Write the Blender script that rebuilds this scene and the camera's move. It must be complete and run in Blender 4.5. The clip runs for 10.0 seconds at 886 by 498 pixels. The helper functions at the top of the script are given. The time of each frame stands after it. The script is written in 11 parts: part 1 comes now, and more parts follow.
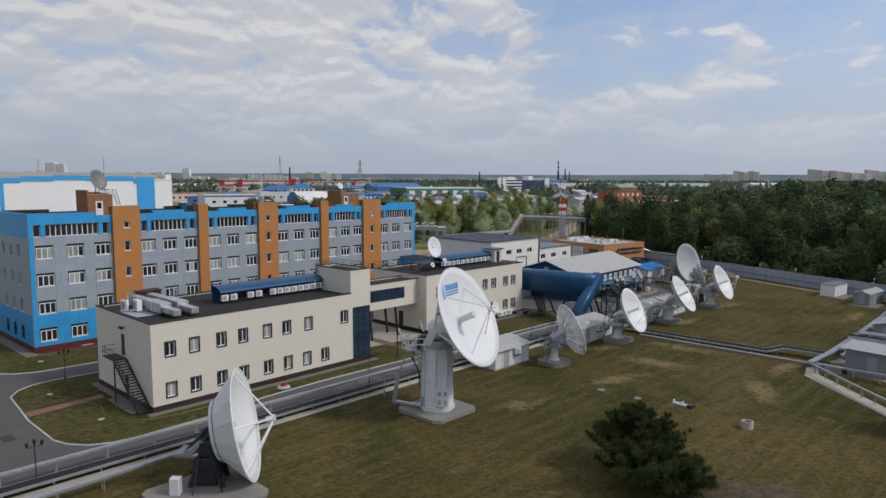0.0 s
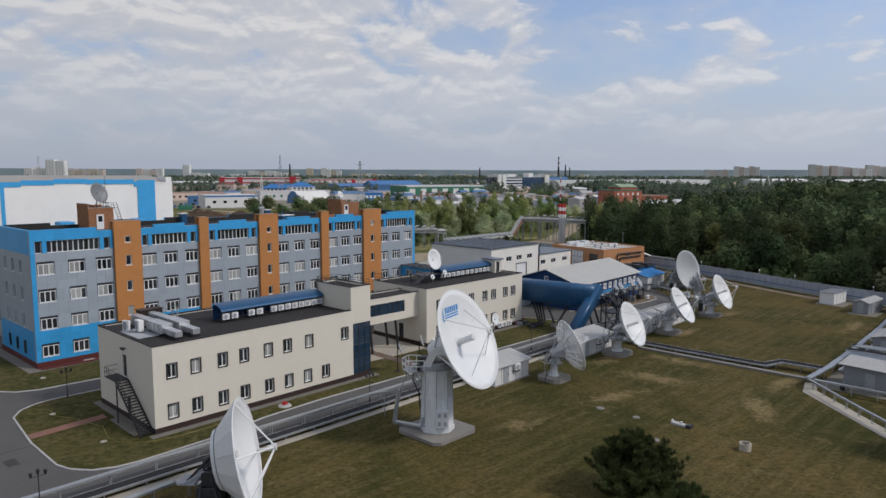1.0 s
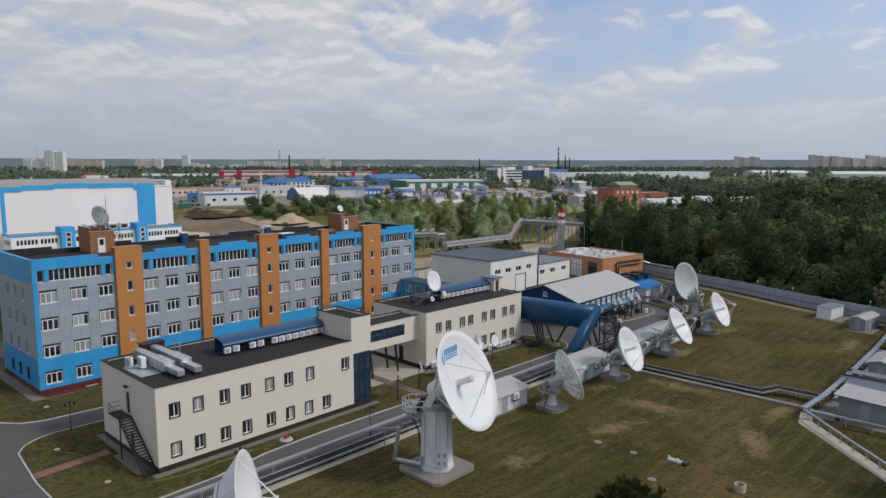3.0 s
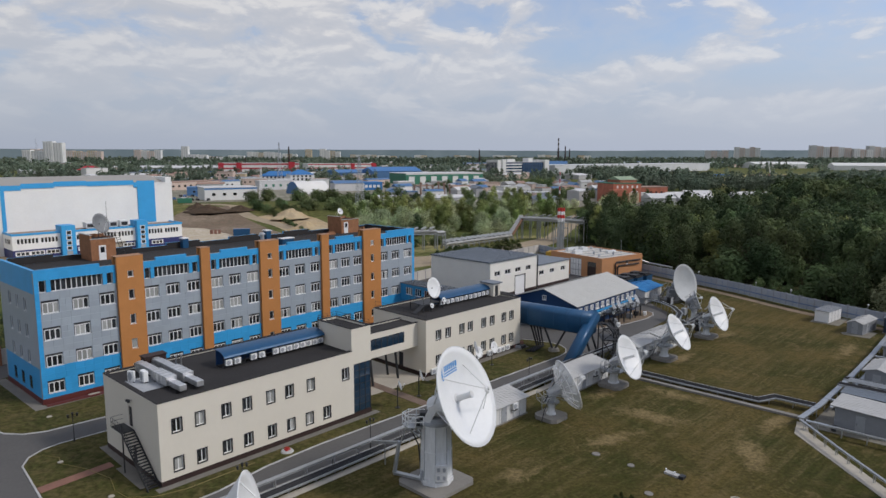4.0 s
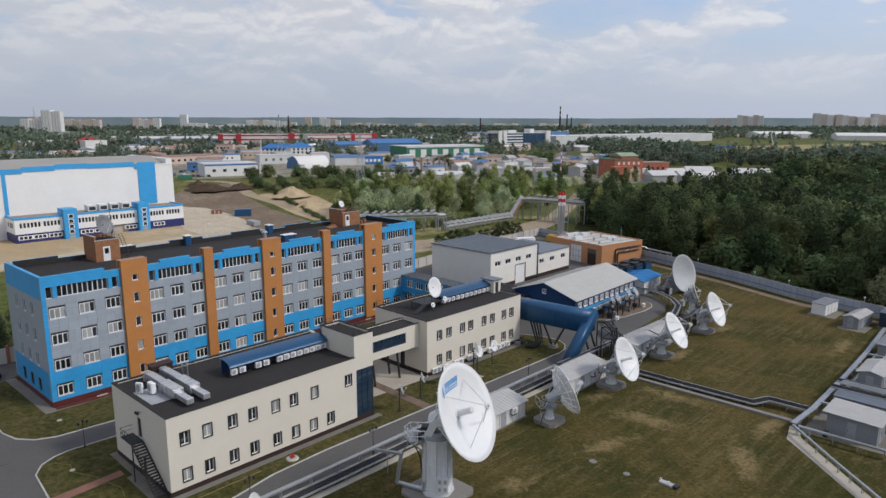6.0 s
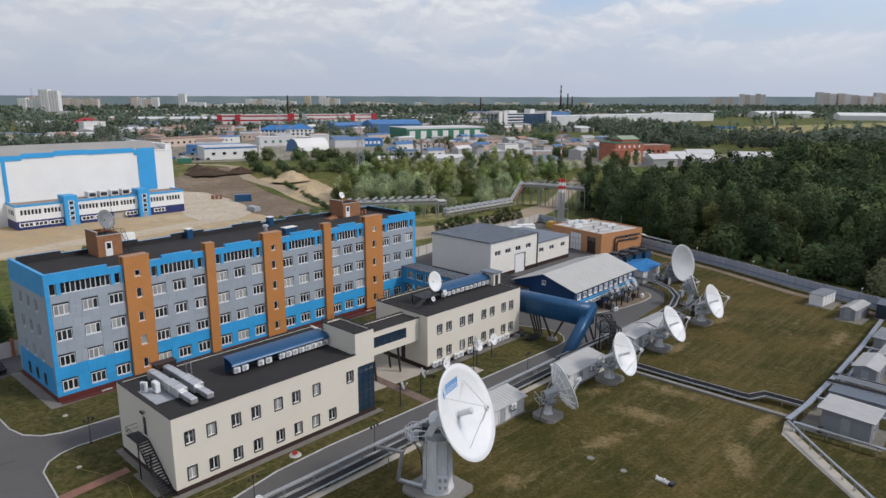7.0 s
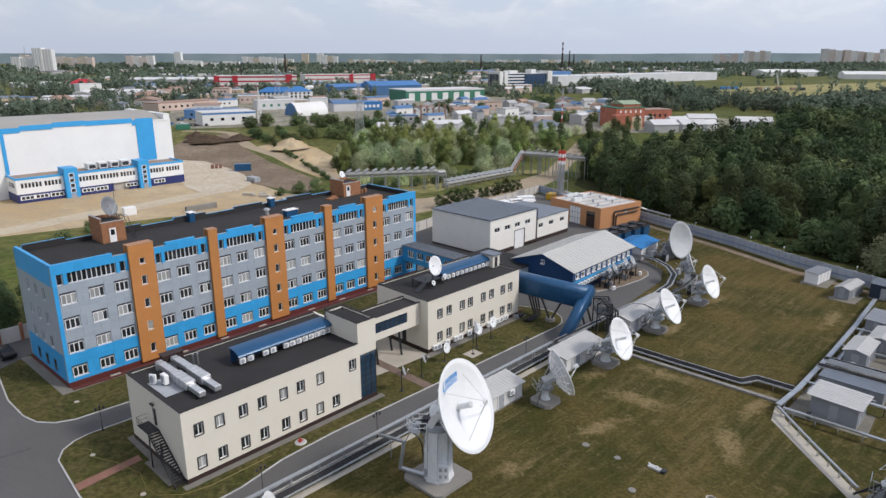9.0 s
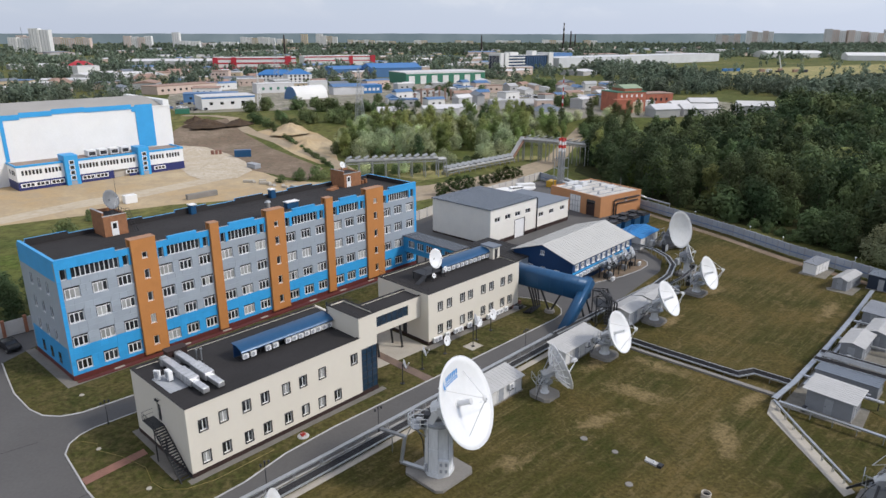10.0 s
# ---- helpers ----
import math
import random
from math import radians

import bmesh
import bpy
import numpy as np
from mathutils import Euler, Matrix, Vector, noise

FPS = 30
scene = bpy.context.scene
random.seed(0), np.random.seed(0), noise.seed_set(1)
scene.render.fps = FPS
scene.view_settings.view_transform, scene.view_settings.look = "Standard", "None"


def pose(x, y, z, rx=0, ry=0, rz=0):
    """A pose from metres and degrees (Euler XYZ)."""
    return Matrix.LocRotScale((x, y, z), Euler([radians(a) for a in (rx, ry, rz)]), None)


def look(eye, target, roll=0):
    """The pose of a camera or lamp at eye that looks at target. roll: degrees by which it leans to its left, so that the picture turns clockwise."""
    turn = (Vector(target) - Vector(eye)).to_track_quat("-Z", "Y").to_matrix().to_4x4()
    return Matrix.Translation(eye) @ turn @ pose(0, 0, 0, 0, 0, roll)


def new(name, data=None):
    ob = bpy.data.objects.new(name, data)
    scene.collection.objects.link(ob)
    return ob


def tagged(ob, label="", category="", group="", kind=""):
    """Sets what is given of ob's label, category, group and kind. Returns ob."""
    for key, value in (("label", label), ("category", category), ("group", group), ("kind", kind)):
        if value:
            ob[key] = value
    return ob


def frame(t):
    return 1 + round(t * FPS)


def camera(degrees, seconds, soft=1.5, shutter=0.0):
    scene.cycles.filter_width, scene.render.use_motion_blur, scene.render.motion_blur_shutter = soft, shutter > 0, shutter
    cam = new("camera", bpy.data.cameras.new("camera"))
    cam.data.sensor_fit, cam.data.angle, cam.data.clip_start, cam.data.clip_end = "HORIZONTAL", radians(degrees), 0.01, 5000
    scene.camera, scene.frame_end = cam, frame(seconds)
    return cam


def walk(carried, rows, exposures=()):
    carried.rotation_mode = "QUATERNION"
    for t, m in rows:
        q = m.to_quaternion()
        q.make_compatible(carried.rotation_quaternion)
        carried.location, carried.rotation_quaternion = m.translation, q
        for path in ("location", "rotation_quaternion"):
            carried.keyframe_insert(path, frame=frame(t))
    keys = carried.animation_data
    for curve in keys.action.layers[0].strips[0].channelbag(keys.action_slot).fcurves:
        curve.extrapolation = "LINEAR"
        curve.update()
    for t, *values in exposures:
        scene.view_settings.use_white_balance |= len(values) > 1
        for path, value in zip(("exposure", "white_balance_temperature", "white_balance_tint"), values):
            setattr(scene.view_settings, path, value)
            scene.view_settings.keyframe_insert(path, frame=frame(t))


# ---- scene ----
cam = camera(67.3, 10.0)
PATH = [
    (0, (0.325, 0.819, 20.702), (0.253, 2.807, 20.496), 0.2),
    (0.5, (0.347, 0.784, 21.895), (0.275, 2.771, 21.681), 0.2),
    (1, (0.376, 0.782, 23.116), (0.303, 2.769, 22.896), 0.1),
    (1.5, (0.377, 0.806, 24.29), (0.305, 2.792, 24.063), 0.1),
    (2, (0.39, 0.789, 25.52), (0.318, 2.774, 25.286), 0.1),
    (2.5, (0.373, 0.819, 26.65), (0.301, 2.803, 26.408), 0.1),
    (4, (0.406, 0.738, 30.282), (0.335, 2.717, 30.001), 0.1),
    (4.5, (0.382, 0.718, 31.421), (0.311, 2.694, 31.119), 0.1),
    (5, (0.368, 0.731, 32.677), (0.297, 2.702, 32.351), 0.1),
    (5.5, (0.38, 0.699, 33.863), (0.308, 2.667, 33.514), 0.1),
    (7, (0.356, 0.59, 37.322), (0.284, 2.54, 36.885), 0.1),
    (7.5, (0.361, 0.516, 38.372), (0.29, 2.46, 37.906), 0.1),
    (8, (0.363, 0.46, 39.383), (0.291, 2.396, 38.886), 0.1),
    (8.5, (0.379, 0.416, 40.257), (0.307, 2.344, 39.731), 0.0),
    (9, (0.364, 0.379, 41.287), (0.293, 2.299, 40.731), 0.0),
    (9.5, (0.353, 0.331, 42.188), (0.281, 2.243, 41.606), 0.0),
    (10, (0.339, 0.336, 43.079), (0.268, 2.24, 42.47), 0.0),
]
EXPOSURES = [(0.0, -0.19), (2.5, -0.16), (5.0, -0.08), (7.5, 0.12), (10.0, 0.34)]
walk(cam, [(t, look(eye, target, roll)) for t, eye, target, roll in PATH], EXPOSURES)

# ---- site frame: u runs along the building fronts, v away from the lawn ----
SITE = pose(-27.16, 56.8, 0, 0, 0, 48)


def W(u, v, z=0.0, turn=0.0):
    """A world pose from site metres and a turn about z."""
    return SITE @ pose(u, v, z, 0, 0, turn)


def XY(u, v, z=0.0):
    p = SITE @ Vector((u, v, z))
    return p


# ---- the land rises gently beyond the building site to the plateau of the town ----
def rise(x, y):
    """How far a spot lies up the slope (0 to 1), and the pull towards the middle that goes with it."""
    t = min(1.0, max(0.0, (math.hypot(x, y) - 270.0) / 130.0))
    s = t * t * (3 - 2 * t)
    return s, 1 - 0.116 * s


def up_there(x, y):
    s, k = rise(x, y)
    return x * k, y * k, 5.0 * s


def FAR(x, y, z=0.0, turn=0.0):
    """A pose on the land beyond the site, at the size that suits the slope."""
    s, k = rise(x, y)
    return pose(x * k, y * k, 5.0 * s + z, 0, 0, turn) @ Matrix.Scale(k, 4)


# ---- world, sun ----
SUN_DIR = Vector((0.95, -0.22, 0.86)).normalized()
world = bpy.data.worlds.new("sky")
scene.world = world
world.use_nodes = True
wn, wl = world.node_tree.nodes, world.node_tree.links
wn.clear()
w_out = wn.new("ShaderNodeOutputWorld")
w_bg = wn.new("ShaderNodeBackground")
w_sky = wn.new("ShaderNodeTexSky")
w_sky.sky_type = "NISHITA"
w_sky.sun_disc = False
w_sky.sun_elevation = math.asin(SUN_DIR.z)
w_sky.sun_rotation = math.atan2(SUN_DIR.x, SUN_DIR.y)
w_sky.air_density = 1.1
w_sky.dust_density = 1.0
w_sky.ozone_density = 1.2
w_co = wn.new("ShaderNodeTexCoord")
w_sep = wn.new("ShaderNodeSeparateXYZ")
wl.new(w_co.outputs["Generated"], w_sep.inputs[0])


def w_math(op, a, b=None, c=None):
    n = wn.new("ShaderNodeMath")
    n.operation = op
    for k, v in enumerate((a, b, c)):
        if v is None:
            continue
        if isinstance(v, (int, float)):
            n.inputs[k].default_value = v
        else:
            wl.new(v, n.inputs[k])
    return n.outputs[0]


def w_ramp(fac, stops):
    n = wn.new("ShaderNodeValToRGB")
    wl.new(fac, n.inputs[0])
    while len(n.color_ramp.elements) < len(stops):
        n.color_ramp.elements.new(0.5)
    for e, (p, v) in zip(n.color_ramp.elements, stops):
        e.position, e.color = p, (v, v, v, 1) if isinstance(v, (int, float)) else (*v, 1)
    return n.outputs[0]


# clouds lie in a high flat layer, so they crowd together towards the horizon
w_up = w_math("MAXIMUM", w_sep.outputs[2], 0.0)


def w_layer(lift, scale, detail, rough, seed, depth=0.8, low=0.13):
    den = w_math("ADD", w_up, low + lift)
    comb = wn.new("ShaderNodeCombineXYZ")
    wl.new(w_math("DIVIDE", w_sep.outputs[0], den), comb.inputs[0])
    wl.new(w_math("MULTIPLY", w_math("DIVIDE", w_sep.outputs[1], den), depth), comb.inputs[1])
    comb.inputs[2].default_value = seed
    n = wn.new("ShaderNodeTexNoise")
    n.inputs["Scale"].default_value = scale
    n.inputs["Detail"].default_value = detail
    n.inputs["Roughness"].default_value = rough
    n.inputs["Distortion"].default_value = 0.12
    wl.new(comb.outputs[0], n.inputs["Vector"])
    return n.outputs[0]


def w_billow(lift, scale, detail, rough, tall):
    """Lumps that are about as high as wide, for the heaped tops."""
    comb = wn.new("ShaderNodeCombineXYZ")
    wl.new(w_sep.outputs[0], comb.inputs[0])
    wl.new(w_math("MULTIPLY_ADD", w_sep.outputs[2], tall, 2.3 + lift * tall), comb.inputs[2])
    n = wn.new("ShaderNodeTexNoise")
    n.inputs["Scale"].default_value = scale
    n.inputs["Detail"].default_value = detail
    n.inputs["Roughness"].default_value = rough
    n.inputs["Distortion"].default_value = 0.35
    wl.new(comb.outputs[0], n.inputs["Vector"])
    return n.outputs[0]


w_n1 = w_layer(0.0, 1.25, 3.0, 0.5, 4.3, 0.75, 0.16)
w_n2 = w_layer(0.0, 0.40, 3.0, 0.5, 9.1)
w_b = w_billow(0.0, 10.5, 6.0, 0.56, 2.1)
w_bup = w_billow(0.010, 10.5, 6.0, 0.56, 2.1)
w_side = w_math("MULTIPLY", w_sep.outputs[0], -0.055)
w_body = w_math("ADD", w_math("ADD", w_math("MULTIPLY", w_n1, 0.55), w_math("MULTIPLY", w_n2, 0.42)), w_math("MULTIPLY_ADD", w_math("MINIMUM", w_up, 0.28), 0.12, w_side))
w_sum = w_math("MULTIPLY_ADD", w_b, 0.52, w_body)
w_cloud = w_ramp(w_sum, [(0.735, 0.0), (0.765, 0.55), (0.81, 0.88), (0.90, 0.95)])
w_veil = w_ramp(w_sum, [(0.63, 0.0), (0.79, 0.70)])
w_edge = w_math("MULTIPLY_ADD", w_math("SUBTRACT", w_b, w_bup), 2.6, 0.5)
w_shade = w_ramp(w_edge, [(0.28, (0.60, 0.62, 0.675)), (0.50, (0.65, 0.66, 0.705)), (0.74, (0.81, 0.80, 0.805))])
w_haze = w_ramp(w_sep.outputs[2], [(0.0, 0.97), (0.07, 0.85), (0.16, 0.45), (0.35, 0.15)])
w_gain = wn.new("ShaderNodeMix")
w_gain.data_type = "RGBA"
w_gain.blend_type = "MULTIPLY"
w_gain.inputs["Factor"].default_value = 1.0
wl.new(w_sky.outputs[0], w_gain.inputs["A"])
w_gain.inputs["B"].default_value = (0.125, 0.136, 0.165, 1)


def w_mix(fac, a, b):
    n = wn.new("ShaderNodeMix")
    n.data_type = "RGBA"
    wl.new(fac, n.inputs["Factor"])
    for key, v in (("A", a), ("B", b)):
        if isinstance(v, tuple):
            n.inputs[key].default_value = (*v, 1)
        else:
            wl.new(v, n.inputs[key])
    return n.outputs["Result"]


w_c1 = w_mix(w_haze, w_gain.outputs["Result"], (0.45, 0.50, 0.615))
w_fade = w_math("MULTIPLY", w_cloud, w_ramp(w_sep.outputs[2], [(0.02, 0.0), (0.08, 0.35), (0.17, 0.95)]))
w_thin = w_math("MULTIPLY", w_veil, w_ramp(w_sep.outputs[2], [(0.02, 0.0), (0.10, 0.8)]))
w_c2 = w_mix(w_fade, w_mix(w_thin, w_c1, (0.56, 0.59, 0.665)), w_shade)
# the sky is clearer and deeper high up than near the horizon
w_lift = wn.new("ShaderNodeMix")
w_lift.data_type = "RGBA"
w_lift.blend_type = "MULTIPLY"
w_lift.inputs["Factor"].default_value = 1.0
wl.new(w_c2, w_lift.inputs["A"])
wl.new(w_ramp(w_sep.outputs[2], [(0.28, (0.5, 0.5, 0.5)), (0.55, (0.44, 0.45, 0.47))]), w_lift.inputs["B"])
wl.new(w_lift.outputs["Result"], w_bg.inputs["Color"])
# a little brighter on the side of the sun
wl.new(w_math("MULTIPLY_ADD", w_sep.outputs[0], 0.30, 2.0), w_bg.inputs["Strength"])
wl.new(w_bg.outputs[0], w_out.inputs[0])

sun_data = bpy.data.lights.new("sun", "SUN")
sun_data.energy = 2.15
sun_data.angle = radians(10.0)
sun_data.color = (1.0, 0.925, 0.83)
sun = new("sun", sun_data)
sun.matrix_world = look(SUN_DIR * 300, (0, 0, 0))


# ---- materials ----
def mat(name, rgb, rough=0.75, metal=0.0, var=0.12, scale=0.35, fine=5.0, bump=0.05, rnd=0.0, second=None, spec=0.4, stretch=None):
    m = bpy.data.materials.new(name)
    m.use_nodes = True
    nt = m.node_tree
    n, l = nt.nodes, nt.links
    b = n["Principled BSDF"]
    b.inputs["Roughness"].default_value = rough
    b.inputs["Metallic"].default_value = metal
    b.inputs["Specular IOR Level"].default_value = spec
    geo = n.new("ShaderNodeNewGeometry")
    vec = geo.outputs["Position"]
    if stretch:
        mp = n.new("ShaderNodeMapping")
        mp.inputs["Rotation"].default_value = (0, 0, radians(stretch[0]))
        mp.inputs["Scale"].default_value = stretch[1:]
        l.new(vec, mp.inputs["Vector"])
        vec = mp.outputs[0]
    a = n.new("ShaderNodeTexNoise")
    a.inputs["Scale"].default_value = scale
    a.inputs["Detail"].default_value = 5
    a.inputs["Roughness"].default_value = 0.6
    f = n.new("ShaderNodeTexNoise")
    f.inputs["Scale"].default_value = fine
    f.inputs["Detail"].default_value = 4
    f.inputs["Roughness"].default_value = 0.65
    l.new(vec, a.inputs["Vector"])
    l.new(vec, f.inputs["Vector"])
    mixf = n.new("ShaderNodeMath")
    mixf.operation = "MULTIPLY_ADD"
    mixf.inputs[1].default_value = 0.55
    half = n.new("ShaderNodeMath")
    half.operation = "MULTIPLY"
    half.inputs[1].default_value = 0.45
    l.new(f.outputs[0], half.inputs[0])
    l.new(a.outputs[0], mixf.inputs[0])
    l.new(half.outputs[0], mixf.inputs[2])
    ramp = n.new("ShaderNodeMapRange")
    ramp.inputs["From Min"].default_value = 0.34
    ramp.inputs["From Max"].default_value = 0.66
    l.new(mixf.outputs[0], ramp.inputs["Value"])
    mix = n.new("ShaderNodeMix")
    mix.data_type = "RGBA"
    lo = second if second else tuple(c * (1 - var) for c in rgb)
    hi = rgb if second else tuple(min(1, c * (1 + var)) for c in rgb)
    mix.inputs["A"].default_value = (*lo, 1)
    mix.inputs["B"].default_value = (*hi, 1)
    l.new(ramp.outputs[0], mix.inputs["Factor"])
    col = mix.outputs["Result"]
    if rnd:
        info = n.new("ShaderNodeObjectInfo")
        isl = n.new("ShaderNodeMapRange")
        isl.inputs["To Min"].default_value = 1 - rnd
        isl.inputs["To Max"].default_value = 1 + rnd
        l.new(info.outputs["Random"], isl.inputs["Value"])
        hsv = n.new("ShaderNodeHueSaturation")
        l.new(isl.outputs[0], hsv.inputs["Value"])
        l.new(col, hsv.inputs["Color"])
        col = hsv.outputs[0]
    l.new(col, b.inputs["Base Color"])
    if bump:
        bn = n.new("ShaderNodeBump")
        bn.inputs["Strength"].default_value = min(1.0, bump * 4)
        bn.inputs["Distance"].default_value = 0.02
        l.new(f.outputs[0], bn.inputs["Height"])
        l.new(bn.outputs[0], b.inputs["Normal"])
    return m


CREAM = mat("cream_cladding", (0.645, 0.61, 0.535), 0.55, var=0.022, scale=0.5, fine=3, bump=0.01)
PLINTH = mat("brown_plinth", (0.033, 0.018, 0.016), 0.6, var=0.2)
BLUE = mat("blue_cladding", (0.035, 0.30, 0.62), 0.45, var=0.08, scale=0.6, bump=0.0, rnd=0.06)
GREY = mat("grey_cladding", (0.300, 0.345, 0.395), 0.5, var=0.06, scale=0.5, bump=0.0, rnd=0.05)
ORANGE = mat("ochre_cladding", (0.42, 0.18, 0.055), 0.6, var=0.08, scale=0.6, bump=0.01, rnd=0.06)
MAROON = mat("maroon_plinth", (0.10, 0.022, 0.02), 0.6, var=0.15, rnd=0.1)
FELT = mat("roof_felt", (0.024, 0.0225, 0.0235), 0.9, var=0.3, scale=0.18, fine=4, bump=0.1)
WHITE = mat("white_paint", (0.74, 0.75, 0.76), 0.45, var=0.05, scale=0.6, fine=4, bump=0.01)
PVC = mat("white_window_plastic", (0.72, 0.73, 0.74), 0.4, var=0.04, bump=0)
ZINC = mat("galvanised_steel", (0.42, 0.44, 0.46), 0.42, 0.7, var=0.15, scale=1.2, fine=9, bump=0.03)
DUCT = mat("duct_foil", (0.54, 0.55, 0.57), 0.34, 0.65, var=0.25, scale=1.5, fine=7, bump=0.05)
GREYPAINT = mat("grey_paint", (0.30, 0.32, 0.35), 0.5, var=0.1, scale=0.8, bump=0.02)
DARKSTEEL = mat("dark_steel", (0.045, 0.047, 0.052), 0.5, 0.5, var=0.25, scale=1.0)
ASPHALT = mat("asphalt", (0.096, 0.093, 0.092), 0.82, var=0.14, scale=0.12, fine=3, bump=0.1)
KERB = mat("kerb_concrete", (0.40, 0.40, 0.40), 0.85, var=0.12, rnd=0.08)
CONC = mat("concrete", (0.215, 0.205, 0.19), 0.85, var=0.18, scale=0.4, fine=5, bump=0.08)
PALECONC = mat("pale_concrete", (0.40, 0.37, 0.32), 0.85, var=0.15, scale=0.3, fine=5, bump=0.06)
APRON = mat("weathered_apron", (0.164, 0.155, 0.140), 0.88, var=0.2, scale=0.5, fine=5, bump=0.08)
BRICKRED = mat("pale_red_paving", (0.22, 0.112, 0.086), 0.85, var=0.2, scale=1.0, fine=6)
NAVY = mat("navy_sheet", (0.011, 0.046, 0.135), 0.45, var=0.12, bump=0.02)
DEEPBLUE = mat("deep_blue_sheet", (0.015, 0.072, 0.165), 0.34, 0.1, var=0.1, scale=0.8)
SKYROOF = mat("bright_blue_roof", (0.018, 0.17, 0.42), 0.6, var=0.08)
SHEETROOF = mat("pale_sheet_roof", (0.47, 0.465, 0.44), 0.45, 0.1, var=0.06, scale=0.5)
SLATEROOF = mat("blue_grey_roof", (0.15, 0.175, 0.21), 0.5, 0.1, var=0.08)


def glass(name, rgb, rough=0.06):
    m = mat(name, rgb, rough, 0.0, var=0.25, scale=0.6, fine=1.5, bump=0, rnd=0.5, spec=0.9)
    return m


PANE = glass("window_glass", (0.022, 0.025, 0.030))
PANE_LIGHT = mat("window_with_blind", (0.33, 0.34, 0.33), 0.25, var=0.2, rnd=0.25, spec=0.8)
CURTAIN = glass("blue_curtain_glass", (0.018, 0.048, 0.09))


# ---- mesh kit ----
def bx(bm, x0, y0, z0, x1, y1, z1):
    r = bmesh.ops.create_cube(bm, size=1.0)
    for v in r["verts"]:
        v.co = Vector((x0 + (v.co.x + 0.5) * (x1 - x0), y0 + (v.co.y + 0.5) * (y1 - y0), z0 + (v.co.z + 0.5) * (z1 - z0)))
    return r["verts"]


def cyl(bm, p0, p1, r0, r1=None, seg=10):
    """A capped tapered bar between two points."""
    p0, p1 = Vector(p0), Vector(p1)
    d = p1 - p0
    if d.length < 1e-6:
        return
    r1 = r0 if r1 is None else r1
    m = Matrix.Translation((p0 + p1) / 2) @ d.to_track_quat("Z", "Y").to_matrix().to_4x4()
    bmesh.ops.create_cone(bm, cap_ends=True, segments=seg, radius1=r0, radius2=r1, depth=d.length, matrix=m)


def beam(bm, p0, p1, w, h):
    """A square bar between two points."""
    p0, p1 = Vector(p0), Vector(p1)
    d = p1 - p0
    m = Matrix.Translation((p0 + p1) / 2) @ d.to_track_quat("X", "Z").to_matrix().to_4x4()
    m = m @ Matrix.Diagonal((d.length, w, h, 1))
    bmesh.ops.create_cube(bm, size=1.0, matrix=m)


def sweep(bm, pts, r, seg=6, closed=False):
    """A round bar bent along a path, in one piece."""
    P = [Vector(p) for p in pts]
    n = len(P)
    loops = []
    for i, p in enumerate(P):
        a = P[(i - 1) % n] if (i or closed) else p
        b = P[(i + 1) % n] if (i < n - 1 or closed) else p
        t = (b - a).normalized()
        side = t.cross(Vector((0, 0, 1)))
        side = side.normalized() if side.length > 1e-4 else Vector((1, 0, 0))
        over = side.cross(t)
        loops.append([bm.verts.new(p + (side * math.cos(2 * math.pi * k / seg) + over * math.sin(2 * math.pi * k / seg)) * r) for k in range(seg)])
    for i in range(n if closed else n - 1):
        a, b = loops[i], loops[(i + 1) % n]
        for k in range(seg):
            q = (k + 1) % seg
            bm.faces.new((a[k], a[q], b[q], b[k]))
    if not closed:
        bm.faces.new(loops[0][::-1])
        bm.faces.new(loops[-1])


def circle(r, z, n=24):
    return [(r * math.cos(2 * math.pi * k / n), r * math.sin(2 * math.pi * k / n), z) for k in range(n)]


def slab(bm, pts, z0, z1):
    """A flat prism over a polygon."""
    lo = [bm.verts.new((x, y, z0)) for x, y in pts]
    hi = [bm.verts.new((x, y, z1)) for x, y in pts]
    bm.faces.new(hi)
    bm.faces.new(list(reversed(lo)))
    n = len(pts)
    for i in range(n):
        bm.faces.new((lo[i], lo[(i + 1) % n], hi[(i + 1) % n], hi[i]))


def mesh_of(bm, name, material, smooth=False):
    bmesh.ops.recalc_face_normals(bm, faces=bm.faces)
    me = bpy.data.meshes.new(name)
    bm.to_mesh(me)
    bm.free()
    for m in material if isinstance(material, (list, tuple)) else (material,):
        me.materials.append(m)
    if smooth:
        for p in me.polygons:
            p.use_smooth = True
    return me


MANY = {"cable_bundle", "rungs", "joint_strip", "roof_ribs", "glazing_frame", "gauges", "eave_clips", "flowers", "bracing", "leg_frame", "rung"}


def part(name, bm, material, parent, label="", smooth=False, at=None):
    """One mesh object under a thing or a part."""
    ob = new(name, mesh_of(bm, name, material, smooth))
    if name in MANY:
        ob["kind"] = "stuff"
    ob.parent = parent
    if at is not None:
        ob.matrix_basis = at
    if label:
        ob["label"] = label
    return ob


def piece(name, me, parent, at, label=""):
    """One more object on a shared mesh."""
    ob = new(name, me)
    ob.parent = parent
    ob.matrix_basis = at
    if label:
        ob["label"] = label
    return ob


def root(name, m, label, category, group="", kind=""):
    ob = new(name)
    ob.empty_display_size = 0.3
    ob.matrix_basis = m
    return tagged(ob, label, category, group, kind)


def single(name, bm, material, m, label, category, group="", kind="", smooth=False):
    ob = new(name, mesh_of(bm, name, material, smooth))
    ob.matrix_basis = m
    return tagged(ob, label, category, group, kind)


def B(*boxes):
    bm = bmesh.new()
    for b in boxes:
        bx(bm, *b)
    return bm


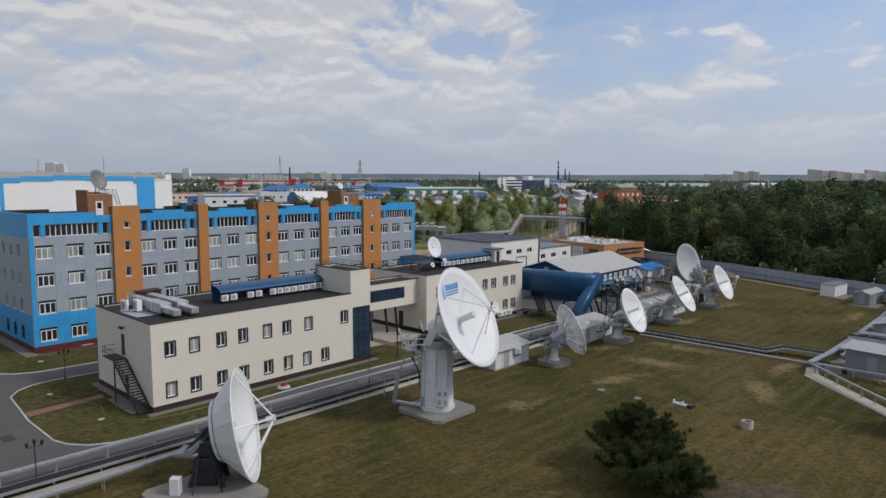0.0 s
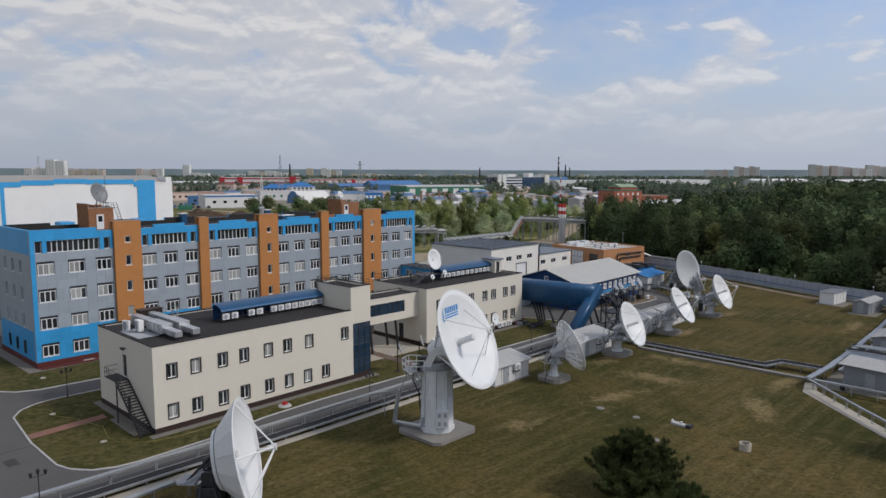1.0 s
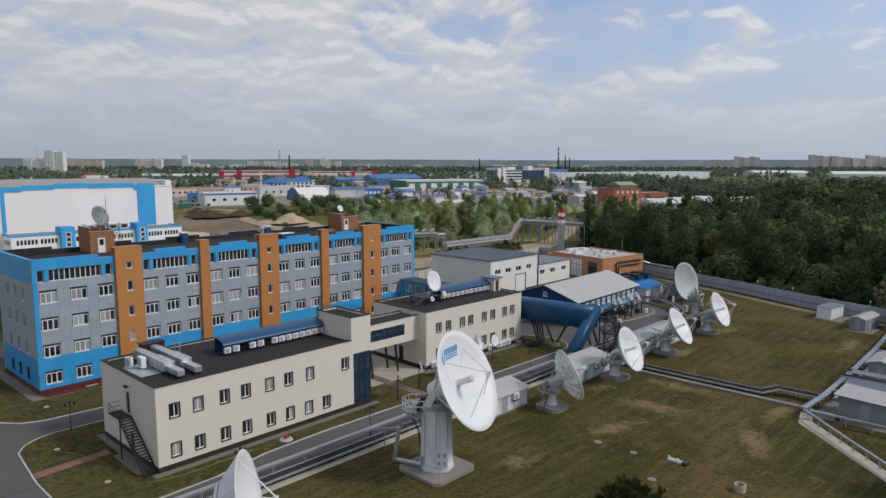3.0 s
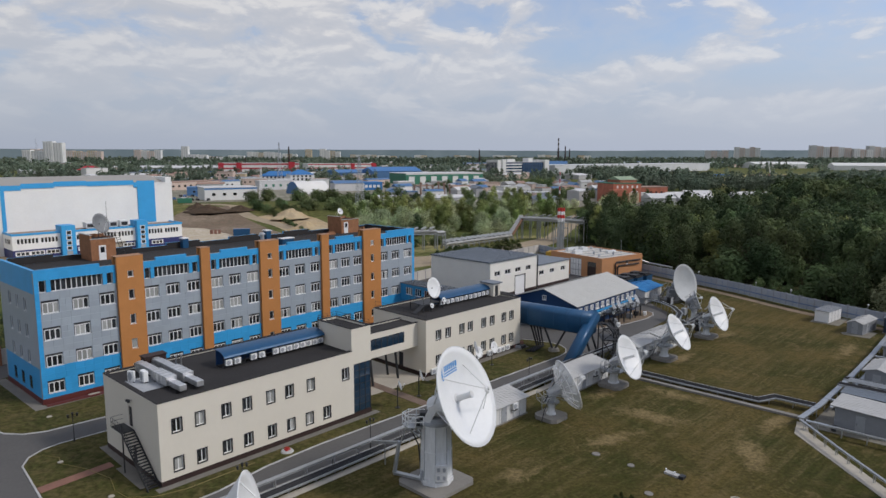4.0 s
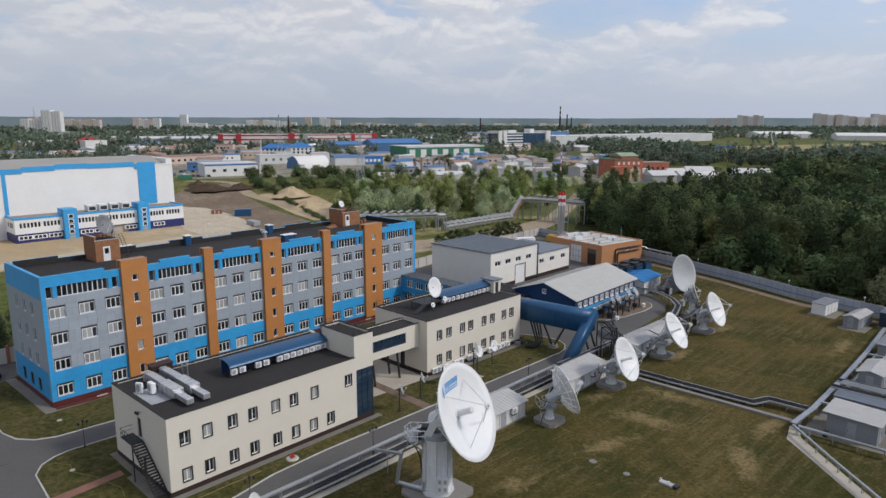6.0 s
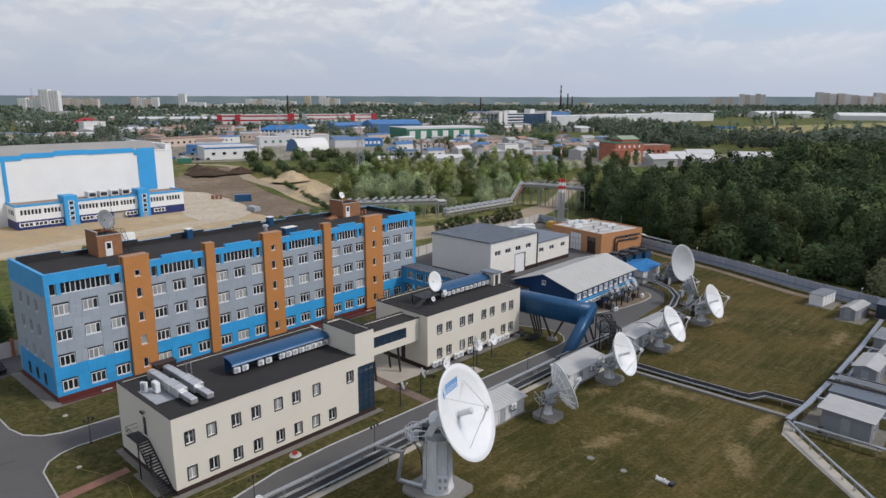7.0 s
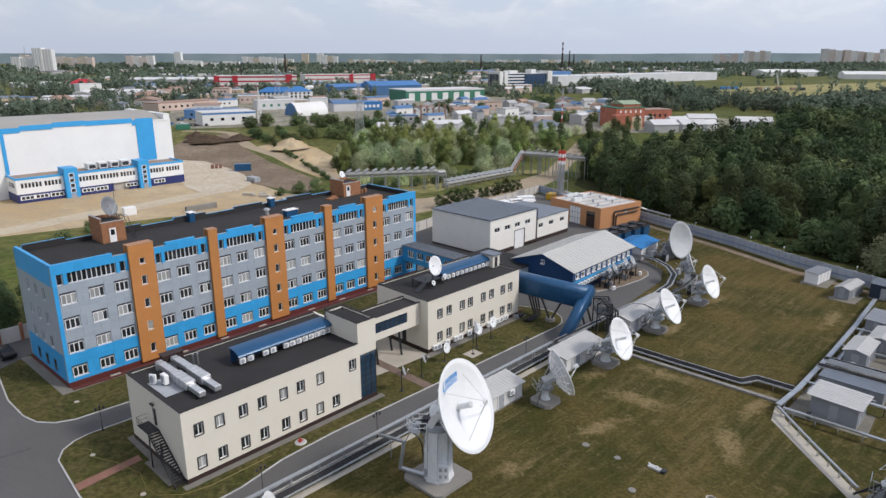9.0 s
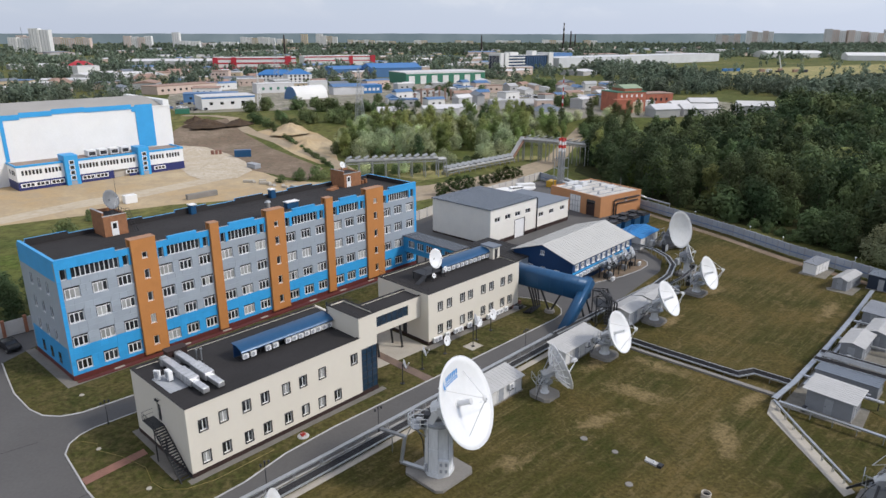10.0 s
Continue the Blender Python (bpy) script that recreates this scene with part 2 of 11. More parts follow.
def wall_with_holes(bm, x0, x1, z0, z1, holes, y0, y1):
    """An upright wall along x from y0 (face) to y1 (back), with rectangular holes (xa, xb, za, zb) that go through."""
    xs = sorted({x0, x1, *[h[0] for h in holes], *[h[1] for h in holes]})
    zs = sorted({z0, z1, *[h[2] for h in holes], *[h[3] for h in holes]})
    xs = [x for x in xs if x0 <= x <= x1]
    zs = [z for z in zs if z0 <= z <= z1]
    grid = {}

    def vert(i, k, y):
        key = (i, k, y)
        if key not in grid:
            grid[key] = bm.verts.new((xs[i], y, zs[k]))
        return grid[key]

    solid = {}
    for i in range(len(xs) - 1):
        for k in range(len(zs) - 1):
            cx, cz = (xs[i] + xs[i + 1]) / 2, (zs[k] + zs[k + 1]) / 2
            solid[i, k] = not any(h[0] < cx < h[1] and h[2] < cz < h[3] for h in holes)
    for (i, k), full in solid.items():
        if not full:
            continue
        for y in (y0, y1):
            bm.faces.new((vert(i, k, y), vert(i + 1, k, y), vert(i + 1, k + 1, y), vert(i, k + 1, y)))
        for di, dk, (a, b) in ((-1, 0, ((i, k), (i, k + 1))), (1, 0, ((i + 1, k), (i + 1, k + 1))), (0, -1, ((i, k), (i + 1, k))), (0, 1, ((i, k + 1), (i + 1, k + 1)))):
            if not solid.get((i + di, k + dk), False):
                bm.faces.new((vert(*a, y0), vert(*b, y0), vert(*b, y1), vert(*a, y1)))


_win = {}


def window_meshes(w, h, bars, frame_w=0.07, transom=None, surround=0.0):
    """Frame, panes and sill of a window that is w by h, built round its centre and facing -y."""
    key = (w, h, bars, frame_w, transom, surround)
    if key in _win:
        return _win[key]
    bm = bmesh.new()
    f = frame_w
    xs = [-w / 2 + w * k / bars for k in range(1, bars)]
    edges = [-w / 2 + f, *xs, w / 2 - f]
    gaps = []
    for i, (p, q) in enumerate(zip(edges, edges[1:])):
        lo_x, hi_x = p + (f * 0.6 if i else 0), q - (f * 0.6 if i < bars - 1 else 0)
        if transom:
            gaps.append((lo_x, hi_x, -h / 2 + f, -h / 2 + transom))
            gaps.append((lo_x, hi_x, -h / 2 + transom + f * 0.8, h / 2 - f))
        else:
            gaps.append((lo_x, hi_x, -h / 2 + f, h / 2 - f))
    wall_with_holes(bm, -w / 2, w / 2, -h / 2, h / 2, gaps, 0, 0.08)
    fr = mesh_of(bm, "window_frame", PVC)
    panes = []
    edges = [-w / 2 + f, *xs, w / 2 - f]
    for a, b in zip(edges, edges[1:]):
        panes.append(((a + b) / 2, b - a - f * 0.9))
    pw = panes[0][1]
    bm = bmesh.new()
    bx(bm, -pw / 2, 0.03, -h / 2 + f, pw / 2, 0.05, h / 2 - f)
    pm = mesh_of(bm, "pane", PANE)
    bm = bmesh.new()
    bx(bm, -pw / 2, 0.03, -h / 2 + f, pw / 2, 0.05, h / 2 - f)
    pl = mesh_of(bm, "pane", PANE_LIGHT)
    sill = None
    bm = bmesh.new()
    bx(bm, -w / 2 - 0.05, -0.16, -h / 2 - 0.06, w / 2 + 0.05, 0.02, -h / 2 - 0.012)
    sill = mesh_of(bm, "window_sill", PVC)
    sur = None
    if surround:
        s = surround
        bm = bmesh.new()
        bx(bm, -w / 2 - s, -0.17, h / 2, w / 2 + s, -0.07, h / 2 + s)
        bx(bm, -w / 2 - s, -0.17, -h / 2 - s, w / 2 + s, -0.07, -h / 2)
        bx(bm, -w / 2 - s, -0.17, -h / 2, -w / 2, -0.07, h / 2)
        bx(bm, w / 2, -0.17, -h / 2, w / 2 + s, -0.07, h / 2)
        sur = mesh_of(bm, "surround", DARKSTEEL)
    _win[key] = (fr, pm, pl, [p[0] for p in panes], sill, sur)
    return _win[key]


rng = random.Random(7)


def add_window(parent, at, w, h, bars=2, transom=None, surround=0.0, frame_w=0.07, light=0.25, sill=True):
    """window > window_frame is the window itself; panes and sill hang under it."""
    fr, pm, pl, xs, sl, sur = window_meshes(w, h, bars, frame_w, transom, surround)
    ob = piece("window", fr, parent, at)
    lit = rng.random() < light
    for x in xs:
        piece("pane", pl if (lit and rng.random() < 0.8) else pm, ob, pose(x, 0, 0))
    if sur:
        piece("surround", sur, ob, pose(0, 0, 0))
    elif sill and sl:
        piece("window_sill", sl, ob, pose(0, 0, 0))
    return ob


# ---- ground ----
def grass_material(name, cols, scale, stripe=0.0, angle=0.0, fine=1.6, worn=(), grain=0.55):
    m = bpy.data.materials.new(name)
    m.use_nodes = True
    n, l = m.node_tree.nodes, m.node_tree.links
    b = n["Principled BSDF"]
    b.inputs["Roughness"].default_value = 0.95
    b.inputs["Specular IOR Level"].default_value = 0.1
    geo = n.new("ShaderNodeNewGeometry")

    def noise_at(s, detail, dist=0.0, vec=None, rough=0.6):
        t = n.new("ShaderNodeTexNoise")
        t.inputs["Scale"].default_value = s
        t.inputs["Detail"].default_value = detail
        t.inputs["Roughness"].default_value = rough
        t.inputs["Distortion"].default_value = dist
        l.new(vec or geo.outputs["Position"], t.inputs["Vector"])
        return t.outputs[0]

    def mix(fac, a, c):
        x = n.new("ShaderNodeMix")
        x.data_type = "RGBA"
        l.new(fac, x.inputs["Factor"])
        for key, v in (("A", a), ("B", c)):
            if isinstance(v, tuple):
                x.inputs[key].default_value = (*v, 1)
            else:
                l.new(v, x.inputs[key])
        return x.outputs["Result"]

    def rng_map(v, lo, hi, a=0.0, c=1.0):
        x = n.new("ShaderNodeMapRange")
        x.inputs["From Min"].default_value, x.inputs["From Max"].default_value = lo, hi
        x.inputs["To Min"].default_value, x.inputs["To Max"].default_value = a, c
        l.new(v, x.inputs["Value"])
        return x.outputs[0]

    big = rng_map(noise_at(scale, 4, 0.4), 0.42, 0.62)
    mid = rng_map(noise_at(scale * 5.5, 6, 0.9, None, 0.68), 0.42, 0.62)
    col = mix(big, cols[0], cols[1])
    col = mix(rng_map(mid, 0, 1, 0, 0.8), col, cols[2])
    if stripe:
        mp = n.new("ShaderNodeMapping")
        mp.vector_type = "TEXTURE"
        mp.inputs["Rotation"].default_value = (0, 0, radians(angle))
        mp.inputs["Scale"].default_value = (15.0, 0.75, 1.0)
        l.new(geo.outputs["Position"], mp.inputs["Vector"])
        mq = n.new("ShaderNodeMapping")
        mq.vector_type = "TEXTURE"
        mq.inputs["Rotation"].default_value = (0, 0, radians(angle - 6))
        mq.inputs["Scale"].default_value = (11.0, 0.9, 1.0)
        l.new(geo.outputs["Position"], mq.inputs["Vector"])
        for line, lo, at_scale in ((mp, 0.50, 0.065), (mq, 0.52, 0.09)):
            s1 = rng_map(noise_at(2.3, 4, 0.12, line.outputs[0], 0.72), lo, lo + 0.16, 0, stripe)
            gate = n.new("ShaderNodeMath")
            gate.operation = "MULTIPLY"
            l.new(s1, gate.inputs[0])
            l.new(rng_map(noise_at(at_scale, 4, 0.8), 0.42, 0.60), gate.inputs[1])
            col = mix(gate.outputs[0], col, cols[3])
        # rows left by the mower, here and there
        rows_ = n.new("ShaderNodeTexWave")
        rows_.bands_direction = "Y"
        rows_.inputs["Scale"].default_value = 0.17
        rows_.inputs["Distortion"].default_value = 1.6
        rows_.inputs["Detail"].default_value = 3
        rows_.inputs["Detail Scale"].default_value = 1.2
        mr = n.new("ShaderNodeMapping")
        mr.vector_type = "TEXTURE"
        mr.inputs["Rotation"].default_value = (0, 0, radians(angle))
        l.new(geo.outputs["Position"], mr.inputs["Vector"])
        l.new(mr.outputs[0], rows_.inputs["Vector"])
        gate = n.new("ShaderNodeMath")
        gate.operation = "MULTIPLY"
        l.new(rng_map(rows_.outputs["Fac"], 0.45, 0.95, 0, 0.15), gate.inputs[0])
        l.new(rng_map(noise_at(0.11, 4, 0.6), 0.40, 0.58), gate.inputs[1])
        col = mix(gate.outputs[0], col, cols[3])
        # thin pale growth and small green tufts in ragged spots
        col = mix(rng_map(noise_at(0.85, 6, 0.8, None, 0.75), 0.52, 0.68, 0, 0.55), col, cols[0])
        col = mix(rng_map(noise_at(0.33, 6, 1.2, None, 0.7), 0.56, 0.74, 0, 0.6), col, cols[3])
    # worn oval patches with ragged edges
    rag = noise_at(0.42, 8, 1.4, None, 0.72)
    for wx_, wy_, rx_, ry_, turn_ in worn:
        mp = n.new("ShaderNodeMapping")
        mp.vector_type = "TEXTURE"
        mp.inputs["Location"].default_value = (wx_, wy_, 0)
        mp.inputs["Rotation"].default_value = (0, 0, radians(turn_))
        mp.inputs["Scale"].default_value = (rx_, ry_, 1)
        l.new(geo.outputs["Position"], mp.inputs["Vector"])
        ln = n.new("ShaderNodeVectorMath")
        ln.operation = "LENGTH"
        l.new(mp.outputs[0], ln.inputs[0])
        sm = n.new("ShaderNodeMath")
        sm.operation = "MULTIPLY_ADD"
        sm.inputs[1].default_value = 3.4
        l.new(rag, sm.inputs[0])
        l.new(ln.outputs["Value"], sm.inputs[2])
        col = mix(rng_map(sm.outputs[0], 1.95, 2.6, 0.75, 0.0), col, cols[3])
    f = noise_at(fine, 6, 0, None, 0.75)
    hsv = n.new("ShaderNodeHueSaturation")
    l.new(col, hsv.inputs["Color"])
    l.new(rng_map(f, 0.3, 0.7, 1 - grain, 1 + grain), hsv.inputs["Value"])
    l.new(hsv.outputs[0], b.inputs["Base Color"])
    bn = n.new("ShaderNodeBump")
    bn.inputs["Strength"].default_value = 0.5
    bn.inputs["Distance"].default_value = 0.12 if grain > 0.3 else 0.03
    l.new(f, bn.inputs["Height"])
    l.new(bn.outputs[0], b.inputs["Normal"])
    return m


SCRUB = grass_material("rough_grass", [(0.07, 0.088, 0.024), (0.15, 0.14, 0.052), (0.09, 0.10, 0.032)], 0.02, fine=0.35)
LAWN = grass_material("mown_dry_lawn", [(0.038, 0.0415, 0.0100), (0.106, 0.079, 0.028), (0.060, 0.0505, 0.0160), (0.205, 0.155, 0.078)], 0.06, 0.36, 48, fine=2.4, grain=0.5, worn=[(36.0, 75.0, 5.0, 1.3, 45), (31.8, 97.3, 3.5, 1.2, 48), (16.0, 69.4, 4.5, 1.6, 30), (18.5, 84.0, 4.0, 1.5, 48), (29.6, 66.5, 1.7, 5.5, -12), (27.5, 83.0, 5.5, 1.8, -38), (5.5, 61.0, 3.0, 1.6, 30), (33.0, 99.0, 4.0, 1.3, 50), (44.0, 112.0, 5.0, 1.5, 50), (22.0, 76.0, 5.0, 2.0, -30), (60.0, 104.0, 1.5, 7.0, -42)])
GREENLAWN = grass_material("green_lawn", [(0.042, 0.048, 0.014), (0.072, 0.066, 0.022), (0.098, 0.081, 0.035)], 0.12)
SAND = grass_material("sandy_soil", [(0.42, 0.31, 0.18), (0.47, 0.38, 0.25), (0.36, 0.29, 0.20)], 0.03, fine=0.9, grain=0.12)
# soil tones lightened: haze over the far field is put into the colour
SOIL = grass_material("bare_soil", [(0.185, 0.136, 0.100), (0.245, 0.19, 0.145), (0.145, 0.12, 0.085)], 0.045, fine=0.9, grain=0.28)
TRACKDUST = grass_material("dirt_track", [(0.33, 0.27, 0.19), (0.28, 0.23, 0.17), (0.36, 0.30, 0.22)], 0.05, fine=0.9, grain=0.12)
FIELD = grass_material("dry_meadow", [(0.27, 0.245, 0.105), (0.19, 0.19, 0.075), (0.32, 0.275, 0.14)], 0.01, fine=0.2)
PALEGRIT = grass_material("pale_grit", [(0.48, 0.42, 0.33), (0.54, 0.49, 0.41), (0.40, 0.33, 0.24)], 0.12, fine=0.9, grain=0.18)
# yard tones also carry the town's distance haze in their colour
YARD = grass_material("grey_yard", [(0.25, 0.23, 0.195), (0.34, 0.31, 0.27), (0.13, 0.14, 0.08)], 0.025, fine=0.2)

bm = bmesh.new()
reach = [120, 270] + [275 + 5 * k for k in range(26)] + [480, 700, 1100, 1800, 3000, 5500]
turns = 160
rings = [[bm.verts.new(up_there(d * math.cos(2 * math.pi * k / turns), d * math.sin(2 * math.pi * k / turns))) for k in range(turns)] for d in reach]
bm.faces.new(rings[0])
for a, b in zip(rings, rings[1:]):
    for k in range(turns):
        q = (k + 1) % turns
        bm.faces.new((a[k], b[k], b[q], a[q]))
single("ground", bm, SCRUB, pose(0, 0, 0), "flat open ground of rough green grass", "ground", kind="structure")


def flat(name, pts, z, material, label, category="ground", site=True, thick=0.0):
    bm = bmesh.new()
    if thick:
        slab(bm, pts, z - thick, z)
    else:
        bm.faces.new([bm.verts.new((x, y, z)) for x, y in pts])
    return single(name, bm, material, SITE if site else pose(0, 0, 0), label, category, kind="structure")


flat("lawn", [(-75, -90), (85, -90), (108, -56), (119, -19), (126, -4), (135.5, 23), (120, 24), (104, 6), (98, -1.5), (92, -4.2), (62, -7.3), (-75, -7.3)], 0.02, LAWN, "dry mown lawn, olive green with brown patches", "lawn")
flat("road", [(-75, -7.25), (62, -7.25), (92, -4.2), (98, -1.5), (104, 6), (120, 24), (135, 24), (142, 52), (145.2, 63), (101, 59), (74, 54.6), (-75, 51)], 0.05, ASPHALT, "grey asphalt road and yard between the buildings", "road")
ISLAND = [(-7.7, 14), (-8.25, 6), (-8.1, -0.4), (-7.6, -2.0), (-6.5, -3.4), (-4.9, -4.2), (-3.0, -4.4), (3.4, -4.1), (9, -2.9), (16, -2.5), (59.3, -2.9), (61.5, -2.5), (63.2, -1.3), (64.2, 0.4), (64.3, 2.4), (63.4, 5.2), (61.5, 9), (60, 17), (1, 17.1), (-3.6, 17.2), (-5.2, 16.8), (-6.7, 15.8)]
flat("lawn", ISLAND, 0.10, GREENLAWN, "green lawn with dry patches round the cream buildings", "lawn", thick=0.1)
BLUELAWN = [(-6.6, 43), (-7.2, 38), (-7.8, 32.6), (-7.6, 27), (-6.9, 24.3), (-5.5, 22.6), (-3.5, 21.7), (2.5, 21.4), (58, 22.2), (58.5, 30), (20, 30), (-1, 46)]
flat("lawn", BLUELAWN, 0.10, GREENLAWN, "dark green lawn beside the blue building", "lawn", thick=0.1)
EQUIP = [(72.2, 4.5), (78, 1.3), (84.2, -0.5), (90, -1.1), (93.5, -0.8), (95.4, 0.3), (95.9, 1.6), (95, 4), (90, 6)]
flat("bed", EQUIP, 0.10, SOIL, "bare brown earth bed beside the blue shed", "ground", thick=0.1)

# kerb stones, one metre each
bm = bmesh.new()
bx(bm, 0.01, -0.09, -0.1, 0.99, 0.09, 0.14)
bmesh.ops.bevel(bm, geom=[e for e in bm.edges if all(v.co.z > 0.1 for v in e.verts)], offset=0.025, segments=1, affect="EDGES")
KERBSTONE = mesh_of(bm, "kerb_stone", KERB)


def kerb_line(pts, closed, label, limit=200):
    r = root("kerb", SITE.copy(), label, "kerb", kind="structure")
    P = [Vector(p) for p in pts]
    if closed:
        P.append(P[0])
    carry, made = 0.0, 0
    for a, b in zip(P, P[1:]):
        d = b - a
        L = d.length
        n = max(1, round(L))
        for k in range(n):
            p = a + d * (k / n)
            m = pose(p.x, p.y, 0.0, 0, 0, math.degrees(math.atan2(d.y, d.x))) @ Matrix.Diagonal((L / n, 1, 1, 1))
            piece("kerb_stone", KERBSTONE, r, m)
    return r


kerb_line(ISLAND[-5:] + ISLAND[:18], False, "pale concrete kerb round the lawn of the cream buildings")
kerb_line(BLUELAWN[:8] + [(30, 21.8)], False, "pale concrete kerb along the lawn of the blue building")
kerb_line(EQUIP[:7], False, "pale concrete kerb of the apron")
kerb_line([(-40, -7.2), (46, -7.2)], False, "pale concrete kerb along the road")

flat("path", [(-60, -9.95), (60, -9.7), (60, -8.8), (-60, -9.1)], 0.07, PALECONC, "pale concrete strip under the cable tray", "path", thick=0.07)
flat("path", [(-8.0, 6.9), (-1.4, 7.7), (-1.4, 8.9), (-8.0, 8.2)], 0.13, BRICKRED, "pale red paved footpath across the lawn", "path", thick=0.05)
flat("path", [(30.6, -2.6), (32.0, -2.6), (32.0, 9), (30.6, 9)], 0.13, mat("brown_paving", (0.16, 0.115, 0.092), 0.9, var=0.2, scale=1.0, fine=6), "worn brownish paved footpath to the entrance", "path", thick=0.05)
flat("pavement", [(25.4, 5.5), (29, 4.6), (33.5, 4.4), (38.0, 4.3), (38.0, 16), (25.4, 16)], 0.12, PALECONC, "pale concrete paving under the link bridge", "pavement", thick=0.04)
flat("pavement", [(37.2, 3.4), (60, 3.4), (60, 4.6), (37.2, 4.6)], 0.125, APRON, "concrete apron along the cream wall", "pavement", thick=0.04)
flat("pavement", [(-1.5, 1.2), (-1.5, 7.0), (-0.9, 7.0), (-0.9, 13.2), (0, 13.2), (0, 1.2)], 0.125, APRON, "concrete apron along the cream end wall", "pavement", thick=0.04)
flat("pavement", [(-0.6, -0.75), (25.8, -0.3), (25.8, 0.6), (-0.6, 0.15)], 0.12, APRON, "narrow concrete apron along the cream wall", "pavement", thick=0.04)
flat("pavement", [(-2.6, 29.0), (-1.2, 29.3), (-2.0, 45), (-3.2, 45)], 0.125, APRON, "concrete apron beside the blue end wall", "pavement", thick=0.04)
flat("pavement", [(-2.6, 29.0), (60, 31.2), (60, 32), (-1.2, 29.9)], 0.128, APRON, "concrete apron along the blue front", "pavement", thick=0.04)
flat("trim", [(-1.25, 29.4), (4.0, 29.3), (60, 31.1), (60, 31.98), (-1.2, 29.86)], 0.30, MAROON, "dark red ledge along the foot of the blue front", "ledge", thick=0.3)
for k in range(7):
    u = 3.5 + 7.6 * k + (k * 5 % 3)
    flat("concrete_slab", [(u, 29.42 + 0.0351 * u), (u + 1.3, 29.42 + 0.0351 * (u + 1.3)), (u + 1.3, 29.8 + 0.0351 * (u + 1.3)), (u, 29.8 + 0.0351 * u)], 0.36, PALECONC, "pale concrete slab on the red ledge", "slab", thick=0.06)

# ---- long two-storey cream building ----
B1 = root("office_building", W(0, 0.1, 0, 1), "two-storey cream clad building with a flat dark roof", "building")
L1, D1, H1 = 25.15, 12.6, 8.05
up = [1.7, 3.97, 6.66, 8.93, 11.63, 13.9, 16.6, 21.37]
dn = [1.7, 4.0, 6.63, 8.95, 11.68, 14.0, 16.36, 18.71]
ww, wh = 0.86, 1.26
holes = [(x - ww / 2, x + ww / 2, z - wh / 2, z + wh / 2) for xs, z in ((up, 5.6), (dn, 1.88)) for x in xs]
bm = bmesh.new()
wall_with_holes(bm, 0, 22.55, 0.62, H1, holes, 0, 0.35)
part("front_wall", bm, CREAM, B1)
bm = bmesh.new()
wall_with_holes(bm, 0.35, D1, 0.62, H1, [(5.75, 6.65, 4.15, 6.25), (5.2, 6.1, 0.62, 2.4)], 0, 0.35)
bmesh.ops.transform(bm, matrix=pose(0, 0, 0, 0, 0, 90) @ Matrix.Diagonal((1, -1, 1, 1)), verts=bm.verts)
part("end_wall", bm, CREAM, B1)
part("back_wall", B((0.35, D1 - 0.35, 0.62, 24.8, D1, H1)), CREAM, B1)
part("end_wall", B((24.8, 6.3, 0.62, L1, D1, H1)), CREAM, B1)
part("plinth", B((-0.03, -0.03, 0, L1 + 0.03, 0.33, 0.62), (-0.03, 0.33, 0, 0.33, D1, 0.62), (24.8, 0.33, 0, L1 + 0.03, D1 + 0.03, 0.62), (0.33, D1 - 0.35, 0, 24.8, D1 + 0.03, 0.62)), PLINTH, B1, "dark brown plinth")
part("roof", B((0.3, 0.3, 7.6, 24.85, D1 - 0.3, 7.93)), FELT, B1, "dark felt flat roof")
part("coping", B((-0.05, -0.05, H1, 22.3, 0.4, H1 + 0.07), (-0.05, 0.4, H1, 0.4, D1, H1 + 0.07), (0.4, D1 - 0.4, H1, 24.8, D1 + 0.05, H1 + 0.07)), FELT, B1)
# stair tower at the end
part("tower", B((22.55, 0.0, 6.45, L1, 0.35, 10.65), (22.3, 0.0, H1 + 0.08, 22.55, 0.35, 10.65), (22.3, 0.35, H1 - 0.1, 22.6, 6.3, 10.65), (24.85, 0.35, 6.45, L1, 6.3, 10.65), (22.6, 6.0, H1 - 0.1, 24.85, 6.3, 10.65)), CREAM, B1, "cream roof tower")
part("tower_roof", B((22.6, 0.35, 10.2, 24.85, 6.0, 10.45)), FELT, B1)
part("tower_coping", B((22.25, -0.05, 10.65, 25.2, 0.35, 10.72), (22.25, 0.35, 10.65, 22.6, 6.35, 10.72), (24.85, 0.35, 10.65, 25.2, 6.35, 10.72), (22.6, 6.0, 10.65, 24.85, 6.35, 10.72)), FELT, B1)
# glazed corner
part("corner_glazing", B((22.6, 0.06, 0.66, 25.05, 0.12, 6.42), (24.99, 0.12, 0.66, 25.05, 3.2, 6.42)), CURTAIN, B1, "dark blue glazed corner")
bm = bmesh.new()
for x in (22.55, 23.4, 24.25, 25.03):
    bx(bm, x, 0.02, 0.62, x + 0.08, 0.07, 6.45)
for k in range(8):
    z = 0.64 + k * 0.82
    bx(bm, 22.62, 0.03, z, 25.05, 0.065, z + 0.06)
    bx(bm, 25.02, 0.12, z, 25.08, 3.2, z + 0.06)
for y in (1.1, 2.1, 3.15):
    bx(bm, 25.04, y, 0.62, 25.1, y + 0.08, 6.45)
part("glazing_frame", bm, DARKSTEEL, B1)
part("side_wall", B((24.8, 3.23, 0.62, L1, 6.3, 6.45)), CREAM, B1)
for xs, z in ((up, 5.6), (dn, 1.88)):
    for x in xs:
        add_window(B1, pose(x, 0.12, z), ww, wh, 2, None, 0.1, 0.075, 0.3)
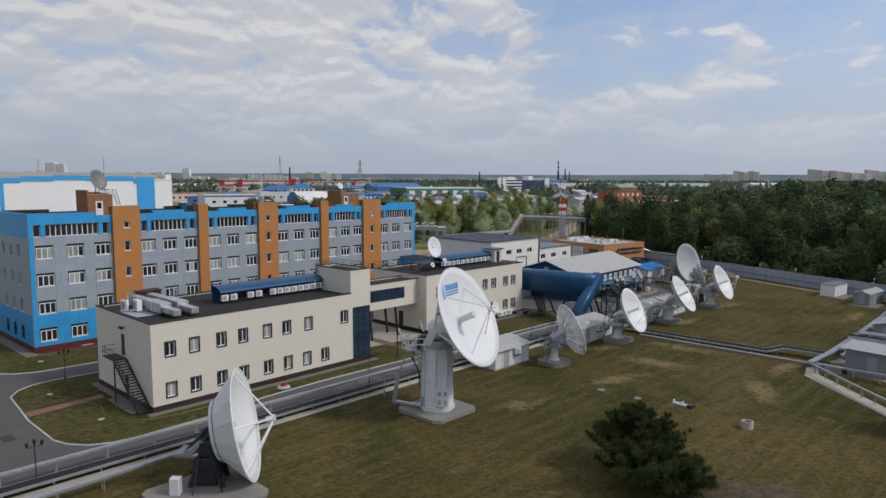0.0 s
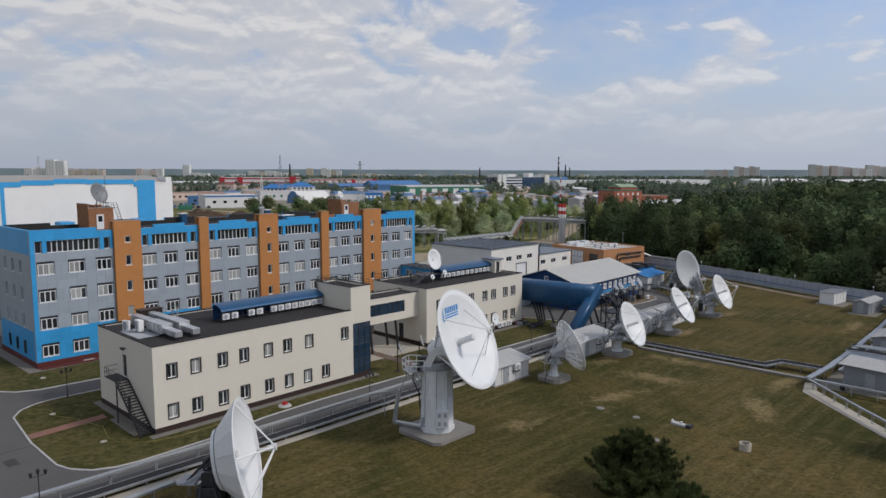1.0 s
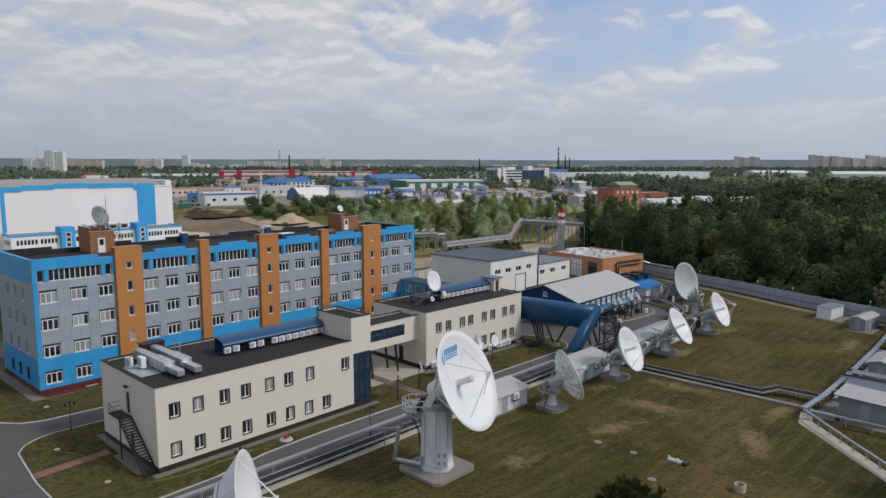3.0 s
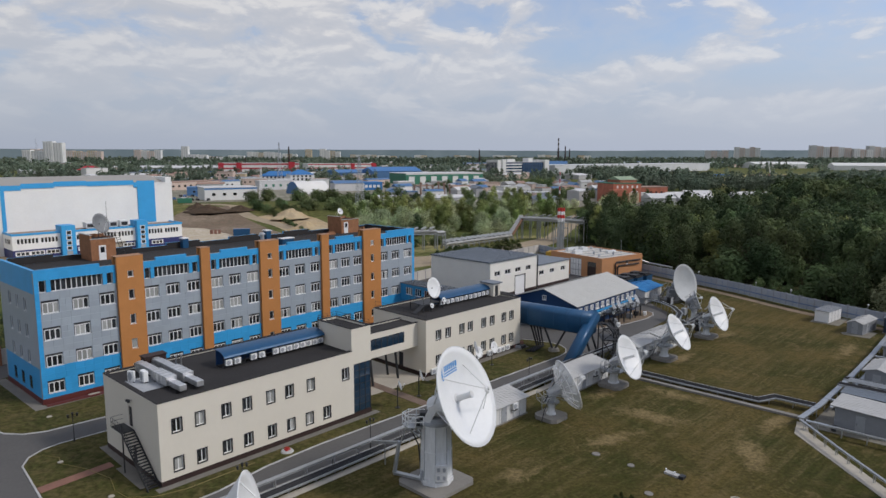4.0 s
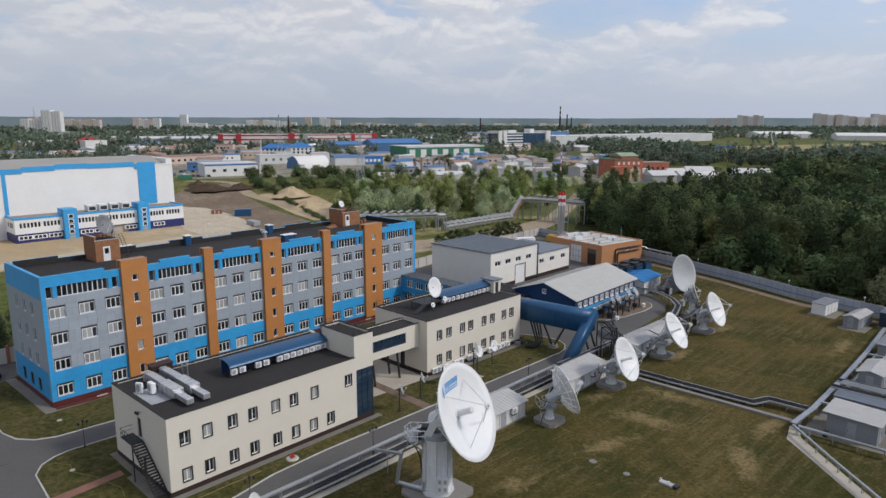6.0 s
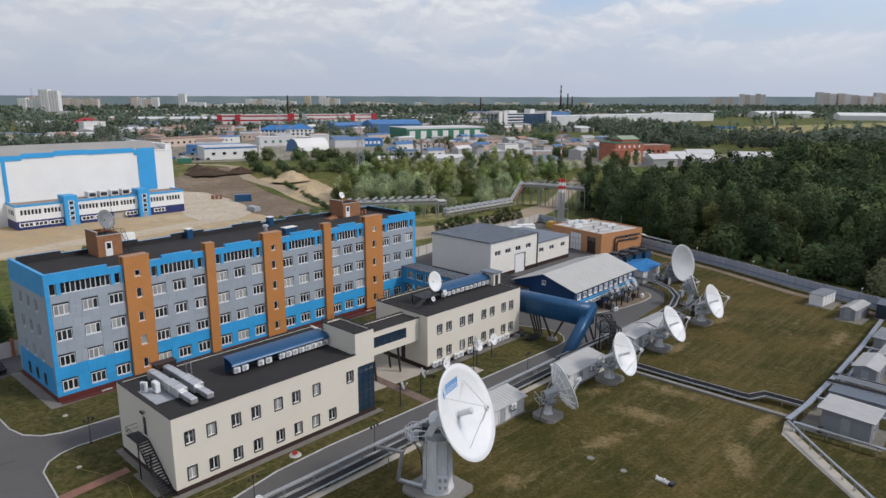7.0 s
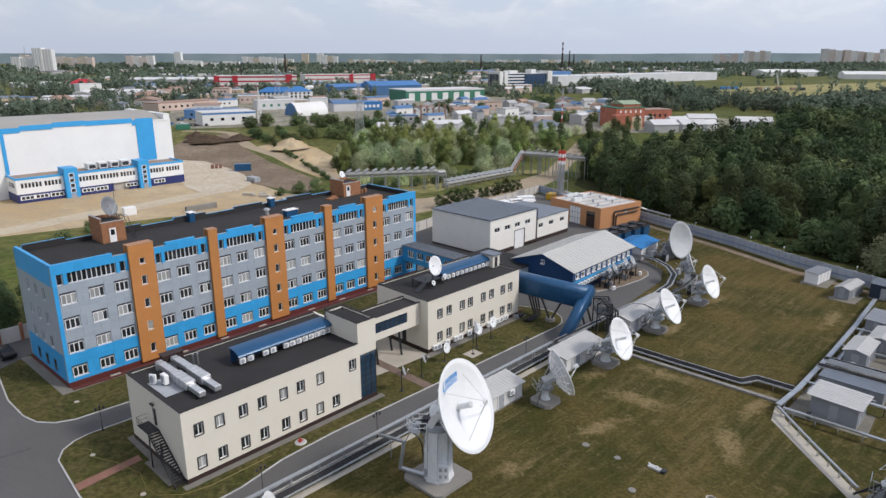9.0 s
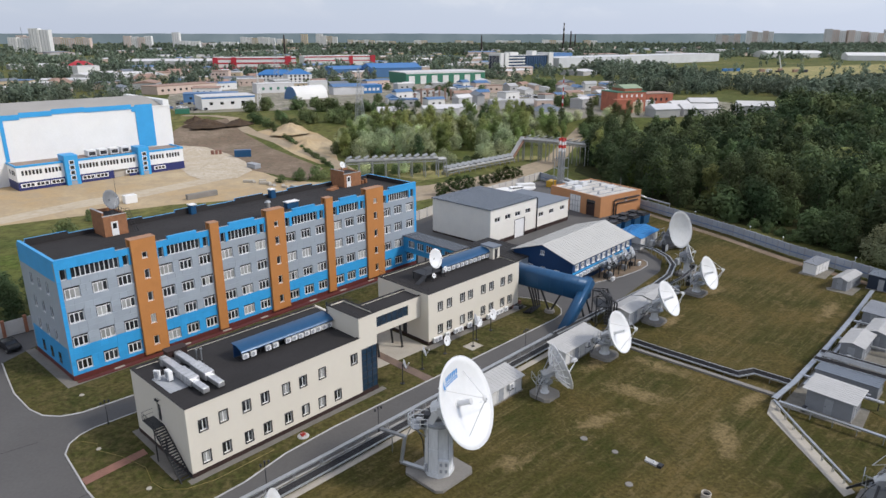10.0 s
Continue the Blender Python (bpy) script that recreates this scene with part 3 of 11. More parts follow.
# doors in the end wall
for y, z, h in ((6.2, 5.2, 2.1), (5.65, 1.51, 1.78)):
    d = part("door", B((0.1, y - 0.45, z - h / 2, 0.16, y + 0.45, z + h / 2)), DARKSTEEL, B1, "dark steel door")
    part("door_handle", B((0.05, y + 0.3, z - 0.05, 0.1, y + 0.36, z + 0.1)), ZINC, d)
for y in (5.3, 5.7):
    r = root("wall_lamp", W(0, 0.1, 0, 1), "small dark floodlight on the cream end wall", "lamp", "wall lamps")
    bm = bmesh.new()
    cyl(bm, (0.0, y + 0.3, 6.95), (-0.28, y + 0.3, 7.0), 0.03, seg=6)
    part("arm", bm, DARKSTEEL, r)
    part("head", B((-0.42, y + 0.18, 6.86, -0.22, y + 0.42, 7.05)), DARKSTEEL, r)
# steel escape stair on the end wall
ST = root("escape_stair", W(0, 0.1, 0, 1), "dark steel escape stair on the cream end wall", "staircase")
bm = bmesh.new()
bx(bm, -1.25, 5.3, 4.02, -0.02, 7.9, 4.1)
part("landing", bm, DARKSTEEL, ST)
n = 19
for k in range(n):
    y, z = 5.2 - k * 0.27, 3.86 - k * 0.198
    part("tread", B((-1.2, y - 0.13, z, -0.1, y + 0.13, z + 0.04)), DARKSTEEL, ST)
for x in (-1.22, -0.08):
    bm = bmesh.new()
    beam(bm, (x, 5.35, 4.02), (x, 0.05, 0.1), 0.06, 0.24)
    part("stringer", bm, DARKSTEEL, ST)
bm = bmesh.new()
for x in (-1.22,):
    for h in (0.5, 0.95):
        cyl(bm, (x, 5.3, 4.05 + h), (x, 0.1, 0.2 + h), 0.025, seg=6)
        cyl(bm, (x, 5.3, 4.05 + h), (x, 7.9, 4.05 + h), 0.025, seg=6)
        cyl(bm, (x, 7.9, 4.05 + h), (-0.05, 7.9, 4.05 + h), 0.025, seg=6)
    for k in range(9):
        y = 5.3 - k * 0.65
        cyl(bm, (x, y, 4.05 - k * 0.48), (x, y, 5.0 - k * 0.48), 0.022, seg=6)
    for k in range(6):
        y = 5.3 + k * 0.52
        cyl(bm, (x, y, 4.05), (x, y, 5.0), 0.022, seg=6)
part("railing", bm, DARKSTEEL, ST)
for y in (5.4,):
    bm = bmesh.new()
    beam(bm, (-1.15, y, 0.1), (-1.15, y, 4.02), 0.1, 0.1)
    part("post", bm, DARKSTEEL, ST)

# ---- second cream building ----
B2 = root("office_building", W(38.3, 4.7), "two-storey cream clad building with rooftop dish and air conditioners", "building")
L2, D2, H2 = 20.9, 11.0, 8.0
xs2 = [2.41, 4.34, 7.2, 9.0, 12.0, 13.95, 16.75, 18.62]
holes = [(x - 0.43, x + 0.43, z - 0.63, z + 0.63) for x in xs2 for z in (5.55, 2.0)]
bm = bmesh.new()
wall_with_holes(bm, 0, L2, 0.62, H2, holes, 0, 0.35)
part("front_wall", bm, CREAM, B2)
bm = bmesh.new()
wall_with_holes(bm, 0.35, D2, 0.62, H2, [(4.6, 5.6, 0.62, 2.6)], 0, 0.35)
bmesh.ops.transform(bm, matrix=pose(0, 0, 0, 0, 0, 90) @ Matrix.Diagonal((1, -1, 1, 1)), verts=bm.verts)
part("end_wall", bm, CREAM, B2)
part("door", B((0.1, 4.6, 0.62, 0.16, 5.6, 2.6)), DARKSTEEL, B2, "dark entrance door")
part("end_wall", B((L2 - 0.35, 0.35, 0.62, L2, D2, H2)), CREAM, B2)
part("back_wall", B((0.35, D2 - 0.35, 0.62, L2 - 0.35, D2, H2)), CREAM, B2)
part("plinth", B((-0.03, -0.03, 0, L2 + 0.03, 0.33, 0.62), (-0.03, 0.33, 0, 0.33, D2, 0.62), (L2 - 0.33, 0.33, 0, L2 + 0.03, D2 + 0.03, 0.62), (0.33, D2 - 0.33, 0, L2 - 0.33, D2 + 0.03, 0.62)), PLINTH, B2, "dark brown plinth")
part("roof", B((0.3, 0.3, 7.5, L2 - 0.3, D2 - 0.3, 7.85)), FELT, B2, "dark felt flat roof")
part("coping", B((-0.05, -0.05, H2, L2 + 0.05, 0.4, H2 + 0.07), (-0.05, 0.4, H2, 0.4, D2, H2 + 0.07), (L2 - 0.4, 0.4, H2, L2 + 0.05, D2, H2 + 0.07), (0.4, D2 - 0.4, H2, L2 - 0.4, D2 + 0.05, H2 + 0.07)), FELT, B2)
for x in xs2:
    for z in (5.55, 2.0):
        add_window(B2, pose(x, 0.12, z), 0.86, 1.26, 2, None, 0.1, 0.075, 0.15)

# ---- link bridge between the two ----
LB = root("link_bridge", W(25.2, 6.3), "cream clad enclosed bridge with a dark strip window", "bridge")
bm = bmesh.new()
wall_with_holes(bm, 0, 13.05, 4.2, 7.5, [(4.6, 10.6, 5.2, 6.7)], 0, 0.3)
part("front_wall", bm, CREAM, LB)
part("strip_window", B((4.6, 0.1, 5.2, 10.6, 0.16, 6.7)), CURTAIN, LB, "dark strip window")
bm = bmesh.new()
for k in range(1, 6):
    bx(bm, 4.6 + k - 0.03, 0.06, 5.2, 4.6 + k + 0.03, 0.1, 6.7)
part("glazing_frame", bm, DARKSTEEL, LB)
part("back_wall", B((0, 3.4, 4.2, 13.05, 3.7, 7.5)), CREAM, LB)
part("deck", B((0, 0.3, 4.2, 13.05, 3.4, 4.5)), CREAM, LB)
part("roof", B((0, 0.3, 7.1, 13.05, 3.4, 7.35)), FELT, LB)
part("coping", B((0, -0.05, 7.5, 13.05, 0.35, 7.57), (0, 3.35, 7.5, 13.05, 3.75, 7.57)), FELT, LB)
for x in (5.2, 9.6):
    for y in (0.8, 2.9):
        bm = bmesh.new()
        cyl(bm, (x + 0.5, y, 0), (x, y, 4.2), 0.16, seg=10)
        part("column", bm, DARKSTEEL, LB)

# ---- blue and grey five-storey block ----
BL = root("apartment_block", W(-1.36, 30.4, 0, 2.0), "five-storey office block clad in blue and grey panels with ochre shafts", "building")
BL["label"] = "long office block clad in blue and grey panels with ochre shafts"
LB_, DB_, HB_ = 64.0, 13.8, 16.2
bays = [(0.0, 9.4), (12.8, 20.9), (22.3, 30.45), (33.75, 42.0), (43.5, 51.05), (55.1, 64.0)]
shafts = [(9.4, 12.8), (20.9, 22.3), (30.45, 33.75), (42.0, 43.5), (51.05, 55.1)]
winx = [1.58, 5.0, 8.2, 13.95, 16.85, 19.85, 23.4, 26.3, 29.3, 34.9, 37.9, 40.9, 44.6, 47.3, 50.0, 56.2, 59.1, 62.2]
rows = [2.15, 5.45, 8.75, 12.05]
WWB, WHB = 1.95, 1.6
holes = [(x - WWB / 2, x + WWB / 2, z - WHB / 2, z + WHB / 2) for x in winx for z in rows]
strips = []
for a, b in bays:
    a2 = a + (0.55 if a == 0 else 0.35)
    b2 = b - (0.75 if b == 64.0 else 0.35)
    strips += [(a2, a2 + 0.75), (a2 + 1.25, b2 - 1.25), (b2 - 0.75, b2)]
holes += [(a, b, 13.85, 15.3) for a, b in strips]
sh_holes = []
for a, b in shafts:
    w = b - a
    if w > 2:
        c = (a + b) / 2
        for z in (2.3, 5.6, 8.9, 12.2, 14.9):
            sh_holes.append((c - 0.38, c + 0.38, z - (0.42 if z > 14 else 0.65), z + (0.42 if z > 14 else 0.65)))
bm = bmesh.new()
wall_with_holes(bm, 0, LB_, 0.8, HB_, holes, 0.06, 0.45)
part("front_wall", bm, GREY, BL)
part("end_wall", B((0, 0.45, 0.8, 0.4, DB_ - 0.4, 4.5)), BLUE, BL, "blue lower end wall")
part("end_wall", B((LB_ - 0.4, 0.45, 0.8, LB_, DB_ - 0.4, 13.7)), GREY, BL)
part("back_wall", B((0, DB_ - 0.4, 0.8, LB_, DB_, 13.7)), GREY, BL)
part("parapet", B((LB_ - 0.4, 0.45, 13.7, LB_, DB_ - 0.4, 16.4), (0, DB_ - 0.4, 13.7, LB_, DB_, 16.2)), BLUE, BL, "blue parapet")
part("plinth", B((-0.05, -0.05, 0, LB_ + 0.05, 0.45, 0.8), (-0.05, 0.45, 0, 0.4, DB_, 0.8), (LB_ - 0.4, 0.45, 0, LB_ + 0.05, DB_ + 0.05, 0.8), (0.4, DB_ - 0.4, 0, LB_ - 0.4, DB_ + 0.05, 0.8)), MAROON, BL, "dark maroon plinth")
part("roof", B((0.4, 0.4, 15.2, LB_ - 0.4, DB_ - 0.4, 15.55)), FELT, BL, "dark felt flat roof")
part("parapet_lining", B((0.4, DB_ - 0.44, 15.56, LB_ - 0.44, DB_ - 0.405, 16.2)), FELT, BL, "dark felt lining of the parapet")
part("parapet_lining", B((LB_ - 0.44, 0.46, 15.56, LB_ - 0.405, DB_ - 0.44, 16.4)), FELT, BL)
part("parapet_lining", B((0.405, 0.46, 15.56, 0.44, DB_ - 0.44, 16.5)), FELT, BL)
# raised parapet lengths, front and back
for a, b in bays:
    lo = a if a == 0 else a + 1.9
    hi = b - 1.9 if b < 64 else b
    part("parapet", B((lo, 0.0, HB_, hi, 0.45, HB_ + 0.38)), BLUE, BL)
for k in range(6):
    lo = k * 10.8 + 1.0
    part("parapet", B((lo, DB_ - 0.36, 16.2, lo + 5.5, DB_, 16.55)), BLUE, BL)
    part("parapet_lining", B((lo, DB_ - 0.44, 16.2, lo + 5.5, DB_ - 0.365, 16.56)), FELT, BL)
part("coping", B((0.0, -0.03, 16.585, 7.5, 0.48, 16.62)), BLUE, BL)
for k in range(1, 13):
    part("felt_joint", B((0.5, 0.6 + 1.0 * k, 15.55, LB_ - 0.5, 0.68 + 1.0 * k, 15.562)), FELT, BL)
# end wall openings that stay closed
end_holes = [(y - 0.45, y + 0.45, z - 0.8, z + 0.8) for y in (4.0, 7.0, 10.0) for z in rows]
bm = bmesh.new()
wall_with_holes(bm, 0.45, DB_ - 0.4, 4.5, 13.7, [h for h in end_holes if h[2] > 4.5], 0.0, 0.4)
bmesh.ops.transform(bm, matrix=pose(0, 0, 0, 0, 0, 90) @ Matrix.Diagonal((1, -1, 1, 1)), verts=bm.verts)
part("end_wall", bm, GREY, BL, "grey panelled end wall")
part("end_wall", B((0, 0.45, 13.7, 0.4, DB_ - 0.4, 16.58)), BLUE, BL, "blue upper end wall")
for y in (4.0, 7.0, 10.0):
    for z in rows:
        if z > 4.5:
            add_window(BL, pose(0.12, y, z, 0, 0, -90), 0.9, 1.6, 1, None, 0, 0.07, 0.0)
        else:
            part("window", B((-0.03, y - 0.45, z - 0.8, 0.02, y + 0.45, z + 0.8)), PANE, BL)
# ochre shafts
PALECAP = mat("pale_ochre_cap", (0.36, 0.20, 0.12), 0.7, var=0.15)
for a, b in shafts:
    bm = bmesh.new()
    hs = [h for h in sh_holes if a < h[0] < b]
    wall_with_holes(bm, a, b, 0.5, 17.2, hs, -0.42, 0.0)
    sh = part("shaft", bm, ORANGE, BL, "ochre panelled shaft")
    part("shaft_back", B((a, 0.46, HB_ + 0.01, b, 1.0 if b - a > 2 else 0.8, 17.2)), ORANGE, sh)
    part("cap", B((a - 0.03, -0.45, 17.2, b + 0.03, 1.03 if b - a > 2 else 0.83, 17.28)), PALECAP, sh)
    for h in hs:
        add_window(BL, pose((h[0] + h[1]) / 2, -0.3, (h[2] + h[3]) / 2), 0.76, h[3] - h[2], 1, None, 0, 0.09, 0.2)
# near-black L piece stands in for the shade at top and left of each recess
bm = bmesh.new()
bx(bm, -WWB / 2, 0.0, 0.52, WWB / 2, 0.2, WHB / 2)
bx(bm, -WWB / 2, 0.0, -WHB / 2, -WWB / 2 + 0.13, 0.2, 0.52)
REVEAL_SHADE = mesh_of(bm, "reveal", mat("painted_recess_shade", (0.035, 0.036, 0.04), 0.6, var=0.15))
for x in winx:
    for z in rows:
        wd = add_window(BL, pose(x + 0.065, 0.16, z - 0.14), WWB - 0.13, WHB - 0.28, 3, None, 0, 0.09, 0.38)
        piece("reveal", REVEAL_SHADE, wd, pose(-0.065, 0.02, 0.14), "dark strip painted as the shade of the recess")
for a, b in strips:
    n = max(1, round((b - a) / 0.62))
    add_window(BL, pose((a + b) / 2, 0.28, 14.575), b - a, 1.45, n, None, 0, 0.075, 0.0, sill=False)

# ---- satellite dishes ----
DISHWHITE = mat("dish_white", (0.695, 0.71, 0.725), 0.4, var=0.03, scale=0.5, fine=2, bump=0.0)
DISHGREY = mat("dish_mesh_grey", (0.40, 0.42, 0.45), 0.55, 0.2, var=0.1, scale=1.5, fine=8, bump=0.03)
DISHBACK = mat("dish_back", (0.62, 0.64, 0.66), 0.5, var=0.06, scale=0.8)
DISHMESH = mat("dish_white_mesh", (0.66, 0.68, 0.70), 0.5, 0.1, var=0.12, scale=1.5, fine=8, bump=0.03)
DISHDULL = mat("dish_dull_grey", (0.39, 0.41, 0.43), 0.6, var=0.1, scale=0.5, fine=3)
FEED = mat("feed_grey", (0.62, 0.63, 0.64), 0.45, var=0.06)
LOGOBLUE = mat("logo_blue", (0.03, 0.22, 0.55), 0.5, var=0.05)
WEATHERED = mat("weathered_column_paint", (0.60, 0.62, 0.64), 0.55, var=0.16, scale=0.7, fine=4, bump=0.03, stretch=(0, 1, 1, 0.25))


def perforate(m, open_share):
    n, l = m.node_tree.nodes, m.node_tree.links
    clear = n.new("ShaderNodeBsdfTransparent")
    mx = n.new("ShaderNodeMixShader")
    mx.inputs[0].default_value = open_share
    l.new(n["Principled BSDF"].outputs[0], mx.inputs[1])
    l.new(clear.outputs[0], mx.inputs[2])
    l.new(mx.outputs[0], n["Material Output"].inputs[0])


for m, share in ((DISHMESH, 0.48), (DISHGREY, 0.25)):
    perforate(m, share)


def bowl_mesh(D, deep, thick, mats, rings=9, seg=48):
    """A parabolic bowl that opens along +z, its vertex at the origin; slot 0 the face, 1 the back."""
    R = D / 2
    bm = bmesh.new()
    rows = []
    for side in (0, 1):
        off = -thick * side
        ring_rows = []
        for i in range(rings + 1):
            r = R * i / rings
            z = deep * (r / R) ** 2 + off * (1.0 - 0.55 * (i / rings))
            if i == 0:
                ring_rows.append([bm.verts.new((0, 0, z))])
            else:
                ring_rows.append([bm.verts.new((r * math.cos(2 * math.pi * k / seg), r * math.sin(2 * math.pi * k / seg), z)) for k in range(seg)])
        rows.append(ring_rows)
        for i in range(rings):
            for k in range(seg):
                a, b = ring_rows[i], ring_rows[i + 1]
                q = (k + 1) % seg
                vs = (a[0], b[k], b[q]) if i == 0 else (a[k], b[k], b[q], a[q])
                f = bm.faces.new(vs)
                f.material_index = side
    for k in range(seg):
        q = (k + 1) % seg
        f = bm.faces.new((rows[0][-1][k], rows[1][-1][k], rows[1][-1][q], rows[0][-1][q]))
        f.material_index = 1
    return mesh_of(bm, "reflector", mats, smooth=True)


def aim(n):
    return Vector(n).normalized().to_track_quat("Z", "Y").to_matrix().to_4x4()


def pad_mesh(half, cut, z0, z1):
    bm = bmesh.new()
    h, c = half, cut
    slab(bm, [(-h + c, -h), (h - c, -h), (h, -h + c), (h, h - c), (h - c, h), (-h + c, h), (-h, h - c), (-h, -h + c)], z0, z1)
    return bm


def reflector_set(root_ob, vertex, n, D, deep, face, back, struts=4, feed="tube", ribs=0, strut_from=0.62, focus=0.42, face_ribs=False, strut_r=0.045, sub=0.1, spread=45):
    """Reflector, rim, back ribs and feed as parts of a dish, which looks along n."""
    m = Matrix.Translation(vertex) @ aim(n)
    R = D / 2
    ref = piece("reflector", bowl_mesh(D, deep, 0.10 + D * 0.012, [face, back]), root_ob, m)
    bm = bmesh.new()
    sweep(bm, circle(R + 0.01, deep - 0.03, 48), 0.05, closed=True)
    part("rim", bm, WHITE if face_ribs else back, ref)
    # ribs behind
    for k in range(ribs):
        a = 2 * math.pi * k / ribs
        bm = bmesh.new()
        for i in range(4):
            r0, r1 = R * (0.15 + 0.2 * i), R * (0.15 + 0.2 * (i + 1))
            z0, z1 = deep * (r0 / R) ** 2 - 0.22, deep * (r1 / R) ** 2 - 0.22
            beam(bm, (r0 * math.cos(a), r0 * math.sin(a), z0), (r1 * math.cos(a), r1 * math.sin(a), z1), 0.05, 0.16 - 0.02 * i)
        part("rib", bm, WHITE if face_ribs else back, ref)
    if ribs:
        for rr in (0.45, 0.78):
            bm = bmesh.new()
            sweep(bm, circle(R * rr, deep * rr * rr - 0.26), 0.04, closed=True)
            part("hoop", bm, WHITE if face_ribs else back, ref)
    if face_ribs:
        for k in range(16):
            a = 2 * math.pi * k / 16
            bm = bmesh.new()
            for i in range(5):
                r0, r1 = R * (0.08 + 0.18 * i), R * (0.08 + 0.18 * (i + 1))
                beam(bm, (r0 * math.cos(a), r0 * math.sin(a), deep * (r0 / R) ** 2 + 0.02), (r1 * math.cos(a), r1 * math.sin(a), deep * (r1 / R) ** 2 + 0.02), 0.07, 0.06)
            part("panel_seam", bm, WHITE, ref)
        for rr in (0.2, 0.4, 0.6, 0.8):
            bm = bmesh.new()
            sweep(bm, circle(R * rr, deep * rr * rr + 0.02, 32), 0.03, 4, True)
            part("panel_seam", bm, WHITE, ref)
    F = D * focus
    for k in range(struts):
        a = radians(spread[k] if isinstance(spread, tuple) else spread + 360 / struts * k)
        rs = R * strut_from
        bm = bmesh.new()
        cyl(bm, (rs * math.cos(a), rs * math.sin(a), deep * strut_from**2), (0.12 * math.cos(a), 0.12 * math.sin(a), F), strut_r, seg=8)
        part("strut", bm, FEED, ref)
    bm = bmesh.new()
    if feed == "tube":
        cyl(bm, (0, 0, 0.0), (0, 0, F * 0.45), D * 0.032, D * 0.03, seg=20)
        cyl(bm, (0, 0, F * 0.45), (0, 0, F * 0.5), D * 0.036, D * 0.036, seg=20)
        cyl(bm, (0, 0, -0.02), (0, 0, 0.08), D * 0.055, D * 0.05, seg=20)
        part("feed_horn", bm, FEED, ref)
        bm = bmesh.new()
        cyl(bm, (0, 0, F - 0.05), (0, 0, F + 0.12), D * sub * 0.5, D * sub * 0.35, seg=20)
        cyl(bm, (0, 0, F + 0.12), (0, 0, F + 0.3), D * sub * 0.2, D * sub * 0.15, seg=12)
        part("subreflector", bm, FEED, ref)
    elif feed == "box":
        bx(bm, -0.22, -0.16, F - 0.35, 0.22, 0.16, F + 0.15)
        cyl(bm, (0, 0, F - 0.6), (0, 0, F - 0.35), 0.12, 0.16, seg=12)
        part("feed_horn", bm, FEED, ref)
    return ref


def logo_patch(ref, D, deep, cx, cy, turn, size):
    """Blue flame shape and plain bars, laid on the bowl."""
    R = D / 2
    ca, sa = math.cos(turn), math.sin(turn)

    def on(x, y, lift=0.015):
        px, py = cx + (x * ca - y * sa) * size, cy + (x * sa + y * ca) * size
        return (px, py, deep * (px * px + py * py) / (R * R) + lift)

    def quad_strip(bm, pts_a, pts_b):
        va = [bm.verts.new(on(*p)) for p in pts_a]
        vb = [bm.verts.new(on(*p)) for p in pts_b]
        for i in range(len(va) - 1):
            bm.faces.new((va[i], va[i + 1], vb[i + 1], vb[i]))

    bm = bmesh.new()
    quad_strip(bm, [(-1.0, -0.45), (-1.12, -0.15), (-1.05, 0.12), (-0.85, 0.40)], [(-0.95, -0.45), (-0.86, -0.2), (-0.92, 0.05), (-0.85, 0.40)])
    quad_strip(bm, [(-0.95, -0.45), (-0.75, -0.42), (-0.66, -0.2), (-0.7, 0.02)], [(-0.92, -0.35), (-0.8, -0.3), (-0.75, -0.18), (-0.7, 0.02)])
    part("emblem", bm, LOGOBLUE, ref, "blue flame emblem")
    for k in range(7):
        x = -0.62 + k * 0.24
        bm = bmesh.new()
        quad_strip(bm, [(x, -0.02), (x + 0.18, -0.02)], [(x, 0.32), (x + 0.18, 0.32)])
        part("emblem_bar", bm, LOGOBLUE, ref, "short blue bar")
    for y in (-0.16, -0.3):
        bm = bmesh.new()
        quad_strip(bm, [(-0.62 + 0.2 * k, y) for k in range(9)], [(-0.62 + 0.2 * k, y + 0.08) for k in range(9)])
        part("emblem_bar", bm, LOGOBLUE, ref, "long blue bar")


def base_at(u, v):
    p = XY(u, v)
    return p.x, p.y


CABLEBLACK = mat("black_sheath", (0.014, 0.014, 0.016), 0.6, var=0.3)


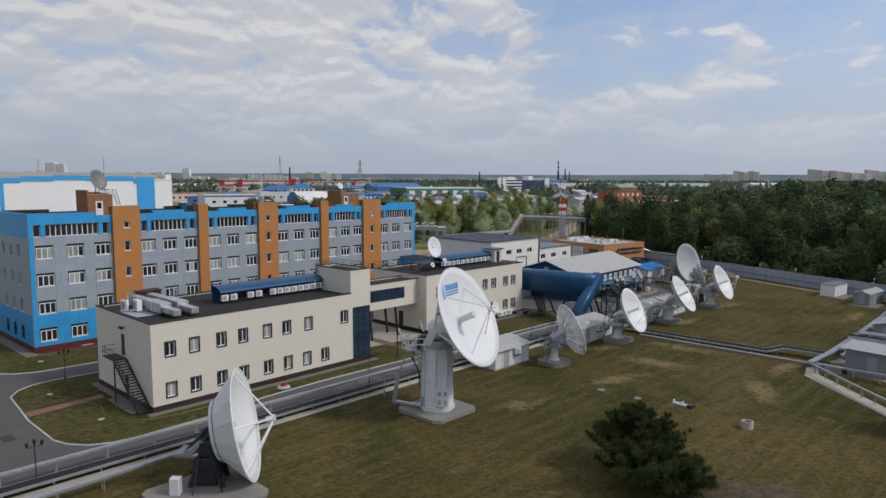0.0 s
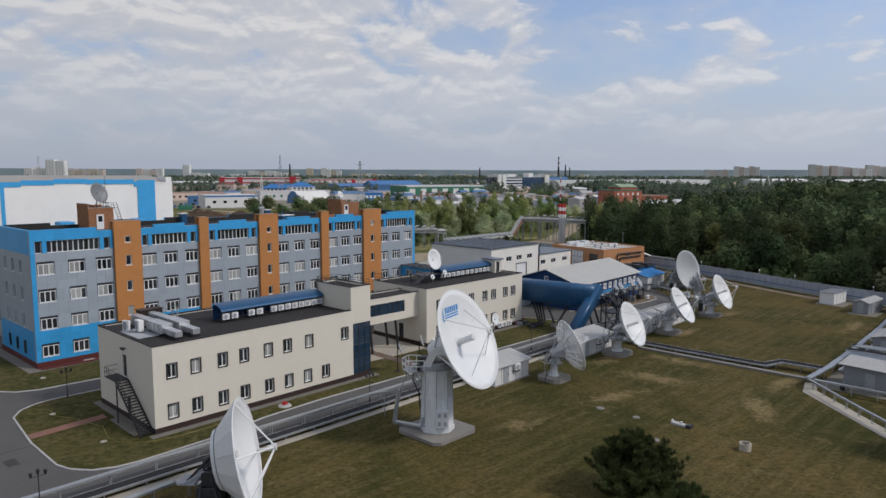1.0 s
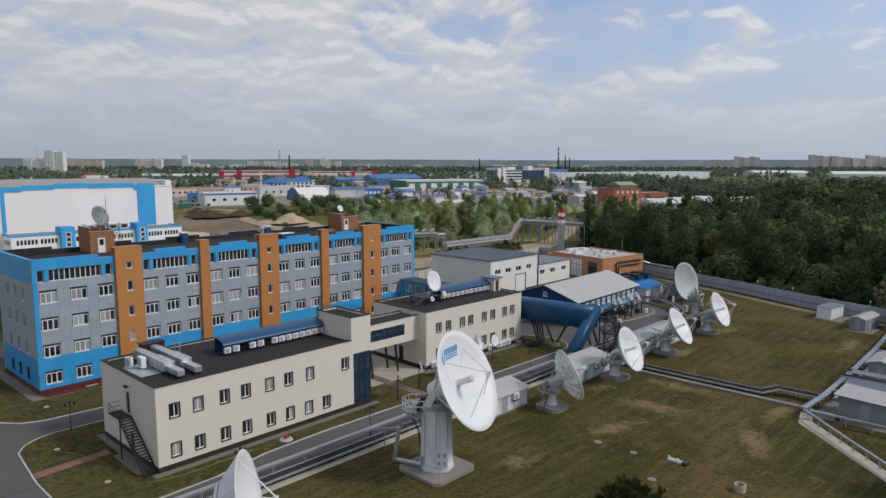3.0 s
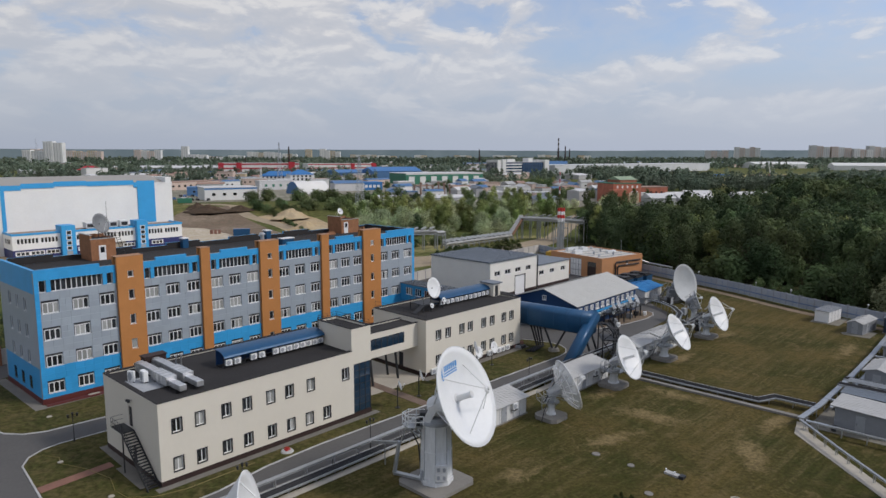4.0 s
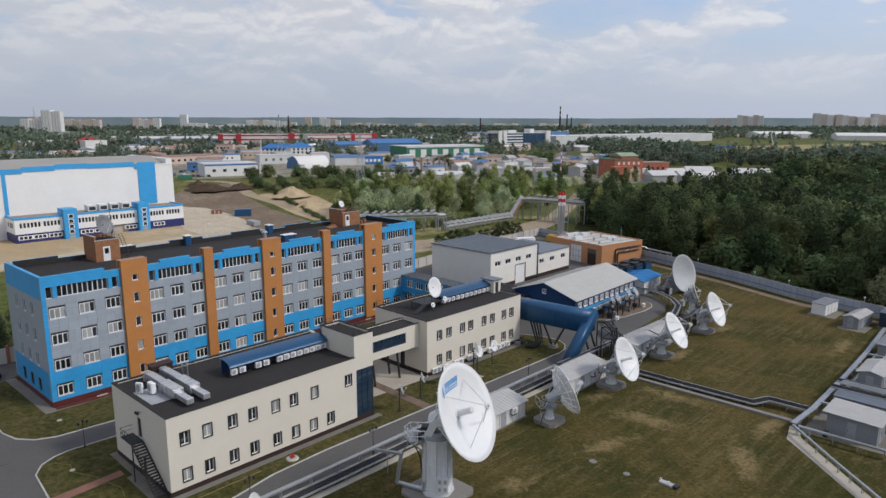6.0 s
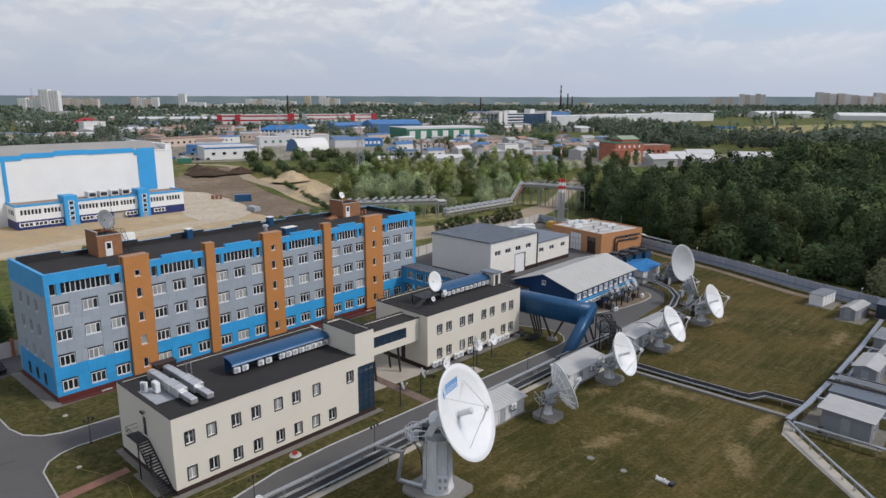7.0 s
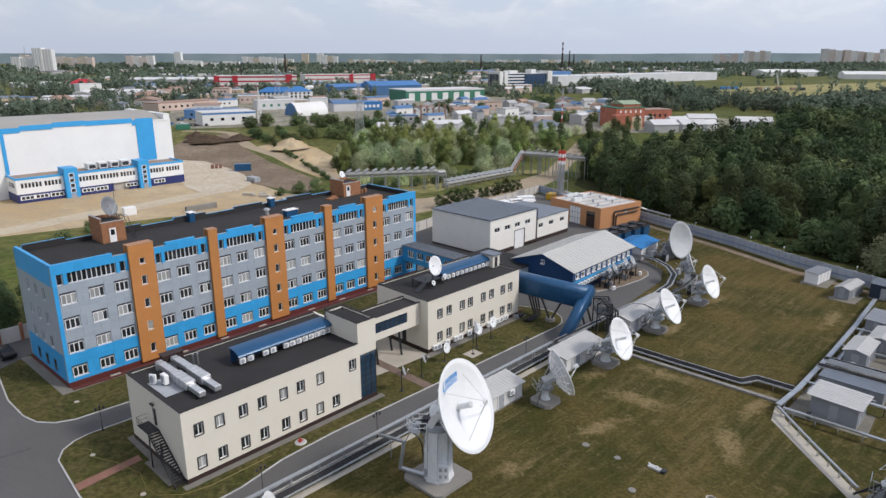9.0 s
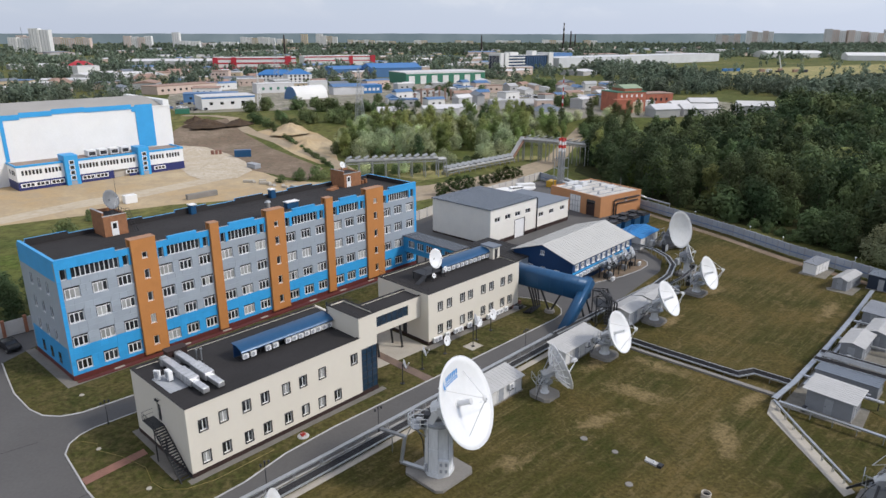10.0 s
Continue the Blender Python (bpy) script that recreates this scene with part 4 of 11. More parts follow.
def big_dish():
    """The tall white dish on an octagonal column."""
    x, y = base_at(18.3, -17.0)
    r = root("satellite_dish", pose(x, y, 0, 0, 0, 0), "very large white dish on an octagonal column with service platform", "satellite dish")
    part("base", pad_mesh(2.7, 0.55, 0, 0.32), CONC, r, "grey concrete base slab", at=pose(0, 0, 0, 0, 0, 48))
    bm = bmesh.new()
    cyl(bm, (0, 0, 0.32), (0, 0, 0.75), 1.6, 1.6, seg=8)
    cyl(bm, (0, 0, 0.75), (0, 0, 6.0), 1.47, 1.36, seg=8)
    part("column", bm, WEATHERED, r, "weathered white octagonal column")
    for k in range(8):
        a = radians(45 * k)
        bm = bmesh.new()
        cyl(bm, (1.49 * math.cos(a), 1.49 * math.sin(a), 0.6), (1.37 * math.cos(a), 1.37 * math.sin(a), 6.0), 0.035, seg=6)
        part("corner_strip", bm, GREYPAINT, r)
    cab = part("cabinet", B((0.0, -1.74, 0.95, 1.1, -1.36, 2.5)), WEATHERED, r, "pale steel cabinet on the column")
    for xx in (0.06, 0.58):
        for zz in (1.02, 1.78):
            part("cabinet_door", B((xx, -1.765, zz, xx + 0.46, -1.74, zz + 0.66)), FEED, cab)
            part("louvre", B((xx + 0.1, -1.785, zz + 0.14, xx + 0.36, -1.766, zz + 0.52)), GREYPAINT, cab)
    for z in (0.95, 3.4, 5.85):
        bm = bmesh.new()
        cyl(bm, (0, 0, z), (0, 0, z + 0.09), 1.53 - 0.022 * (z - 0.75), seg=8)
        part("collar", bm, WEATHERED, r)
    bm = bmesh.new()
    cyl(bm, (0, 0, 6.0), (0, 0, 6.25), 1.5, 1.5, seg=24)
    cyl(bm, (0, 0, 6.25), (0, 0, 6.6), 1.15, 1.1, seg=24)
    part("turntable", bm, GREYPAINT, r)
    n = Vector((0.808, -0.402, 0.429)).normalized()
    side = n.cross(Vector((0, 0, 1))).normalized()
    axis = Vector((0, 0, 7.45))
    for s in (-1, 1):
        bm = bmesh.new()
        a = axis + side * 1.0 * s
        beam(bm, Vector((0, 0, 6.4)) + side * 1.05 * s - n * 0.5, a + n * 0.3, 0.3, 0.7)
        beam(bm, a - n * 0.2, a + n * 1.5, 0.22, 0.6)
        part("yoke_arm", bm, FEED, r)
    bm = bmesh.new()
    cyl(bm, axis - n * 0.4, axis + n * 1.8, 0.9, 1.3, seg=20)
    part("hub", bm, DISHBACK, r)
    bm = bmesh.new()
    cyl(bm, Vector((-0.8, 0.3, 6.6)), axis + n * 1.2 + Vector((0, 0, 2.0)) - n * 0.4, 0.09, seg=8)
    part("jack", bm, DARKSTEEL, r)
    for k in range(8):
        a = radians(22.5 + 45 * k)
        d = aim(n) @ Vector((math.cos(a), math.sin(a), 0))
        bm = bmesh.new()
        cyl(bm, axis + n * 0.4 + d * 0.9, axis + n * 2.85 + d * 3.6, 0.06, seg=6)
        part("brace", bm, DISHBACK, r)
    ref = reflector_set(r, Vector((2.9, -1.02, 8.93)) - n * 1.2, n, 9.04, 1.2, DISHWHITE, DISHBACK, 4, "tube", 16, 0.72, 0.36, strut_r=0.04, sub=0.085, spread=(50, 132, 250, 322))
    # the emblem stands near the upper rim
    lz = aim(n)
    up = lz.transposed() @ Vector((0, 0, 1))
    lf = lz.transposed() @ Vector((-side.x, -side.y, -side.z)) if side.x > 0 else lz.transposed() @ side
    u2 = Vector((up.x, up.y)).normalized()
    l2 = Vector((lf.x, lf.y)).normalized()
    c = u2 * 2.75 + l2 * 0.35
    turn = math.atan2(-l2.y, -l2.x)
    logo_patch(ref, 9.04, 1.2, c.x, c.y, turn, 1.5)
    # small angled service platform with a white rail, steps and the drive beside it
    corners = [(-1.1, -1.0), (-2.5, -1.15), (-3.1, -0.1), (-2.6, 0.8), (-1.1, 0.75)]
    bm = bmesh.new()
    slab(bm, corners, 5.72, 5.8)
    pf = part("platform", bm, ZINC, r, "galvanised service platform")
    for px, py in corners + [(-1.8, -1.08), (-2.8, -0.6), (-2.85, 0.35), (-1.9, 0.78)]:
        bm = bmesh.new()
        cyl(bm, (px, py, 5.78), (px, py, 6.85), 0.045, seg=6)
        part("railing_post", bm, WHITE, pf)
    for z in (6.3, 6.83):
        bm = bmesh.new()
        sweep(bm, [Vector((px, py, z)) for px, py in corners], 0.045)
        part("rail", bm, WHITE, pf)
    bm = bmesh.new()
    beam(bm, (-2.9, -0.3, 5.68), (-1.3, -0.2, 4.3), 0.12, 0.12)
    beam(bm, (-2.4, 0.6, 5.68), (-1.25, 0.45, 4.3), 0.12, 0.12)
    part("bracket", bm, ZINC, pf)
    for x0, y0, z0, x1, y1, z1, m in ((-1.5, -0.5, 6.25, -0.6, 0.35, 7.0, DARKSTEEL), (-1.9, -0.75, 5.82, -1.45, -0.2, 6.35, DARKSTEEL), (-0.9, 0.5, 6.25, -0.2, 1.1, 6.75, GREYPAINT), (-2.3, 0.15, 5.82, -1.7, 0.55, 6.2, FEED)):
        bm = bmesh.new()
        bx(bm, x0, y0, z0, x1, y1, z1)
        bmesh.ops.bevel(bm, geom=bm.edges[:], offset=0.05, segments=1, affect="EDGES")
        part("drive_box", bm, m, r)
    bm = bmesh.new()
    sweep(bm, [Vector((-1.2, 0.2, 6.6)), Vector((-1.9, 0.6, 6.2)), Vector((-2.3, 0.9, 4.6)), Vector((-1.7, 0.7, 3.4)), Vector((-1.45, 0.5, 1.0))], 0.07)
    part("cable", bm, CABLEBLACK, r, "black cable")
    # bent cable duct that runs over to the main tray
    for a, b in (((-1.2, -0.4, 0.55), (-4.0, 0.9, 0.5)), ((-4.0, 0.9, 0.4), (-3.55, 1.15, 3.5)), ((-3.5, 1.1, 3.4), (-6.6, 5.4, 1.5))):
        bm = bmesh.new()
        beam(bm, a, b, 0.42, 0.22)
        part("cable_duct", bm, ZINC, r, "galvanised cable duct")
    for a, b in (((-4.0, 1.3, 0.0), (-3.6, 1.4, 3.2)), ((-3.6, 1.15, 3.0), (-2.6, 0.3, 5.6)), ((-2.7, 0.4, 0.0), (-2.7, 0.4, 0.5)), ((-5.2, 3.4, 0.0), (-5.2, 3.4, 2.3))):
        bm = bmesh.new()
        cyl(bm, a, b, 0.05, seg=8)
        part("cable_post", bm, ZINC, r)
    bm = bmesh.new()
    for t0 in (0.0, 0.3):
        cyl(bm, (-1.35 + t0, -0.9, 0.7), (-1.25 + t0, -0.85, 1.6), 0.12, seg=10)
    part("conduit", bm, GREYPAINT, r)
    return r


big_dish()


def mid_dish(u, v, n, D, h, label, pad=1.65, face=DISHWHITE, back=DISHBACK, reach=2.0, col_r=0.55, struts=4, feed="tube", face_ribs=False, group="dishes along the lawn", strut_from=0.62, focus=0.40, ribs=12, outer=True, centre=None, legs=False):
    x, y = base_at(u, v)
    n = Vector(n).normalized()
    r = root("satellite_dish", pose(x, y, 0), label, "satellite dish", group)
    part("base", pad_mesh(pad, pad * 0.32, 0, 0.5), CONC, r, "grey concrete base block", at=pose(0, 0, 0, 0, 0, 48))
    bm = bmesh.new()
    if legs:
        bx(bm, -0.7, -0.7, 0.5, 0.7, 0.7, h)
        part("mount_body", bm, GREYPAINT, r)
        for sx in (-1, 1):
            for sy in (-1, 1):
                bm = bmesh.new()
                beam(bm, (sx * 1.9, sy * 1.9, 0.5), (sx * 0.5, sy * 0.5, h + 0.4), 0.2, 0.2)
                beam(bm, (sx * 1.9, sy * 1.9, 0.6), (-sx * 0.9, sy * 1.3, h * 0.75), 0.1, 0.1)
                part("mount_leg", bm, DARKSTEEL if legs == "dark" else GREYPAINT, r)
    else:
        cyl(bm, (0, 0, 0.5), (0, 0, 0.62), col_r * 1.35, seg=20)
        cyl(bm, (0, 0, 0.62), (0, 0, h), col_r, col_r * 0.96, seg=20)
        cyl(bm, (0, 0, h), (0, 0, h + 0.18), col_r * 1.3, seg=20)
        part("column", bm, WEATHERED, r)
    side = n.cross(Vector((0, 0, 1))).normalized()
    axis = Vector((0, 0, h + 0.7))
    if centre:
        axis = Vector(centre) - n * reach
        axis.z = max(axis.z, h + 0.4)
    for s in (-1, 1):
        bm = bmesh.new()
        beam(bm, Vector((0, 0, h + 0.1)) + side * 0.55 * s - n * 0.25, axis + side * 0.6 * s + n * 0.2, 0.16, 0.45)
        beam(bm, axis + side * 0.6 * s - n * 0.5, axis + side * 0.6 * s + n * (reach - D * 0.165 - 0.1), 0.14, 0.35)
        part("yoke_arm", bm, GREYPAINT, r)
    bm = bmesh.new()
    cyl(bm, axis - n * 0.6, axis + n * (reach - D * 0.165 - 0.02), 0.42, 0.75, seg=16)
    part("hub", bm, back, r)
    bm = bmesh.new()
    cyl(bm, Vector((0, 0, h + 0.15)) - n * 0.9, axis + n * (reach - D * 0.165 - 0.85) + Vector((0, 0, 1.1 if D < 7 else 0.6)), 0.07, seg=8)
    part("jack", bm, DARKSTEEL, r)
    # walkway rails behind the column
    q = -Vector((n.x, n.y, 0)).normalized()
    low, high = Vector((0, 0, h + 0.1)), Vector((0, 0, h + 1.0))
    runs = [(q * 1.1 + Vector((0, 0, 0.5)), q * 1.25 + Vector((0, 0, h + 0.5))), (q * 1.25 + Vector((0, 0, h + 0.5)), Vector((0, 0, h + 0.55)))]
    for s in (-1, 1):
        runs += [(q * 0.5 + side * 0.9 * s + low, q * 1.5 + side * 0.9 * s + low), (q * 1.5 + side * 0.9 * s + low, q * 1.5 + side * 0.9 * s + high)]
    runs += [(q * 1.5 + side * 0.9 + high, q * 1.5 - side * 0.9 + high), (q * 1.5 + side * 0.9 + low, q * 1.5 - side * 0.9 + low)]
    for a, b in runs:
        bm = bmesh.new()
        cyl(bm, a, b, 0.04, seg=6)
        part("service_rail", bm, ZINC, r)
    if not legs:
        bm = bmesh.new()
        cyl(bm, (0, 0, h - 0.12), (0, 0, h - 0.05), col_r * 2.3, seg=16)
        deck = part("platform", bm, ZINC, r, "round galvanised service platform")
        for z in (h + 0.45, h + 0.95):
            bm = bmesh.new()
            sweep(bm, [Vector(p) for p in circle(col_r * 2.25, z, 16)][3:15], 0.03)
            part("rail", bm, ZINC, deck)
        for k in range(3, 15, 2):
            a = 2 * math.pi * k / 16
            bm = bmesh.new()
            cyl(bm, (col_r * 2.25 * math.cos(a), col_r * 2.25 * math.sin(a), h - 0.08), (col_r * 2.25 * math.cos(a), col_r * 2.25 * math.sin(a), h + 0.95), 0.03, seg=6)
            part("railing_post", bm, ZINC, deck)
        for k in range(4):
            a = radians(45 + 90 * k)
            bm = bmesh.new()
            cyl(bm, (col_r * math.cos(a), col_r * math.sin(a), h - 0.8), (col_r * 2.0 * math.cos(a), col_r * 2.0 * math.sin(a), h - 0.1), 0.04, seg=6)
            part("bracket", bm, ZINC, deck)
    # a slack loop of cable from the drive down to the ground
    bm = bmesh.new()
    sweep(bm, [q * (0.3 + 0.22 * k) + side * (0.5 + 0.1 * k) + Vector((0, 0, h + 0.4 - 0.11 * k * k * (h + 0.4) / 4.0)) for k in range(7)], 0.05)
    part("cable", bm, DARKSTEEL, r)
    lz = aim(n)
    for k in range(8):
        e = lz @ Vector((math.cos(radians(22.5 + 45 * k)), math.sin(radians(22.5 + 45 * k)), 0))
        tip = (Vector(centre) if centre else axis + n * reach) - n * D * 0.13 + e * D * 0.3
        bm = bmesh.new()
        cyl(bm, axis - n * 0.3 + e * 0.45, tip, 0.035, seg=6)
        part("brace", bm, GREYPAINT, r)
    part("drive_box", B((-0.3, 0.45, h - 0.9, 0.3, 0.85, h - 0.1)), FEED, r)
    deep = D * 0.165
    ref = reflector_set(r, (Vector(centre) if centre else axis + n * reach) - n * deep, n, D, deep, face, back, struts, feed, ribs, strut_from, focus, face_ribs, strut_r=0.035, sub=0.12)
    if outer:
        bm = bmesh.new()
        for k in range(3):
            a = radians(60 * k - 60)
            R = D / 2
            cyl(bm, (R * 1.0 * math.cos(a), R * math.sin(a), deep), (R * 0.5 * math.cos(a), R * 0.5 * math.sin(a), -1.4), 0.035, seg=6)
            cyl(bm, (R * 0.55 * math.cos(a + 0.5), R * 0.55 * math.sin(a + 0.5), 0.1), (R * 0.5 * math.cos(a), R * 0.5 * math.sin(a), -1.4), 0.03, seg=6)
        part("back_frame", bm, back, ref)
    return r


mid_dish(53.4, -15.3, (0.747, -0.505, 0.432), 5.81, 2.2, "white satellite dish on a round column beside the equipment hut", reach=2.2, centre=(1.69, -1.34, 4.38), strut_from=0.97, focus=0.56, outer=False)
mid_dish(69.2, -14.7, (0.713, -0.452, 0.537), 5.67, 2.2, "white satellite dish on a round column and concrete block", reach=2.2, centre=(1.74, -1.13, 4.51), strut_from=0.97, focus=0.56, outer=False)
mid_dish(85.6, -14.2, (0.708, -0.557, 0.436), 5.79, 2.1, "white satellite dish with open back frame at the lawn's end", reach=2.2, centre=(1.55, -1.13, 4.32), strut_from=0.97, focus=0.56)
mid_dish(38.6, -15.7, (0.905, 0.25, 0.344), 6.0, 2.1, "grey mesh dish with radial back ribs on a short column", pad=1.55, face=DISHMESH, back=DISHMESH, reach=2.1, col_r=0.42, struts=3, feed="box", face_ribs=True, strut_from=0.98, focus=0.5, ribs=16, outer=False, centre=(1.97, 0.34, 3.95))
mid_dish(108.6, 2.8, (0.60, -0.757, 0.258), 7.8, 2.4, "very large pale grey dish beside the curved cable tray", face=DISHDULL, back=DISHGREY, feed="none", struts=0, reach=2.5, pad=2.2, col_r=0.8, ribs=12, outer=False, centre=(2.2, -1.8, 4.11), legs="grey")
mid_dish(93.6, -8.6, (0.90, -0.24, 0.33), 3.3, 2.9, "small grey mesh dish high on a column beside the curved tray", face=DISHGREY, back=DISHGREY, reach=1.4, face_ribs=True, feed="box", struts=3, strut_from=0.98, centre=(0.45, -0.12, 4.5), ribs=12)
mid_dish(43.9, -50.9, (0.72, -0.50, 0.46), 5.6, 2.2, "white dish with dark mount at the end of the path", reach=1.8, legs="dark")


def near_dish():
    """The white dish on a dark steel mount, seen from its side."""
    x, y = base_at(-3.0, -16.5)
    r = root("satellite_dish", pose(x, y, 0), "big white panelled dish on a dark steel mount, feed on struts", "satellite dish")
    part("base", pad_mesh(3.1, 0.5, 0, 0.3), CONC, r, "grey concrete base slab", at=pose(0.2, -1.5, 0, 0, 0, 48))
    n = Vector((0.95, 0.165, 0.18)).normalized()
    side = n.cross(Vector((0, 0, 1))).normalized()
    axis = Vector((-0.2, 0.6, 3.3))
    for s in (-1, 1):
        bm = bmesh.new()
        beam(bm, Vector((-1.2, 0, 0.3)) + side * 0.9 * s, axis + side * 0.7 * s, 0.28, 0.4)
        beam(bm, Vector((1.0, 0, 0.3)) + side * 0.9 * s, axis + side * 0.7 * s, 0.22, 0.3)
        beam(bm, Vector((-1.2, 0, 1.4)) + side * 0.9 * s, Vector((0.8, 0, 1.4)) + side * 0.85 * s, 0.16, 0.2)
        part("mount_leg", bm, DARKSTEEL, r, "dark steel mount leg")
    bm = bmesh.new()
    bx(bm, -0.9, -0.75, 0.3, 0.6, 0.75, 2.2)
    bx(bm, -0.55, -0.6, 2.2, 0.55, 0.6, 3.3)
    bmesh.ops.bevel(bm, geom=bm.edges[:], offset=0.08, segments=1, affect="EDGES")
    part("mount_body", bm, DARKSTEEL, r, "dark steel mount body")
    bm = bmesh.new()
    cyl(bm, axis - n * 0.5, axis + n * 1.3, 0.6, 1.0, seg=18)
    part("hub", bm, DARKSTEEL, r)
    for k in range(2):
        bm = bmesh.new()
        cyl(bm, Vector((-1.5, -0.6 + 1.2 * k, 2.6)), axis + n * 1.1 + Vector((0, 0, 1.6 - 0.5 * k)), 0.09, seg=8)
        part("jack", bm, DARKSTEEL, r)
    bm = bmesh.new()
    for k in range(3):
        cyl(bm, (-1.6, -0.9 + 0.6 * k, 2.6), (-0.3, -0.5 + 0.4 * k, 3.3), 0.06, seg=6)
    bx(bm, -2.1, -0.8, 2.4, -0.9, 0.7, 2.55)
    part("drive_frame", bm, GREYPAINT, r)
    bm = bmesh.new()
    bx(bm, -1.9, -2.2, 0.3, -1.25, -1.65, 1.45)
    bmesh.ops.bevel(bm, geom=bm.edges[:], offset=0.03, segments=1, affect="EDGES")
    part("cabinet", bm, FEED, r, "pale grey equipment cabinet")
    bm = bmesh.new()
    cyl(bm, (1.3, -1.5, 0.3), (0.1, -0.6, 2.9), 0.06, seg=6)
    cyl(bm, (-0.4, -2.1, 0.3), (-0.5, -0.7, 2.4), 0.06, seg=6)
    part("stay", bm, DARKSTEEL, r)
    D, deep = 7.7, 1.25
    vertex = Vector((2.16, 1.1, 3.95)) - n * deep
    ref = reflector_set(r, vertex, n, D, deep, DISHWHITE, DISHWHITE, 0, "none", 0)
    # flat back panels between the drum and the rim
    m = Matrix.Translation(vertex) @ aim(n)
    for k in range(16):
        a0, a1 = 2 * math.pi * k / 16 + 0.003, 2 * math.pi * (k + 1) / 16 - 0.003
        bm = bmesh.new()
        R0, R1 = 2.2, D / 2 + 0.02
        z0, z1 = -0.45, deep - 0.1
        pts = [(R0, a0, z0), (R0, a1, z0), (R1, a1, z1), (R1, a0, z1)]
        top = [bm.verts.new((rr * math.cos(a), rr * math.sin(a), z)) for rr, a, z in pts]
        bot = [bm.verts.new((rr * 0.985 * math.cos(a), rr * 0.985 * math.sin(a), z + 0.05)) for rr, a, z in pts]
        bm.faces.new(top)
        bm.faces.new(bot[::-1])
        for i in range(4):
            bm.faces.new((top[i], bot[i], bot[(i + 1) % 4], top[(i + 1) % 4]))
        part("back_panel", bm, DISHWHITE, ref)
    bm = bmesh.new()
    cyl(bm, (0, 0, -0.75), (0, 0, -0.5), 2.1, 2.22, seg=16)
    part("back_drum", bm, DISHBACK, ref)
    F = 3.1
    for a, r0 in ((100, 1.0), (165, 0.72), (255, 0.85), (-20, 0.98), (215, 0.98)):
        a = radians(a)
        bm = bmesh.new()
        cyl(bm, (D / 2 * r0 * math.cos(a), D / 2 * r0 * math.sin(a), deep * r0 * r0), (0.1 * math.cos(a), 0.1 * math.sin(a), F), 0.06, seg=8)
        part("strut", bm, WHITE, ref)
    bm = bmesh.new()
    cyl(bm, (0, 0, F - 0.5), (0, 0, F + 0.1), 0.2, 0.26, seg=14)
    part("feed_horn", bm, FEED, ref)
    bm = bmesh.new()
    bx(bm, -0.3, -0.2, 0.02, 0.3, 0.2, 0.5)
    part("centre_box", bm, FEED, ref)
    return r


near_dish()


def small_dish(u, v, z, n, D, post, label, face=DISHWHITE, group="small dishes", foot=True):
    x, y = base_at(u, v)
    n = Vector(n).normalized()
    r = root("small_dish", pose(x, y, z), label, "satellite dish", group)
    bm = bmesh.new()
    cyl(bm, (0, 0, 0), (0, 0, post), 0.06, seg=8)
    if foot:
        cyl(bm, (0, 0, 0), (0, 0, 0.06), 0.3, seg=12)
    part("post", bm, DARKSTEEL, r)
    bm = bmesh.new()
    cyl(bm, Vector((0, 0, post)), Vector((0, 0, post)) + n * 0.25, 0.1, seg=8)
    part("bracket", bm, DARKSTEEL, r)
    ref = piece("reflector", bowl_mesh(D, D * 0.13, 0.04, [face, DISHBACK], 5, 24), r, Matrix.Translation(Vector((0, 0, post)) + n * 0.2) @ aim(n))
    bm = bmesh.new()
    cyl(bm, (0, -D * 0.45, D * 0.1), (0, -0.05, D * 0.5), 0.02, seg=6)
    bx(bm, -0.06, -0.1, D * 0.46, 0.06, 0.06, D * 0.58)
    part("feed_arm", bm, FEED, ref)
    return r

# ---- things on the roofs and at the walls ----
def ac_mesh():
    bm = bmesh.new()
    bx(bm, -0.45, 0, 0, 0.45, 0.34, 0.72)
    bmesh.ops.bevel(bm, geom=bm.edges[:], offset=0.02, segments=1, affect="EDGES")
    body = mesh_of(bm, "air_conditioner", WHITE)
    bm = bmesh.new()
    cyl(bm, (-0.1, -0.012, 0.36), (-0.1, 0.0, 0.36), 0.29, seg=20)
    grille = mesh_of(bm, "fan_grille", GREYPAINT)
    bm = bmesh.new()
    bx(bm, -0.38, 0.04, -0.1, -0.32, 0.3, 0)
    feet = mesh_of(bm, "foot", DARKSTEEL)
    return body, grille, feet


AC = ac_mesh()


def air_conditioner(m, label="white air conditioner outdoor unit with a round fan", group="outdoor units"):
    ob = new("air_conditioner", AC[0])
    ob.matrix_basis = m
    tagged(ob, label, "air conditioner", group)
    piece("fan_grille", AC[1], ob, pose(0, 0, 0))
    piece("foot", AC[2], ob, pose(0, 0, 0))
    piece("foot", AC[2], ob, pose(0.7, 0, 0))
    return ob


